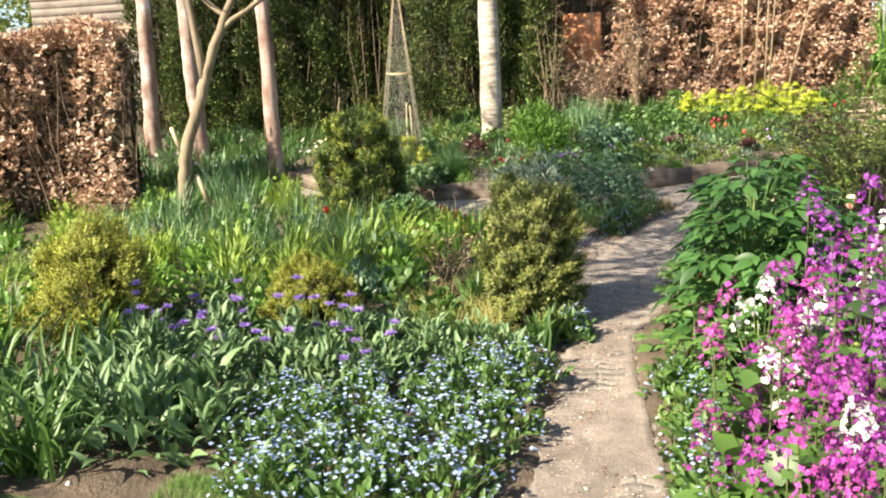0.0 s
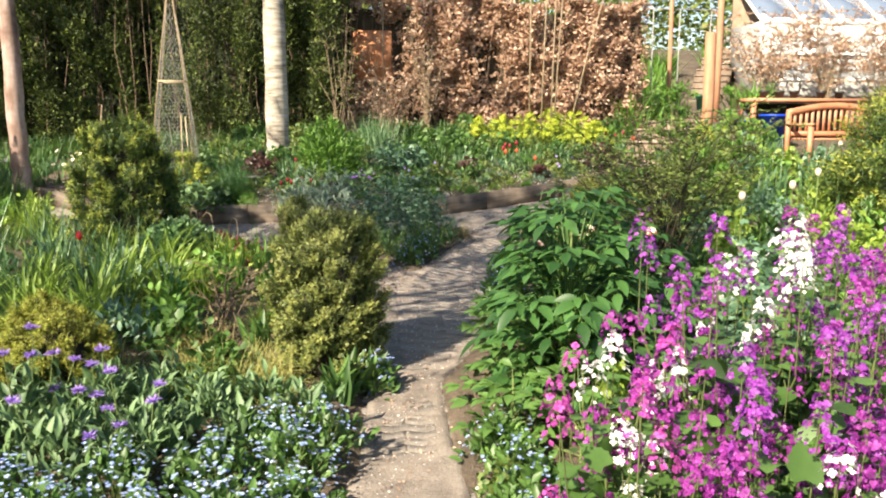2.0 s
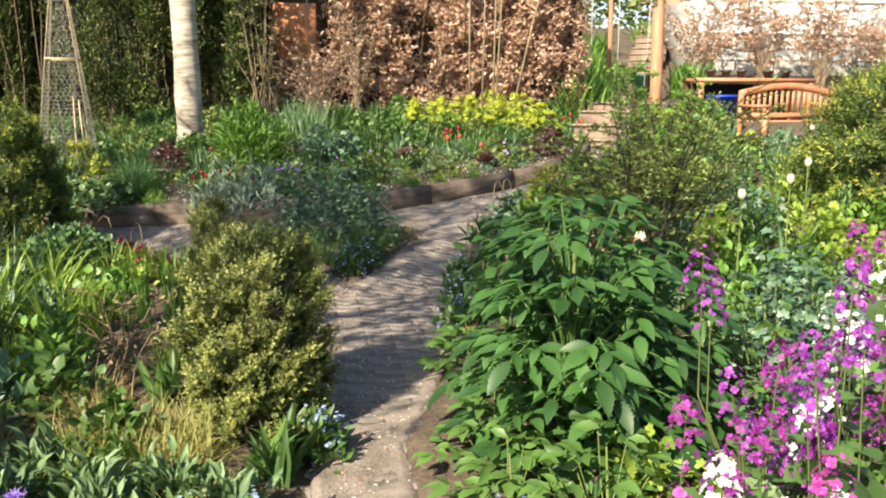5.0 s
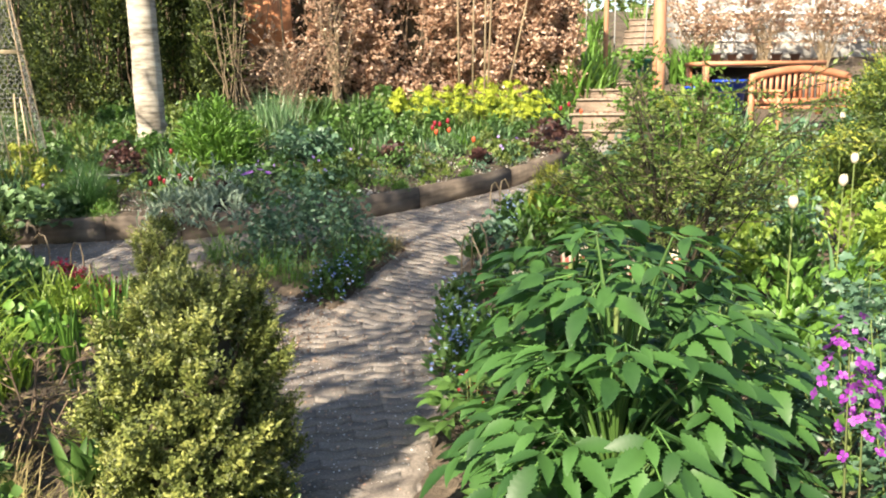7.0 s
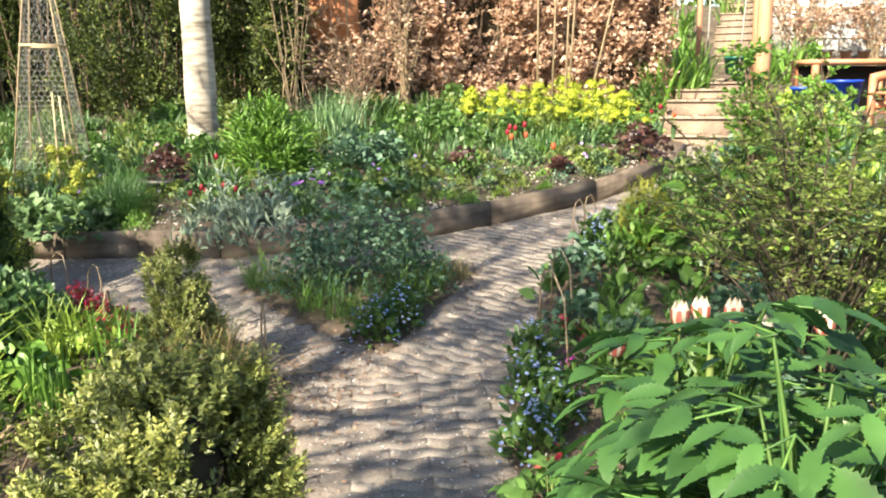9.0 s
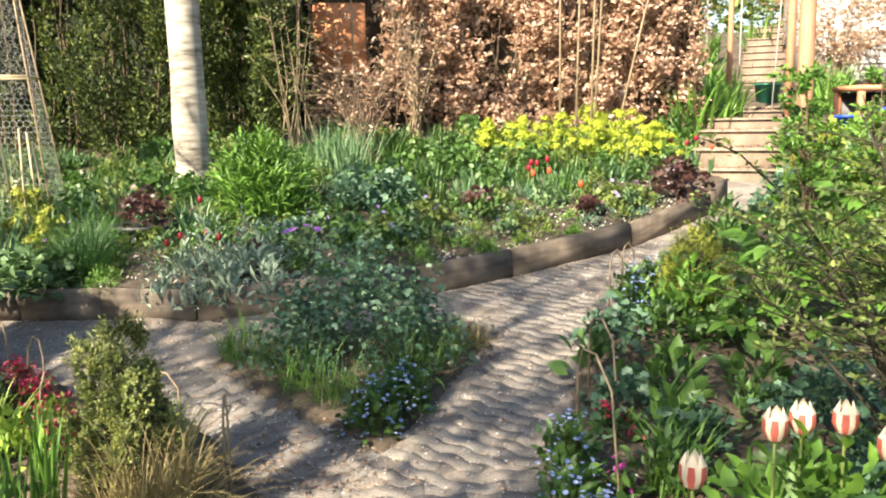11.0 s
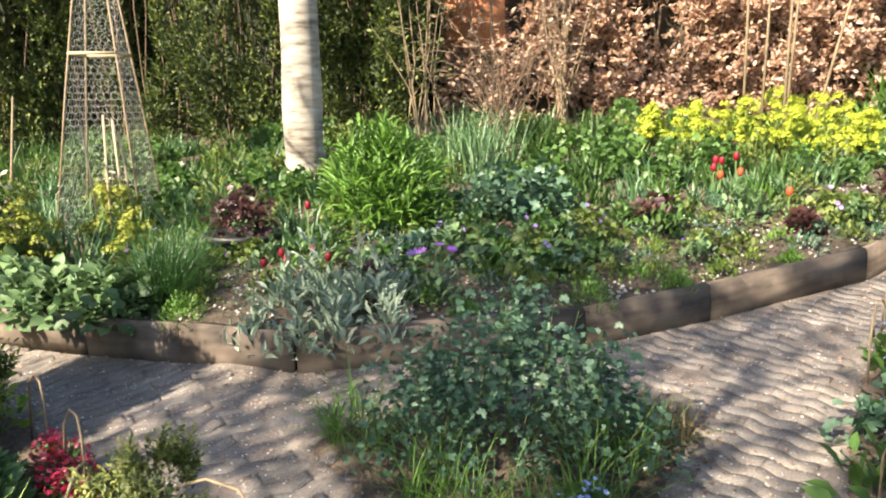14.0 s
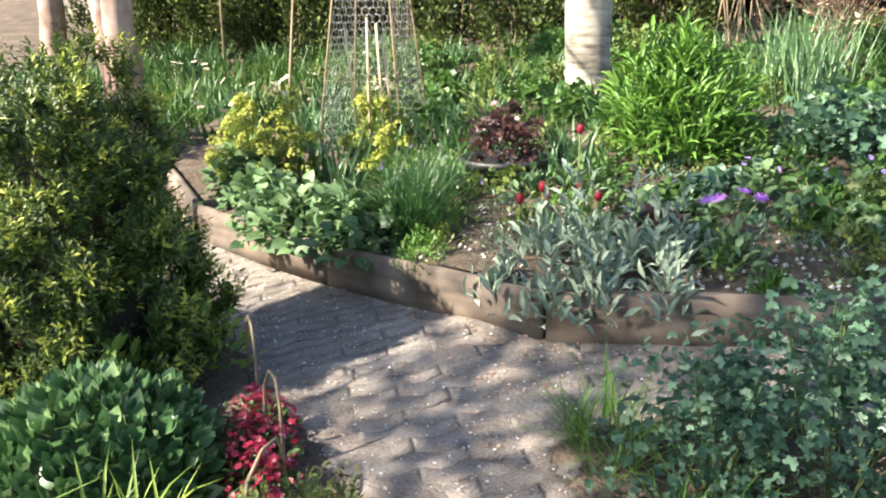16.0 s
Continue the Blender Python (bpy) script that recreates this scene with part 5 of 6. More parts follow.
def toothed_shape(w=0.2, teeth=6, fold=0.35, bend=0.34):
    """A pointed leaflet with a saw edge, keeled and arching."""
    V, F = [], []
    n = teeth * 2
    for i in range(n + 1):
        f = i / n
        half = w * math.sin(math.pi * f ** 0.85) ** 0.9 * (1.12 if i % 2 else 0.86) + 0.004
        z = -bend * f * f
        V += [(-half, f - (0.03 if i % 2 else 0), z + fold * half), (0, f, z), (half, f - (0.03 if i % 2 else 0), z + fold * half)]
    for i in range(n):
        a = 3 * i
        F += [(a, a + 1, a + 4), (a, a + 4, a + 3), (a + 1, a + 2, a + 5), (a + 1, a + 5, a + 4)]
    return np.array(V), np.array(F)


BIGLEAF = toothed_shape(0.2, 9, 0.3, 0.24)


def angelica(x, y, r, h, fronds, size, label):
    """Large thrice-divided leaves held out like umbrellas on stout pale stalks."""
    ob = plant("angelica_plant", label, x, y, [], "angelicas by the path", category="leafy plant", reach=r * 0.6)
    part("main_stem", tube([(0, 0, -0.03), (0.012, 0.0, h * 0.4), (0.0, 0.012, h * 0.8)], [0.021, 0.017, 0.008], 9, False), STEM, ob)
    for k in range(fronds):
        f = (k + 0.5) / fronds
        a = k * 2.39996 + rng.uniform(-0.25, 0.25)
        hh = h * (0.16 + 0.80 * f) * rng.uniform(0.9, 1.05)
        rr = r * (1 - 0.85 * f ** 1.5) ** 0.6 * rng.uniform(0.7, 1.1) + 0.04
        out = np.array([math.cos(a), math.sin(a), 0.0])
        up = np.array([0, 0, 1.0])
        p0, p2 = up * hh * 0.5 + out * 0.012, out * rr * 0.6 + up * hh
        st = part("leaf_stalk", tube([p0, (p0 + p2) / 2 + up * 0.05 - out * 0.02, p2], [0.007, 0.0055, 0.003], 6, False), G_MID, ob)
        tilt = rng.uniform(-0.2, 0.25) - 0.2 * (1 - f)
        d = unit(out + up * tilt)
        side = np.array([-out[1], out[0], 0]) + rng.normal(0, 0.12, 3)
        nrm = unit(np.cross(d, side)) * (1 if np.cross(d, side)[2] > 0 else -1)
        P, W, U, S = [], [], [], []
        L = size * rng.uniform(0.8, 1.15) * (1.05 - 0.25 * f)
        for ang, far in ((-1.05, 0.8), (0.0, 1.25), (1.05, 0.8)):
            w = d * math.cos(ang) + side * math.sin(ang)
            tipp = p2 + w * L * far * 0.75 - up * 0.02
            P.append(tipp); W.append(w - up * rng.uniform(-0.1, 0.35)); U.append(nrm + rng.normal(0, 0.2, 3)); S.append(L * 1.15)
            for sg in (-1, 1):
                q = ang + sg * rng.uniform(0.7, 1.0)
                ww = d * math.cos(q) + side * math.sin(q)
                P.append(p2 + w * L * far * 0.6); W.append(ww - up * rng.uniform(-0.15, 0.35)); U.append(nrm + rng.normal(0, 0.25, 3)); S.append(L * rng.uniform(0.75, 1.0))
        for g, sg in ((0.45, -1), (0.6, 1), (0.75, -1), (0.8, 1)):
            P.append(p0 + (p2 - p0) * g + up * 0.2 * g * (1 - g)); W.append(out * 0.5 + side * sg + up * rng.uniform(-0.1, 0.4)); U.append(up + rng.normal(0, 0.25, 3)); S.append(L * rng.uniform(0.6, 0.9))
        P = [np.asarray(q) for q in P]
        ribs = [tube([P[9], P[10], (P[11] + P[12]) / 2, p2], [0.004, 0.0035, 0.003, 0.0025], 4, False)]
        ribs += [tube([p2 - d * 0.01, q, q + (q - p2) * 0.02], [0.003, 0.0022, 0.0015], 4, False) for q in (P[0], P[3], P[6])]
        part("leaf", cat([spread(BIGLEAF, np.array(P), np.array(W), np.array(U), np.array(S))] + ribs), G_ANGEL, st)


angelica(1.82, 2.72, 0.54, 1.16, 62, 0.125, "large angelica with broad glossy toothed green leaves")
angelica(2.2, 2.9, 0.42, 0.98, 30, 0.13, "large leafy angelica behind the path edge")
angelica(1.86, 3.22, 0.42, 1.08, 40, 0.145, "leafy angelica leaning over the path edge")
for x, y, r, h in ((2.66, 2.35, 0.3, 0.72), (2.85, 2.75, 0.32, 0.75), (2.45, 2.05, 0.26, 0.6), (2.95, 3.2, 0.3, 0.7)):
    P, O = dome(16, r * 0.9, h * 1.05, 0.9)
    plant("columbine_clump", "tall loose mound of blue-green lobed columbine leaves", x, y, [("foliage", herb(620, r, h, 0.05, LOBED, 0.8, 0.1), G_BLUE), ("stalk_work", stems(P, 0.003), STEM)], "columbine mounds", category="leafy plant", reach=r)
for x, y, r, h in ((1.48, 2.35, 0.26, 0.38), (1.52, 2.75, 0.26, 0.4), (1.75, 2.15, 0.35, 0.5), (2.1, 3.1, 0.4, 0.5), (2.5, 3.3, 0.4, 0.55), (2.45, 3.8, 0.38, 0.5), (2.9, 4.0, 0.4, 0.5), (2.8, 3.0, 0.45, 0.7), (3.3, 3.4, 0.45, 0.7), (3.1, 2.6, 0.4, 0.7), (1.62, 3.75, 0.2, 0.3)):
    compound(x, y, r, h, 20, 0.085, G_MID, "peony_foliage", "mound of divided fresh green peony leaves", LEAF, group="peony mounds in the bed", stem_r=0.008)


compound(3.15, 6.2, 0.40, 0.72, 26, 0.13, G_FRESH, "peony_foliage", "tall mound of pale green divided peony leaves", BIGLEAF, group="peony mounds in the bed", stem_r=0.009)
compound(3.65, 6.5, 0.42, 0.8, 26, 0.13, G_FRESH, "peony_foliage", "tall mound of pale green divided peony leaves", BIGLEAF, group="peony mounds in the bed", stem_r=0.009)


def tulip(x, y, h, cup, mat, flame=None, label="", where="soil", lean=(0, 0)):
    ob = thing("tulip", label, "tulip", "tulips in the beds", (x, y, ground_at(x, y, where) - 0.01))
    tip = np.array([lean[0], lean[1], h])
    part("stem", tube([(0, 0, 0), tip * np.array([0.3, 0.3, 0.5]), tip], 0.0045, 6, False), STEM, ob)
    part("foliage", blades(4, 0.015, h * 0.75, 0.05, 0.5, 0.35), G_STRAP, ob)
    prof = [(0.05, 0), (0.62, 0.12), (0.95, 0.4), (0.9, 0.72), (0.55, 1.0)]
    for k in range(6):
        a0 = k * math.pi / 3
        s = 1.0 if k % 2 else 0.9
        V, F = [], []
        for i, (rr, zz) in enumerate(prof):
            wide = (0.3, 0.62, 0.66, 0.55, 0.12)[i]
            for j in (-1, -0.5, 0, 0.5, 1):
                V.append((cup * 0.5 * s * rr * math.cos(a0 + j * wide), cup * 0.5 * s * rr * math.sin(a0 + j * wide), cup * 1.35 * (zz + (0.06 if abs(j) < 0.3 and i == 4 else 0))))
        for i in range(4):
            for j in range(4):
                p = i * 5 + j
                F += [(p, p + 1, p + 6), (p, p + 6, p + 5)]
        V = np.array(V) + tip
        part("petal", (V, np.array(F)), mat, ob, smooth=True)
        if flame:
            mid = np.array(F).reshape(4, 4, 2, 3)[:3, 1:3].reshape(-1, 3)
            part("flame", (V + unit(np.stack([V[:, 0] - tip[0], V[:, 1] - tip[1], 0 * V[:, 0]], -1)) * 0.0012, mid), flame, ob, "red flame streak", True)


for x, y, h in ((1.98, 4.3, 0.46), (2.28, 4.45, 0.5), (2.37, 4.47, 0.52), (2.52, 4.5, 0.5), (2.6, 4.4, 0.47), (2.72, 4.2, 0.58)):
    tulip(x, y, h * 0.9, 0.078, CREAM, FLAME, "cream tulip with red flames, open cup")
for x, y, z, m in ((2.59, 9.08, 0.955, ORANGE), (2.73, 8.55, 0.90, ORANGE), (2.44, 9.0, 0.96, ORANGE), (2.62, 9.3, 1.06, DARKRED), (2.47, 9.25, 1.04, DARKRED), (2.42, 9.1, 1.0, DARKRED), (2.55, 9.4, 1.02, DARKRED), (4.1, 9.95, 1.16, DARKRED), (4.25, 10.1, 1.2, DARKRED), (4.35, 9.95, 1.12, ORANGE), (4.0, 10.1, 1.18, DARKRED)):
    tulip(x, y, max(0.16, z - float(bed(x, y))), 0.044, m, None, "orange-red tulip in the raised bed" if m is ORANGE else "dark red tulip in the raised bed", "bed")
for x, y in ((-0.05, 7.95), (-0.1, 7.55), (0.05, 7.6), (0.15, 7.5), (-0.15, 7.4), (-0.05, 7.45)):
    tulip(x, y, 0.13 if y < 7.9 else 0.26, 0.036, DARKRED, None, "small deep red tulip in the raised bed", "bed")
tulip(-1.35, 5.0, 0.4, 0.05, RED, None, "single red tulip among daffodil leaves")

for x, y, z in ((5.6, 6.95, 1.16), (4.43, 5.22, 0.96), (3.35, 4.22, 0.85), (3.9, 4.6, 0.9)):
    tulip(x, y, z - ground_at(x, y) - 0.05, 0.05, CREAM, None, "tall white tulip standing above the foliage")
# eastern bed
for x, y in ((2.15, 4.9), (2.35, 5.2), (2.2, 5.6), (2.5, 5.9), (2.75, 5.5), (3.0, 5.0), (2.6, 4.85), (3.2, 4.6), (2.9, 6.2), (3.1, 6.5), (3.5, 7.2), (3.1, 7.3), (3.4, 5.4), (3.8, 4.8), (4.2, 5.4), (4.0, 6.9), (4.6, 6.2), (3.7, 7.8), (4.2, 8.6), (4.6, 9.0), (4.9, 9.4), (2.35, 6.3), (2.6, 6.35)):
    T, m = ((LOBED, G_MID), (LEAF, G_MID), (LOBED, G_BLUE))[int(rng.integers(3))]
    r = rng.uniform(0.16, 0.26)
    plant("bedding_plant", "low green leafy perennial filling the bed", x, y, [("foliage", herb(170, r, r * 0.95, 0.06, T, 0.6, 0.2), m)], "leafy perennials by the path", category="leafy plant")
for x, y in ((2.3, 5.35), (2.45, 5.7), (2.15, 5.95), (2.9, 5.8)):
    plant("broad_hosta", "upright clump of broad green leaves in bare soil", x, y, [("foliage", herb(34, 0.13, 0.2, 0.12, LEAF, 0.4, 0.7), G_MID)], "broad-leaved clumps", category="leaf clump")
for x, y in ((5.2, 7.6), (5.6, 7.2), (6.0, 8.2), (5.4, 8.4), (6.4, 8.9), (5.9, 9.2), (4.9, 7.1), (6.8, 9.4), (6.2, 9.6)):
    strap_clump("iris_clump", "pale green strap leaves before the bench", x, y, 34, 0.16, 0.5, 0.03, G_STRAP, 0.45, 0.3, group="strap-leaved clumps before the bench")
for x, y in ((5.0, 7.5), (5.3, 6.9), (4.6, 7.4), (4.8, 5.8)):
    plant("lime_spurge", "lime-yellow leafy mound in the bed", x, y, [("foliage", herb(200, 0.24, 0.35, 0.07, LEAF, 0.5, 0.4), G_LIME)], category="leafy plant")
for x, y, m, h in ((2.0, 5.0, PINK, 0.14), (2.08, 5.48, CRIMSON, 0.15), (2.16, 5.42, CRIMSON, 0.14), (1.72, 4.15, RED, 0.16), (1.66, 3.95, RED, 0.12)):
    P, O = dome(22, 0.07, h, 0.8)
    plant("primula_plant", "small plant with bright red flowers at the path edge", x, y, [("foliage", herb(40, 0.08, 0.09, 0.06, LEAF), G_MID), ("bloom_mass", spread(FLOWER5, P, ways(22, -1, 1), O + np.array([0, 0, 0.6]), 0.012), m)], category="flower")

# island bed: columbine mound, grass and dead stems
for x, y, r, h, n in ((1.05, 6.33, 0.42, 0.52, 1900), (0.76, 6.28, 0.28, 0.38, 850), (1.32, 6.22, 0.28, 0.4, 850)):
    P, O = dome(24, r * 0.9, h * 1.1, 0.9)
    plant("columbine_clump", "blue-green columbine foliage mound on the island bed", x, y, [("foliage", herb(n, r, h, 0.036, LOBED, 0.7, 0.1), G_BLUE), ("stalk_work", stems(P, 0.003), STEM)], category="leafy plant")
for x, y, n in ((0.95, 5.85, 70), (1.15, 5.75, 70), (0.5, 6.3, 60), (1.3, 5.95, 60), (0.75, 6.0, 60), (1.45, 6.2, 60), (0.42, 6.4, 70)):
    strap_clump("grass_tuft", "thin tuft of grass at the edge of the island bed", x, y, n, 0.10, 0.33, 0.0055, G_FRESH, 1.0, 0.8, group="grass tufts on the island bed")
strap_clump("dead_grass_mat", "flat mat of brown dead stems on the island bed", 1.58, 6.45, 320, 0.13, 0.16, 0.005, G_DRY, 1.5, 0.5)

# west of the fork
sed = thing("sedum_clump", "dome of fleshy grey-green sedum rosettes beside the path", "sedum", loc=(-0.80, 5.72, ground_at(-0.80, 5.72)))
TAKEN.append((-0.80, 5.72, 0.5))
SPOON = leaf_shape(0.23, 0.10, -0.12, 0.6)
for i in range(200):
    f = (i + 0.5) / 200
    th, a = math.acos(1 - f * 0.98), i * 2.39996
    O = np.array([[math.sin(th) * math.cos(a), math.sin(th) * math.sin(a), math.cos(th)]])
    P = O * np.array([0.31, 0.31, 0.30]) * rng.uniform(0.92, 1.04)
    k = 12
    ring = ways(k, -0.6, 0.8)
    part("rosette", spread(SPOON, np.repeat(P, k, 0), unit(ring * 0.62 + O * 0.85 + np.array([0, 0, 0.35])), O * 0.9 - ring * 0.8, 0.085 * rng.uniform(0.6, 1.15, k)), G_SEDUM, sed)
part("leafy_heart", turned(lathe([(0.01, 0), (0.26, 0.02), (0.27, 0.12), (0.18, 0.23), (0.01, 0.27)], 16), pose(0, 0, 0)), G_DEEP, sed)
for x, y in ((-0.53, 6.1), (-0.44, 5.97), (-0.36, 5.86), (-0.2, 5.66), (-0.08, 5.5)):
    P, O = dome(200, 0.125, 0.155, 0.7)
    plant("phlox_mound", "low mound of crimson-pink flowers beside the path", x, y, [("foliage", herb(120, 0.12, 0.13, 0.035, LEAF), G_MID), ("bloom_mass", spread(FLOWER5, P, ways(200, -1, 1), O + np.array([0, 0, 0.7]), 0.010 * rng.uniform(0.7, 1.3, 200)), CRIMSON)], "crimson flower mounds", category="flower")
for x, y in ((-0.15, 5.6), (0.0, 5.55), (0.12, 5.45)):
    plant("variegated_plant", "low yellow-green small-leaved plant by the paving", x, y, [("foliage", herb(160, 0.12, 0.15, 0.03, LEAF), G_LIME)], category="leafy plant")
for x, y, r in ((-0.62, 4.6, 0.25), (-0.45, 4.05, 0.24), (0.02, 3.15, 0.2), (-1.0, 5.05, 0.28), (-0.4, 5.0, 0.22), (-0.65, 3.5, 0.28), (-1.1, 3.3, 0.25), (-1.6, 3.3, 0.3), (-0.3, 3.55, 0.2), (-1.7, 5.3, 0.3), (-2.2, 5.2, 0.3), (-3.1, 2.3, 0.3), (-2.9, 1.8, 0.3)):
    plant("leafy_perennial", "low mid-green leafy perennial between the shrubs", x, y, [("foliage", herb(190, r, r * 1.1, 0.075, LEAF if rng.random() < 0.5 else WIDE, 0.5, 0.35), (G_MID, G_FRESH, G_BLUE)[int(rng.integers(3))])], "leafy perennials in the bed", category="leafy plant")


def hoop(x, y, dx, dy, h, label="bent hazel hoop edging the path"):
    pts = [(0, 0, -0.05), (dx * 0.02, dy * 0.02, h * 0.7), (dx * 0.15, dy * 0.15, h * 0.95), (dx * 0.45, dy * 0.45, h), (dx * 0.8, dy * 0.8, h * 0.8), (dx, dy, -0.03)]
    ob = part("hazel_hoop", tube(pts, 0.0048, 6), HAZEL)
    ob.location = (x, y, ground_at(x, y))
    tagged(ob, label, "hoop", "hazel hoops edging the path")


for x, y, dx, dy, h in ((-0.36, 5.98, -0.1, 0.05, 0.30), (-0.62, 6.22, -0.16, 0.16, 0.28), (0.32, 5.62, -0.35, 0.12, 0.24), (0.62, 5.05, -0.02, 0.0, 0.38), (1.93, 5.38, 0.03, -0.5, 0.42), (2.1, 5.85, 0.05, -0.3, 0.35), (2.45, 6.75, 0.12, 0.1, 0.33), (2.58, 6.95, 0.12, 0.1, 0.33), (-0.3, 5.9, 0.04, -0.25, 0.2)):
    hoop(x, y, dx, dy, h)

for i, y in enumerate(np.arange(-0.2, 2.3, 0.21)):
    plant("verge_plant", "low leafy growth spilling over the path edge", 1.37 + 0.04 * (i % 3), float(y), [("foliage", herb(110, 0.13, 0.13 + 0.04 * (i % 2), 0.055, (LEAF, LOBED, LANCE)[i % 3], 0.6, 0.2), (G_MID, G_FRESH, G_OLIVE)[(i * 2) % 3])], "low plants along the path edge", category="leafy plant")

# ---- raised bed ----
for _ in range(24):
    x, y = rng.uniform(0.9, 3.2), rng.uniform(8.9, 10.2)
    strap_clump("bluebell_clump", "bright green strap leaves before the hedge", x, y, 30, 0.12, rng.uniform(0.17, 0.27), 0.024, (G_FRESH, G_MID, G_STRAP)[int(rng.integers(3))], 0.6, 0.4, "bed", "strap-leaved clumps in the raised bed")
for x, y in ((-1.9, 8.6), (-1.2, 8.3), (-0.95, 8.45), (-1.35, 8.05), (-0.8, 8.7), (-2.1, 8.9), (-1.65, 8.15)):
    strap_clump("bluebell_clump", "pale green arching bulb leaves round the obelisk", x, y, 30, 0.10, 0.36, 0.024, G_STRAP, 0.7, 0.6, "bed", "strap-leaved clumps in the raised bed")
for x, y in ((-0.75, 8.0), (-0.18, 8.05), (-0.65, 8.35), (-0.25, 8.35), (-0.9, 7.8), (-0.05, 8.2)):
    strap_clump("bulb_clump", "pale green arching bulb leaves beside the black bowl", x, y, 22, 0.08, 0.27, 0.022, G_STRAP, 0.8, 0.6, "bed", "bulb leaves beside the bowl")
plant("lily_mass", "dense mound of fresh green narrow leaves by the trunk", 0.28, 8.55, [("foliage", herb(1900, 0.41, 0.52, 0.115, SLIM, 0.5, 0.1), G_FRESH), ("blade_mass", blades(140, 0.32, 0.48, 0.016, 0.8, 0.9), G_FRESH)], where="bed", category="leafy plant")
strap_clump("grey_grass", "tall grey-green grass with dry seed stems", 0.85, 9.6, 260, 0.28, 0.6, 0.011, G_STRAP, 0.45, 0.5, "bed")
airy_shrub("bare_shrub", "tangle of bare pale-brown twigs before the hedge", 1.0, 10.3, 0.5, 1.15, 34, 2, 0.05, BEECH, "bed", TWIG)
airy_shrub("bare_shrub", "tangle of bare pale twigs before the hedge", 0.3, 11.1, 0.5, 1.9, 12, 4, 0.05, G_OLIVE, "bed", HAZEL)
airy_shrub("bare_shrub", "tangle of bare brown twigs against the hedge", 1.6, 11.4, 0.5, 1.6, 18, 3, 0.05, BEECH, "bed", HAZEL)
for x, y, r in ((0.95, 8.45, 0.3), (1.25, 8.7, 0.25)):
    plant("cranesbill_mound", "blue-green mound of lobed leaves", x, y, [("foliage", herb(330, r, r * 1.1, 0.07, LOBED, 0.6, 0.15), G_BLUE)], where="bed", category="leafy plant")


def spurge(x, y, r, h, n, label="euphorbia topped with lime-yellow flower heads", where="bed", mat=None):
    P, O = dome(n, r, h, 0.88)
    P[:, 2] = np.maximum(P[:, 2], h * 0.35)
    ob = plant("euphorbia", label, x, y, [("stem_work", stems(P, 0.004), STEM), ("foliage", herb(n * 7, r * 0.95, h * 0.9, 0.055, LANCE, 0.3, 0.3), G_LIME)], "lime-yellow euphorbias", where, category="euphorbia", reach=r)
    k = 64
    for p in P:
        off = ways(k, -0.2, 1.0)
        part("flower_head", spread(FLOWER4, p + off * 0.05 * rng.uniform(0.5, 1.1, (k, 1)), np.cross(off, ways(k, -1, 1)), off + np.array([0, 0, 0.8]), 0.0105 * rng.uniform(0.6, 1.2, k)), mat or EUPH, ob)


for x, y, r, h in ((2.62, 10.45, 0.24, 0.6), (2.95, 10.4, 0.25, 0.62), (3.3, 10.2, 0.3, 0.55), (3.6, 10.3, 0.32, 0.65), (3.85, 10.2, 0.25, 0.55), (3.45, 10.7, 0.35, 0.7), (2.3, 10.7, 0.12, 0.45)):
    spurge(x, y, r, h * 0.66, 44)
for x, y, r, h in ((-1.9, 7.95, 0.2, 0.36), (-1.7, 8.0, 0.18, 0.4), (-1.35, 8.4, 0.16, 0.42), (-2.3, 8.4, 0.14, 0.35), (-1.15, 8.15, 0.12, 0.25)):
    spurge(x, y, r, h, 22, "euphorbia with dull yellow-green flower heads", mat=G_GOLD)
for x, y, r in ((3.5, 8.78, 0.25), (3.72, 9.0, 0.22), (1.9, 8.35, 0.15), (0.42, 7.45, 0.08), (2.75, 8.35, 0.10)):
    plant("heuchera", "dark plum ruffled heuchera leaves", x, y, [("foliage", herb(150, r, r * 1.2, 0.075, LOBED, 0.6, 0.2), PLUM)], "plum heucheras", "bed", category="heuchera")
plant("heuchera", "plum ruffled leaves filling the black bowl", -0.47, 8.1, [("foliage", herb(240, 0.2, 0.24, 0.06, LOBED, 0.5, 0.2), PLUM)], where="bed", sink=-0.08, category="heuchera")
for x, y, h in ((-0.05, 6.93, 0.2), (0.3, 6.91, 0.2), (0.14, 6.88, 0.2), (0.52, 6.96, 0.2), (0.02, 7.15, 0.3), (0.2, 7.12, 0.34), (0.36, 7.2, 0.36), (0.1, 7.3, 0.3), (0.45, 7.15, 0.26), (0.28, 7.05, 0.22), (0.5, 7.3, 0.28)):
    plant("lambs_ear", "silver felted lance leaves spilling over the board", x, y, [("foliage", cat([herb(54, 0.14, 0.12, 0.085, LANCE, 0.4, 0.5), turned(herb(34, 0.04, h, 0.07, LANCE, 0.2, 0.9), pose(0, 0, 0.02))]), G_SILVER)], "silver-leaved clumps", "bed", 0.09 if y < 7 else 0.01, category="lamb's ear")
for x, y in ((-1.0, 7.3), (-1.2, 7.38), (-0.8, 7.24), (-1.4, 7.46), (-1.05, 7.45), (-1.3, 7.55), (-0.9, 7.35), (-1.2, 7.4), (-0.75, 7.3), (-1.5, 7.6), (-1.7, 7.72), (-1.9, 7.85), (-1.75, 7.9), (-2.1, 8.1)):
    plant("grey_catmint", "soft grey-green felted leaves hanging over the board", x, y, [("foliage", herb(150, 0.2, 0.2, 0.075, WIDE, 0.6, 0.05), G_GREY)], "grey-leaved mounds", "bed", category="leafy plant")
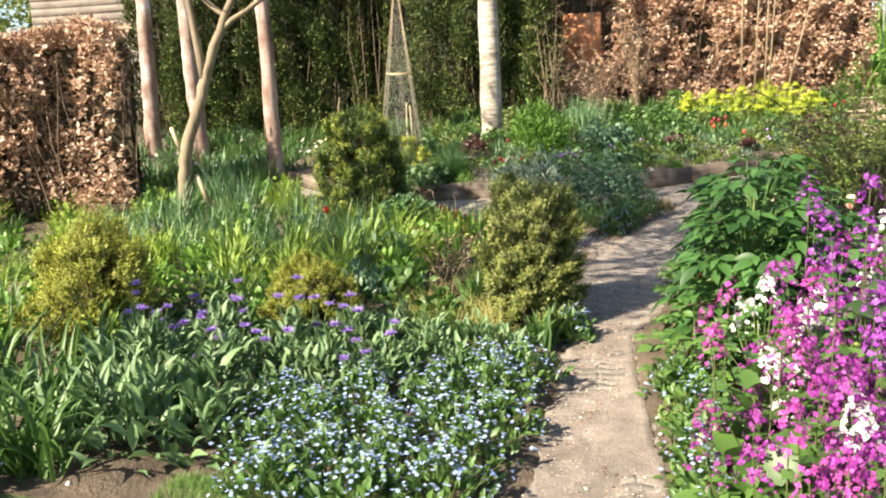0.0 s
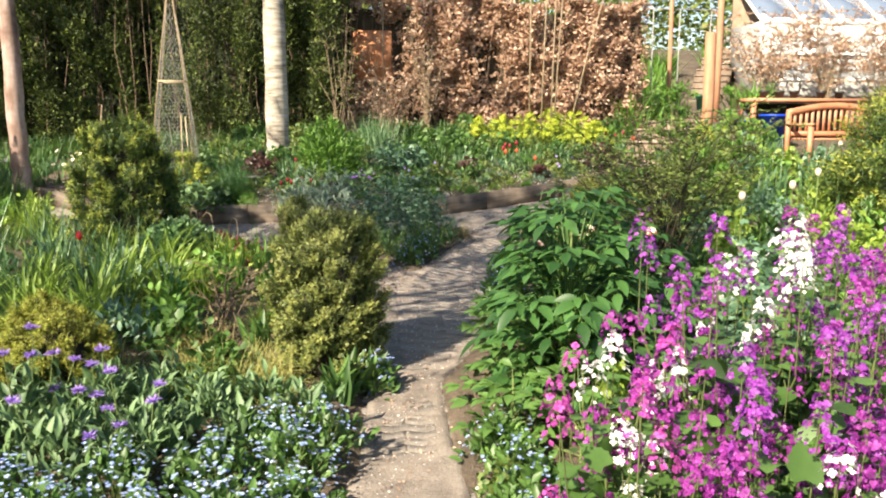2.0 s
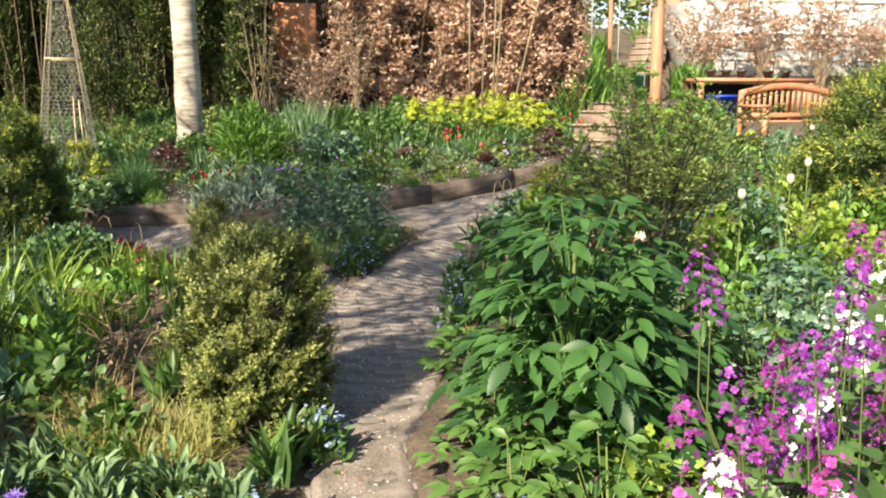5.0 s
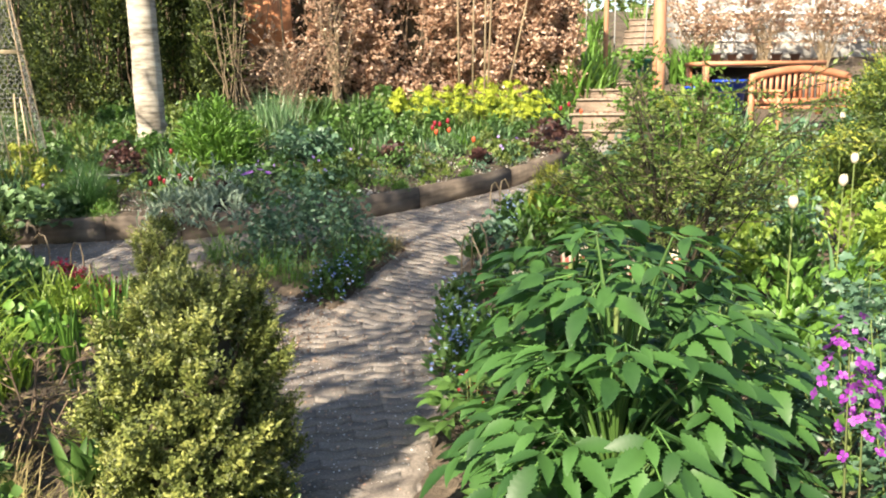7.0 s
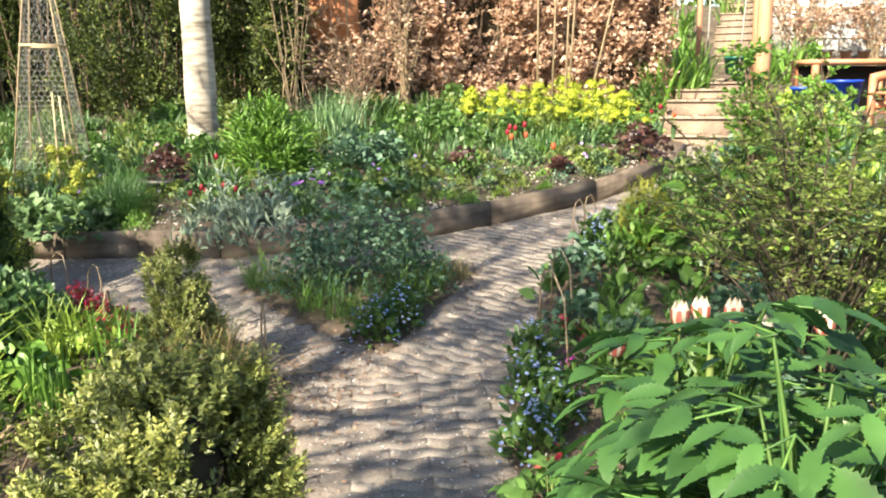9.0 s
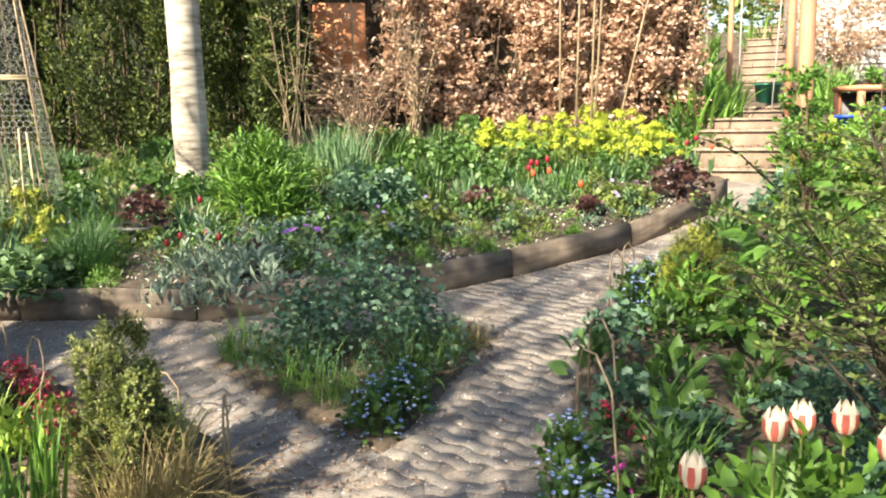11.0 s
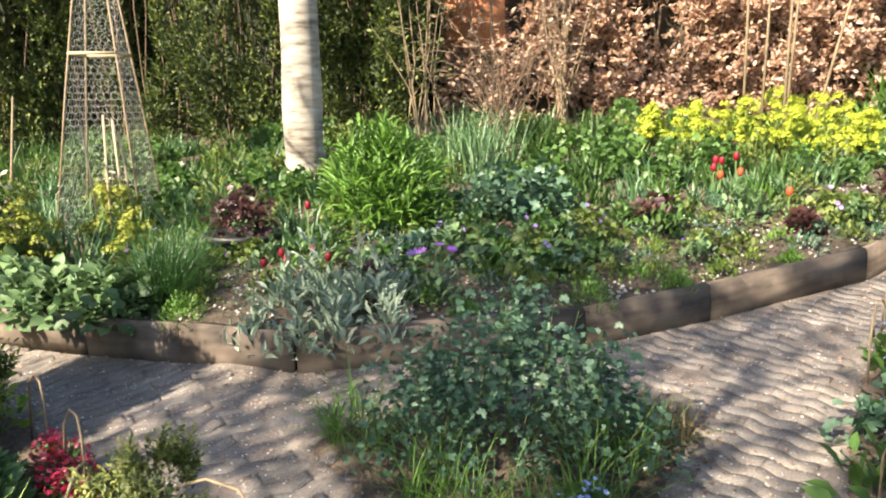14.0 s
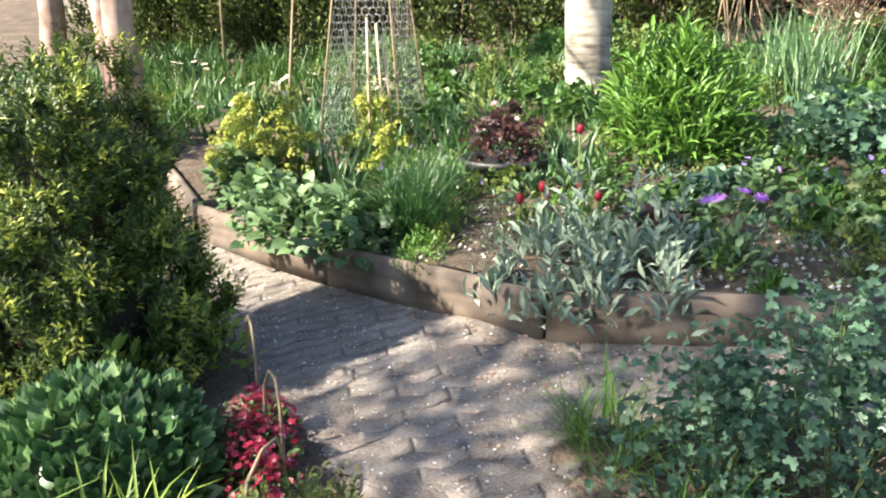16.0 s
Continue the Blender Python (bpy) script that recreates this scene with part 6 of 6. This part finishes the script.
strap_clump("chives_clump", "dense tuft of thin dark green chive leaves", -0.62, 7.33, 420, 0.10, 0.46, 0.006, G_DEEP, 0.9, 0.7, "bed")
strap_clump("chives_clump", "dense tuft of thin dark green chive leaves", -0.7, 7.6, 300, 0.12, 0.42, 0.006, G_DEEP, 0.8, 0.6, "bed")
for _ in range(26):
    x, y = rng.uniform(0.35, 1.5), rng.uniform(7.6, 8.3)
    P, O = dome(3, 0.08, 0.14, 0.9)
    parts = [("foliage", herb(70, 0.14, 0.1, 0.055, WIDE, 0.8, 0.1), (G_MID, G_GREY, G_BLUE)[int(rng.integers(3))])]
    if rng.random() < 0.5:
        parts.append(("bloom_mass", spread(FLOWER5, P, ways(3, -1, 1), O + np.array([0, 0, 0.8]), 0.016), VIOLET))
    plant("violet_plant", "low leafy violet carpeting the raised bed", x, y, parts, "violets in the raised bed", "bed", category="leafy plant")
tips = np.array([(0.0, -0.02, 0.2), (0.1, 0.1, 0.22), (0.16, 0.14, 0.19)])
plant("anemone_plant", "purple anemone with a starry open flower", 0.6, 7.42, [("stalk_work", stems(tips, 0.003), STEM), ("foliage", herb(50, 0.12, 0.1, 0.05, LOBED), G_MID), ("bloom_mass", spread(DAISY, tips, ways(3, -0.2, 0.2), np.array([(0, -0.5, 1.0)] * 3), np.array([0.055, 0.03, 0.03])), leaf_mat("anemone_petal", (0.30, 0.08, 0.55), (0.55, 0.22, 0.78), 0.6, 0.4))], where="bed", category="anemone")
for _ in range(34):
    x = rng.uniform(-0.6, 3.6)
    y = plank_y(x) + rng.uniform(0.08, 0.9)
    r = rng.uniform(0.08, 0.15)
    plant("alpine_plant", "small green mat plant on stony soil", x, y, [("foliage", herb(130, r, r * 0.8, 0.03, LEAF if rng.random() < 0.6 else LANCE), (G_MID, G_FRESH, G_BLUE, G_LIME)[int(rng.integers(4))])], "small mat plants in the raised bed", "bed", category="leafy plant")
for x, r in ((1.42, 0.13), (1.85, 0.09), (-0.45, 0.12), (0.85, 0.08), (2.5, 0.07)):
    plant("thrift_cushion", "tight green cushion plant hanging over the board", x, float(plank_y(x)) + 0.04, [("foliage", herb(520, r, r * 1.1, 0.026, LANCE, 0.3, 0.4), G_FRESH)], where="bed", category="cushion plant")
for _ in range(20):
    x, y = rng.uniform(-3.0, 0.5), rng.uniform(9.3, 11.2)
    plant("fern_clump", "arching green leaf clump beneath the hedge", x, y, [("foliage", blades(26, 0.1, 0.32, 0.026, 0.9, 0.7), G_MID)], "leaf clumps beneath the hedge", "bed", category="leaf clump")

# ---- smaller plants that close the beds ----
def fill(protos, n, box4, accept, where, gap, scale=(0.75, 1.25)):
    """Copies of a few small plants wherever the soil is still open."""
    made = 0
    for _ in range(n * 14):
        x, y = rng.uniform(box4[0], box4[1]), rng.uniform(box4[2], box4[3])
        if made >= n or not accept(x, y) or any((x - a) ** 2 + (y - b) ** 2 < (gap + 0.5 * c) ** 2 for a, b, c in TAKEN):
            continue
        k = protos[int(rng.integers(len(protos)))]
        s = rng.uniform(*scale)
        copy_thing(k, pose(x, y, ground_at(x, y, where) - 0.01, 0, 0, rng.uniform(0, 360)) @ Matrix.Scale(s, 4))
        TAKEN.append((x, y, 0.1))
        made += 1


def proto(name, label, x, y, VF, mat, where, group, bloom=None):
    parts = [("foliage", VF, mat)]
    if bloom:
        k, T, size, bm, r, h = bloom
        P, O = dome(k, r, h, 0.9)
        parts.append(("bloom_mass", spread(T, P, ways(k, -1, 1), O + np.array([0, 0, 0.8]), size), bm))
    return plant(name, label, x, y, parts, group, where, category="leafy plant")


EASTP = [proto("columbine_clump", "mound of lobed blue-green columbine leaves", 2.7, 4.6, herb(260, 0.24, 0.36, 0.06, LOBED, 0.6, 0.15), G_BLUE, "soil", "columbine mounds"),
         proto("leafy_perennial", "fresh green leafy perennial mound", 3.3, 4.1, herb(230, 0.24, 0.38, 0.085, LEAF, 0.5, 0.3), G_FRESH, "soil", "green mounds in the bed"),
         proto("leafy_perennial", "mid-green pointed-leaved perennial mound", 2.35, 4.1, herb(230, 0.22, 0.32, 0.10, LANCE, 0.5, 0.4), G_MID, "soil", "green mounds in the bed"),
         proto("leafy_perennial", "lime-green leafy perennial mound", 3.7, 5.2, herb(230, 0.22, 0.34, 0.075, LOBED, 0.5, 0.3), G_LIME, "soil", "green mounds in the bed"),
         proto("grass_tuft", "tuft of fresh green blades in the bed", 2.2, 5.05, blades(70, 0.09, 0.36, 0.014, 0.7, 0.5), G_FRESH, "soil", "grass tufts in the bed")]
WESTP = [proto("leafy_perennial", "fresh green leafy perennial mound", -2.2, 3.6, herb(200, 0.2, 0.26, 0.08, LEAF, 0.5, 0.4), G_FRESH, "soil", "green mounds in the bed"),
         proto("leafy_perennial", "yellow-green leafy perennial mound", -1.0, 3.7, herb(200, 0.2, 0.24, 0.06, LEAF, 0.5, 0.4), G_LIME, "soil", "green mounds in the bed"),
         proto("grass_tuft", "tuft of bright green blades in the bed", -0.4, 4.5, blades(80, 0.11, 0.4, 0.016, 0.7, 0.6), G_LIME, "soil", "grass tufts in the bed"),
         proto("grass_tuft", "tuft of grey-green bulb leaves in the bed", -2.4, 5.6, blades(60, 0.12, 0.34, 0.015, 0.7, 0.7), G_MID, "soil", "grass tufts in the bed"),
         proto("grass_tuft", "yellowing tuft of fine grass in the bed", 0.2, 4.2, blades(140, 0.12, 0.26, 0.006, 1.1, 0.7), G_LIME, "soil", "grass tufts in the bed")]
BEDP = [proto("alpine_plant", "low green leafy mat in the raised bed", 1.5, 7.8, herb(150, 0.15, 0.14, 0.045, LEAF, 0.7, 0.2), G_MID, "bed", "low mats in the raised bed"),
        proto("alpine_plant", "grey-green low mat in the raised bed", 1.75, 7.75, herb(150, 0.15, 0.12, 0.03, LANCE, 0.7, 0.2), G_BLUE, "bed", "low mats in the raised bed"),
        proto("alpine_plant", "lobed olive-green mat with tiny violet flowers", 1.2, 7.95, herb(130, 0.16, 0.13, 0.05, LOBED, 0.7, 0.2), G_OLIVE, "bed", "low mats in the raised bed", (4, FLOWER5, 0.013, VIOLET, 0.14, 0.17)),
        proto("alpine_plant", "low olive green mat in the raised bed", 2.3, 8.0, herb(140, 0.13, 0.11, 0.04, LEAF, 0.7, 0.2), G_OLIVE, "bed", "low mats in the raised bed"),
        proto("alpine_plant", "soft grey-leaved low mat in the raised bed", 0.7, 7.3, herb(130, 0.14, 0.12, 0.05, LEAF, 0.7, 0.2), G_GREY, "bed", "low mats in the raised bed")]
BACKP = [proto("bluebell_clump", "bright green bulb leaves in the raised bed", 1.6, 9.3, blades(44, 0.13, 0.34, 0.024, 0.7, 0.5), G_MID, "bed", "bulb leaf clumps"),
         proto("bluebell_clump", "pale green arching bulb leaves in the raised bed", -1.6, 8.6, blades(40, 0.12, 0.30, 0.026, 0.8, 0.7), G_STRAP, "bed", "bulb leaf clumps"),
         proto("leafy_perennial", "yellow-green leafy mound beneath the hedge", -0.9, 9.0, herb(200, 0.18, 0.26, 0.07, LEAF, 0.5, 0.3), G_OLIVE, "bed", "mounds in the raised bed"),
         proto("leafy_perennial", "mid-green leafy mound beneath the hedge", 1.9, 9.6, herb(200, 0.2, 0.28, 0.07, LOBED, 0.5, 0.3), G_MID, "bed", "mounds in the raised bed")]


def off_path(x, y, margin):
    return not any(bool(paved(np.array(x + dx), np.array(y + dy))) for dx, dy in ((0, 0), (margin, 0), (-margin, 0), (0, margin), (0, -margin)))


EAST_X, EAST_Y = [p[0] for p in EDGE_R], [p[1] for p in EDGE_R]
fill(EASTP, 150, (1.3, 7.5, 2.0, 10.4), lambda x, y: x > np.interp(y, EAST_Y, EAST_X) + 0.15 and off_path(x, y, 0.12) and not (x > 6.3 and y > 9.2) and not (4.2 < x < 6.5 and y > 9.4), "soil", 0.17, (0.7, 1.2))
fill(WESTP, 190, (-6.5, 0.75, 1.5, 8.2), lambda x, y: off_path(x, y, 0.14) and y < plank_y(x) - 0.5 and (y > 2.25 or x < -1.2) and math.hypot(x + 3.6, y - 0.9) > 0.5, "soil", 0.14, (0.7, 1.2))
fill(BEDP, 120, (-1.0, 4.0, 7.0, 8.9), lambda x, y: plank_y(x) + 0.1 < y < plank_y(x) + 1.35, "bed", 0.09, (0.7, 1.25))
fill(BACKP, 210, (-3.0, 4.1, 8.0, 11.4), lambda x, y: y > plank_y(x) + 0.9 and math.hypot(x + 0.44, y - 9.6) > 0.3 and math.hypot(x + 1.53, y - 8.73) > 0.15, "bed", 0.08, (0.6, 1.0))
fill(EASTP, 30, (3.9, 6.6, 8.8, 11.6), lambda x, y: off_path(x, y, 0.1) and abs((x - 4.75) * 0.89 - (y - 10.25) * 0.45) > 0.55 and not (6.4 < x and 9.4 < y < 10.4), "soil", 0.15, (0.8, 1.3))
fill(WESTP[3:4] + BACKP[1:2], 70, (-7, -3.0, 7.5, 12), lambda x, y: not (x < -5.3 and 8 < y < 9.9), "soil", 0.2, (0.9, 1.5))

# ---- flints, petals and weeds ----
n = 700
SX, SY = rng.uniform(-1.6, 4.2, n * 4), rng.uniform(-1.5, 9.5, n * 4)
ok = ~paved(SX, SY)
SX, SY = SX[ok][:n], SY[ok][:n]
n = len(SX)
sz = np.where((SY > plank_y(SX)) & (SX > -3), bed(SX, SY), soil_height(SX, SY))
PEB = (np.array([(-0.5, 0, 0), (0, -0.4, 0.05), (0.5, 0.05, 0), (0.05, 0.45, 0), (0, 0, 0.35), (0, 0, -0.25)], float), np.array([(0, 1, 4), (1, 2, 4), (2, 3, 4), (3, 0, 4), (1, 0, 5), (2, 1, 5), (3, 2, 5), (0, 3, 5)]))
tagged(part("flint_chips", spread(PEB, np.stack([SX, SY, sz + 0.004], -1), ways(n, -0.1, 0.1), ways(n, 0.6, 1), 0.02 * rng.uniform(0.4, 1.8, n)), PEBBLE), "pale flint chips lying on the soil", "stones", kind="stuff")
n = 1400
BX = rng.uniform(-0.8, 4.0, n)
BY = plank_y(BX) + 0.06 + rng.random(n) ** 1.3 * 1.1
tagged(part("flint_chips", spread(PEB, np.stack([BX, BY, bed(BX, BY) + 0.004], -1), ways(n, -0.1, 0.1), ways(n, 0.6, 1), 0.017 * rng.uniform(0.4, 1.9, n)), PEBBLE), "pale flint chips scattered on the raised bed", "stones", kind="stuff")
n = 4500
SX, SY = rng.uniform(-1.6, 3.4, n * 5), rng.uniform(-1.5, 8.5, n * 5)
ok = paved(SX, SY)
SX, SY = SX[ok][:n], SY[ok][:n]
n = len(SX)
tagged(part("fallen_petals", spread(TINY, np.stack([SX, SY, land(SX, SY) + 0.004], -1), ways(n, -0.05, 0.05), ways(n, 0.8, 1), 0.010 * rng.uniform(0.4, 1.6, n)), WHITEP), "fallen pale petals scattered on the paving", "petals", kind="stuff")
n = min(4000, len(SX))
SX, SY = SX[:n] + rng.normal(0, 0.1, n), SY[:n] + rng.normal(0, 0.1, n)
tagged(part("leaf_litter", spread(TINY, np.stack([SX, SY, land(SX, SY) + 0.006], -1), ways(n, -0.1, 0.2), ways(n, 0.3, 1), 0.013 * rng.uniform(0.3, 1.7, n)), BEECH), "brown leaf fragments scattered on the paving", "leaf litter", kind="stuff")
n = 5000
SX, SY = rng.uniform(-0.75, 0.3, n), rng.uniform(0.75, 1.15, n)
b = blades(n, 0.001, 0.05, 0.003, 0.8, 0.5, 2)
b = (b[0] + np.repeat(np.stack([SX, SY, soil_height(SX, SY)], -1), 9, 0), b[1])
tagged(part("lawn_grass", b, G_FRESH), "short mossy lawn grass at the bed edge", "grass", kind="stuff")
n = 2600
LX, LY = 0.75 + rng.normal(0, 0.22, n), 5.15 + rng.normal(0, 0.28, n)
LX[1300:], LY[1300:] = 1.5 + rng.normal(0, 0.14, 1300), 6.42 + rng.normal(0, 0.16, 1300)
tagged(part("leaf_litter", spread(TINY, np.stack([LX, LY, land(LX, LY) + 0.007], -1), ways(n, -0.1, 0.25), ways(n, 0.3, 1), 0.016 * rng.uniform(0.3, 1.6, n)), G_LITTER), "brown crumbled plant litter at the fork of the path", "leaf litter", kind="stuff")
# far woodland and weeds on the slope
n = 60000
FX, FY = rng.uniform(-30, 45, n), rng.uniform(26, 48, n)
FZ = land(FX, FY) + rng.random(n) ** 0.8 * (5.5 + 1.5 * np.sin(FX * 0.5) + np.sin(FX * 1.3))
tagged(part("far_woodland", spread(TINY, np.stack([FX, FY, FZ], -1), ways(n, -0.5, 0.8), ways(n, 0, 1), rng.uniform(0.14, 0.45, n)), G_OLIVE), "hazy green woodland on the slope beyond", "woodland", kind="stuff")
for x, y in ((6.0, 14.8), (6.4, 15.6), (7.2, 17.0), (8.45, 15.2), (6.9, 17.2), (7.4, 18.4), (5.5, 12.9), (5.9, 13.5), (6.2, 14.2), (8.0, 14.6), (5.1, 12.5), (7.9, 19.0), (9.9, 18.8), (6.6, 16.2), (5.6, 13.4), (7.6, 19.5), (9.4, 19.8), (5.4, 15.4)):
    strap_clump("border_clump", "green leafy clump growing beside the steps", x, y, 60, 0.3, 0.8, 0.05, G_FRESH, 0.8, 0.5, group="leafy clumps beside the steps")

# ---- paving: wavy interlocking blocks ----
PL, PW, WAVE = 0.304, 0.073, 0.0092


def paver_shape():
    """One wavy block, chamfered, its long sides a flat and an S-bend."""
    n = 16
    wave = lambda f: WAVE * math.tanh(1.8 * math.cos(4 * math.pi * f)) / 0.95
    top = [(-PL / 2 + 0.0002 + (PL - 0.0004) * i / n, -PW / 2 + 0.0032 + wave(i / n)) for i in range(n + 1)]
    top += [(PL / 2 - 0.0002 - (PL - 0.0004) * i / n, PW / 2 - 0.0032 + wave(1 - i / n)) for i in range(n + 1)]
    k = len(top)
    V = [(x, y + (0.0018 if i <= n else -0.0018), 0.0) for i, (x, y) in enumerate(top)] + [(x, y, -0.004) for x, y in top] + [(x, y, -0.03) for x, y in top]
    F = []
    for i in range(k):
        j = (i + 1) % k
        for o in (0, k):
            F += [(o + i, o + k + i, o + k + j), (o + i, o + k + j, o + j)]
    for i in range(n):
        a, b, c, d = i, i + 1, k - 2 - i, k - 1 - i
        F += [(a, b, c), (a, c, d)]
    return np.array(V), np.array(F)


PV, PF = paver_shape()
paver_data = mesh("paver", PV, PF)
paver_data.materials.append(PAVER)


def sand_height(X, Y):
    """Sandy dirt in the joints, thick enough on the older stretch to hide most blocks."""
    cover = np.clip((3.3 - Y) / 1.0, 0, 1) * (0.0078 + bumps(X, Y, 0.0025, 5.0)) + bumps(X, Y, 0.0055, 4.3)
    edge = np.where(paved(X - 0.08, Y) & paved(X + 0.08, Y) & paved(X, Y + 0.08) & paved(X, Y - 0.08), 0, 0.006)
    return np.where(paved(X, Y), land(X, Y) - 0.0048 + cover + edge + bumps(X, Y, 0.0012, 17), land(X, Y) - 0.06)


joint = part("paving", grid_mesh(np.arange(-3.0, 5.2, 0.035), np.arange(-2.4, 10.3, 0.035), sand_height), SAND, smooth=True)
tagged(joint, "worn wavy interlocking concrete block paving with sandy joints", "paving", kind="structure")
near, rest = [], []
FIELDS = ((0.0, lambda x, y: y < 5.15 + 0.2 * abs(x - 1.15)), (35.0, lambda x, y: x <= 1.12 and y >= 5.15 + 0.2 * abs(x - 1.15)), (-37.0, lambda x, y: x > 1.12 and y >= 5.15 + 0.2 * abs(x - 1.15)))
for turn, mine in FIELDS:
    c, s = math.cos(radians(turn)), math.sin(radians(turn))
    for i in range(-60, 60):
        for j in range(-130, 130):
            u, v = (i + (j % 2) * 0.5) * PL, j * PW
            x, y = 1.15 + u * c - v * s, 5.0 + u * s + v * c
            if y < -2.3 or x < -2.8 or y > 10.2 or x > 5 or not mine(x, y) or not bool(paved(np.array(x), np.array(y))):
                continue
            sx = float(land(x + 0.05, y) - land(x - 0.05, y)) / 0.1
            sy = float(land(x, y + 0.05) - land(x, y - 0.05)) / 0.1
            up = Vector((-sx, -sy, 1)).normalized()
            m = Matrix.Translation((x, y, float(land(x, y)) - 0.001 + rng.uniform(-0.0016, 0.0012))) @ up.to_track_quat("Z", "Y").to_matrix().to_4x4()
            fwd = m.to_3x3() @ Vector((1, 0, 0))
            m = m @ pose(0, 0, 0, rng.normal(0, 0.4), rng.normal(0, 0.25), turn - math.degrees(math.atan2(fwd.y, fwd.x)) + rng.normal(0, 0.3))
            (near if 3.6 < y < 6.6 and -0.6 < x < 2.2 and len(near) < 300 else rest).append(m)
for m in near:
    ob = new("paver", paver_data)
    ob.parent = joint
    ob.matrix_basis = m
far_pavers = part("paver_field", cat([turned((PV, PF), m) for m in rest]), PAVER, joint)
tagged(far_pavers, "further wavy paving blocks", kind="stuff")
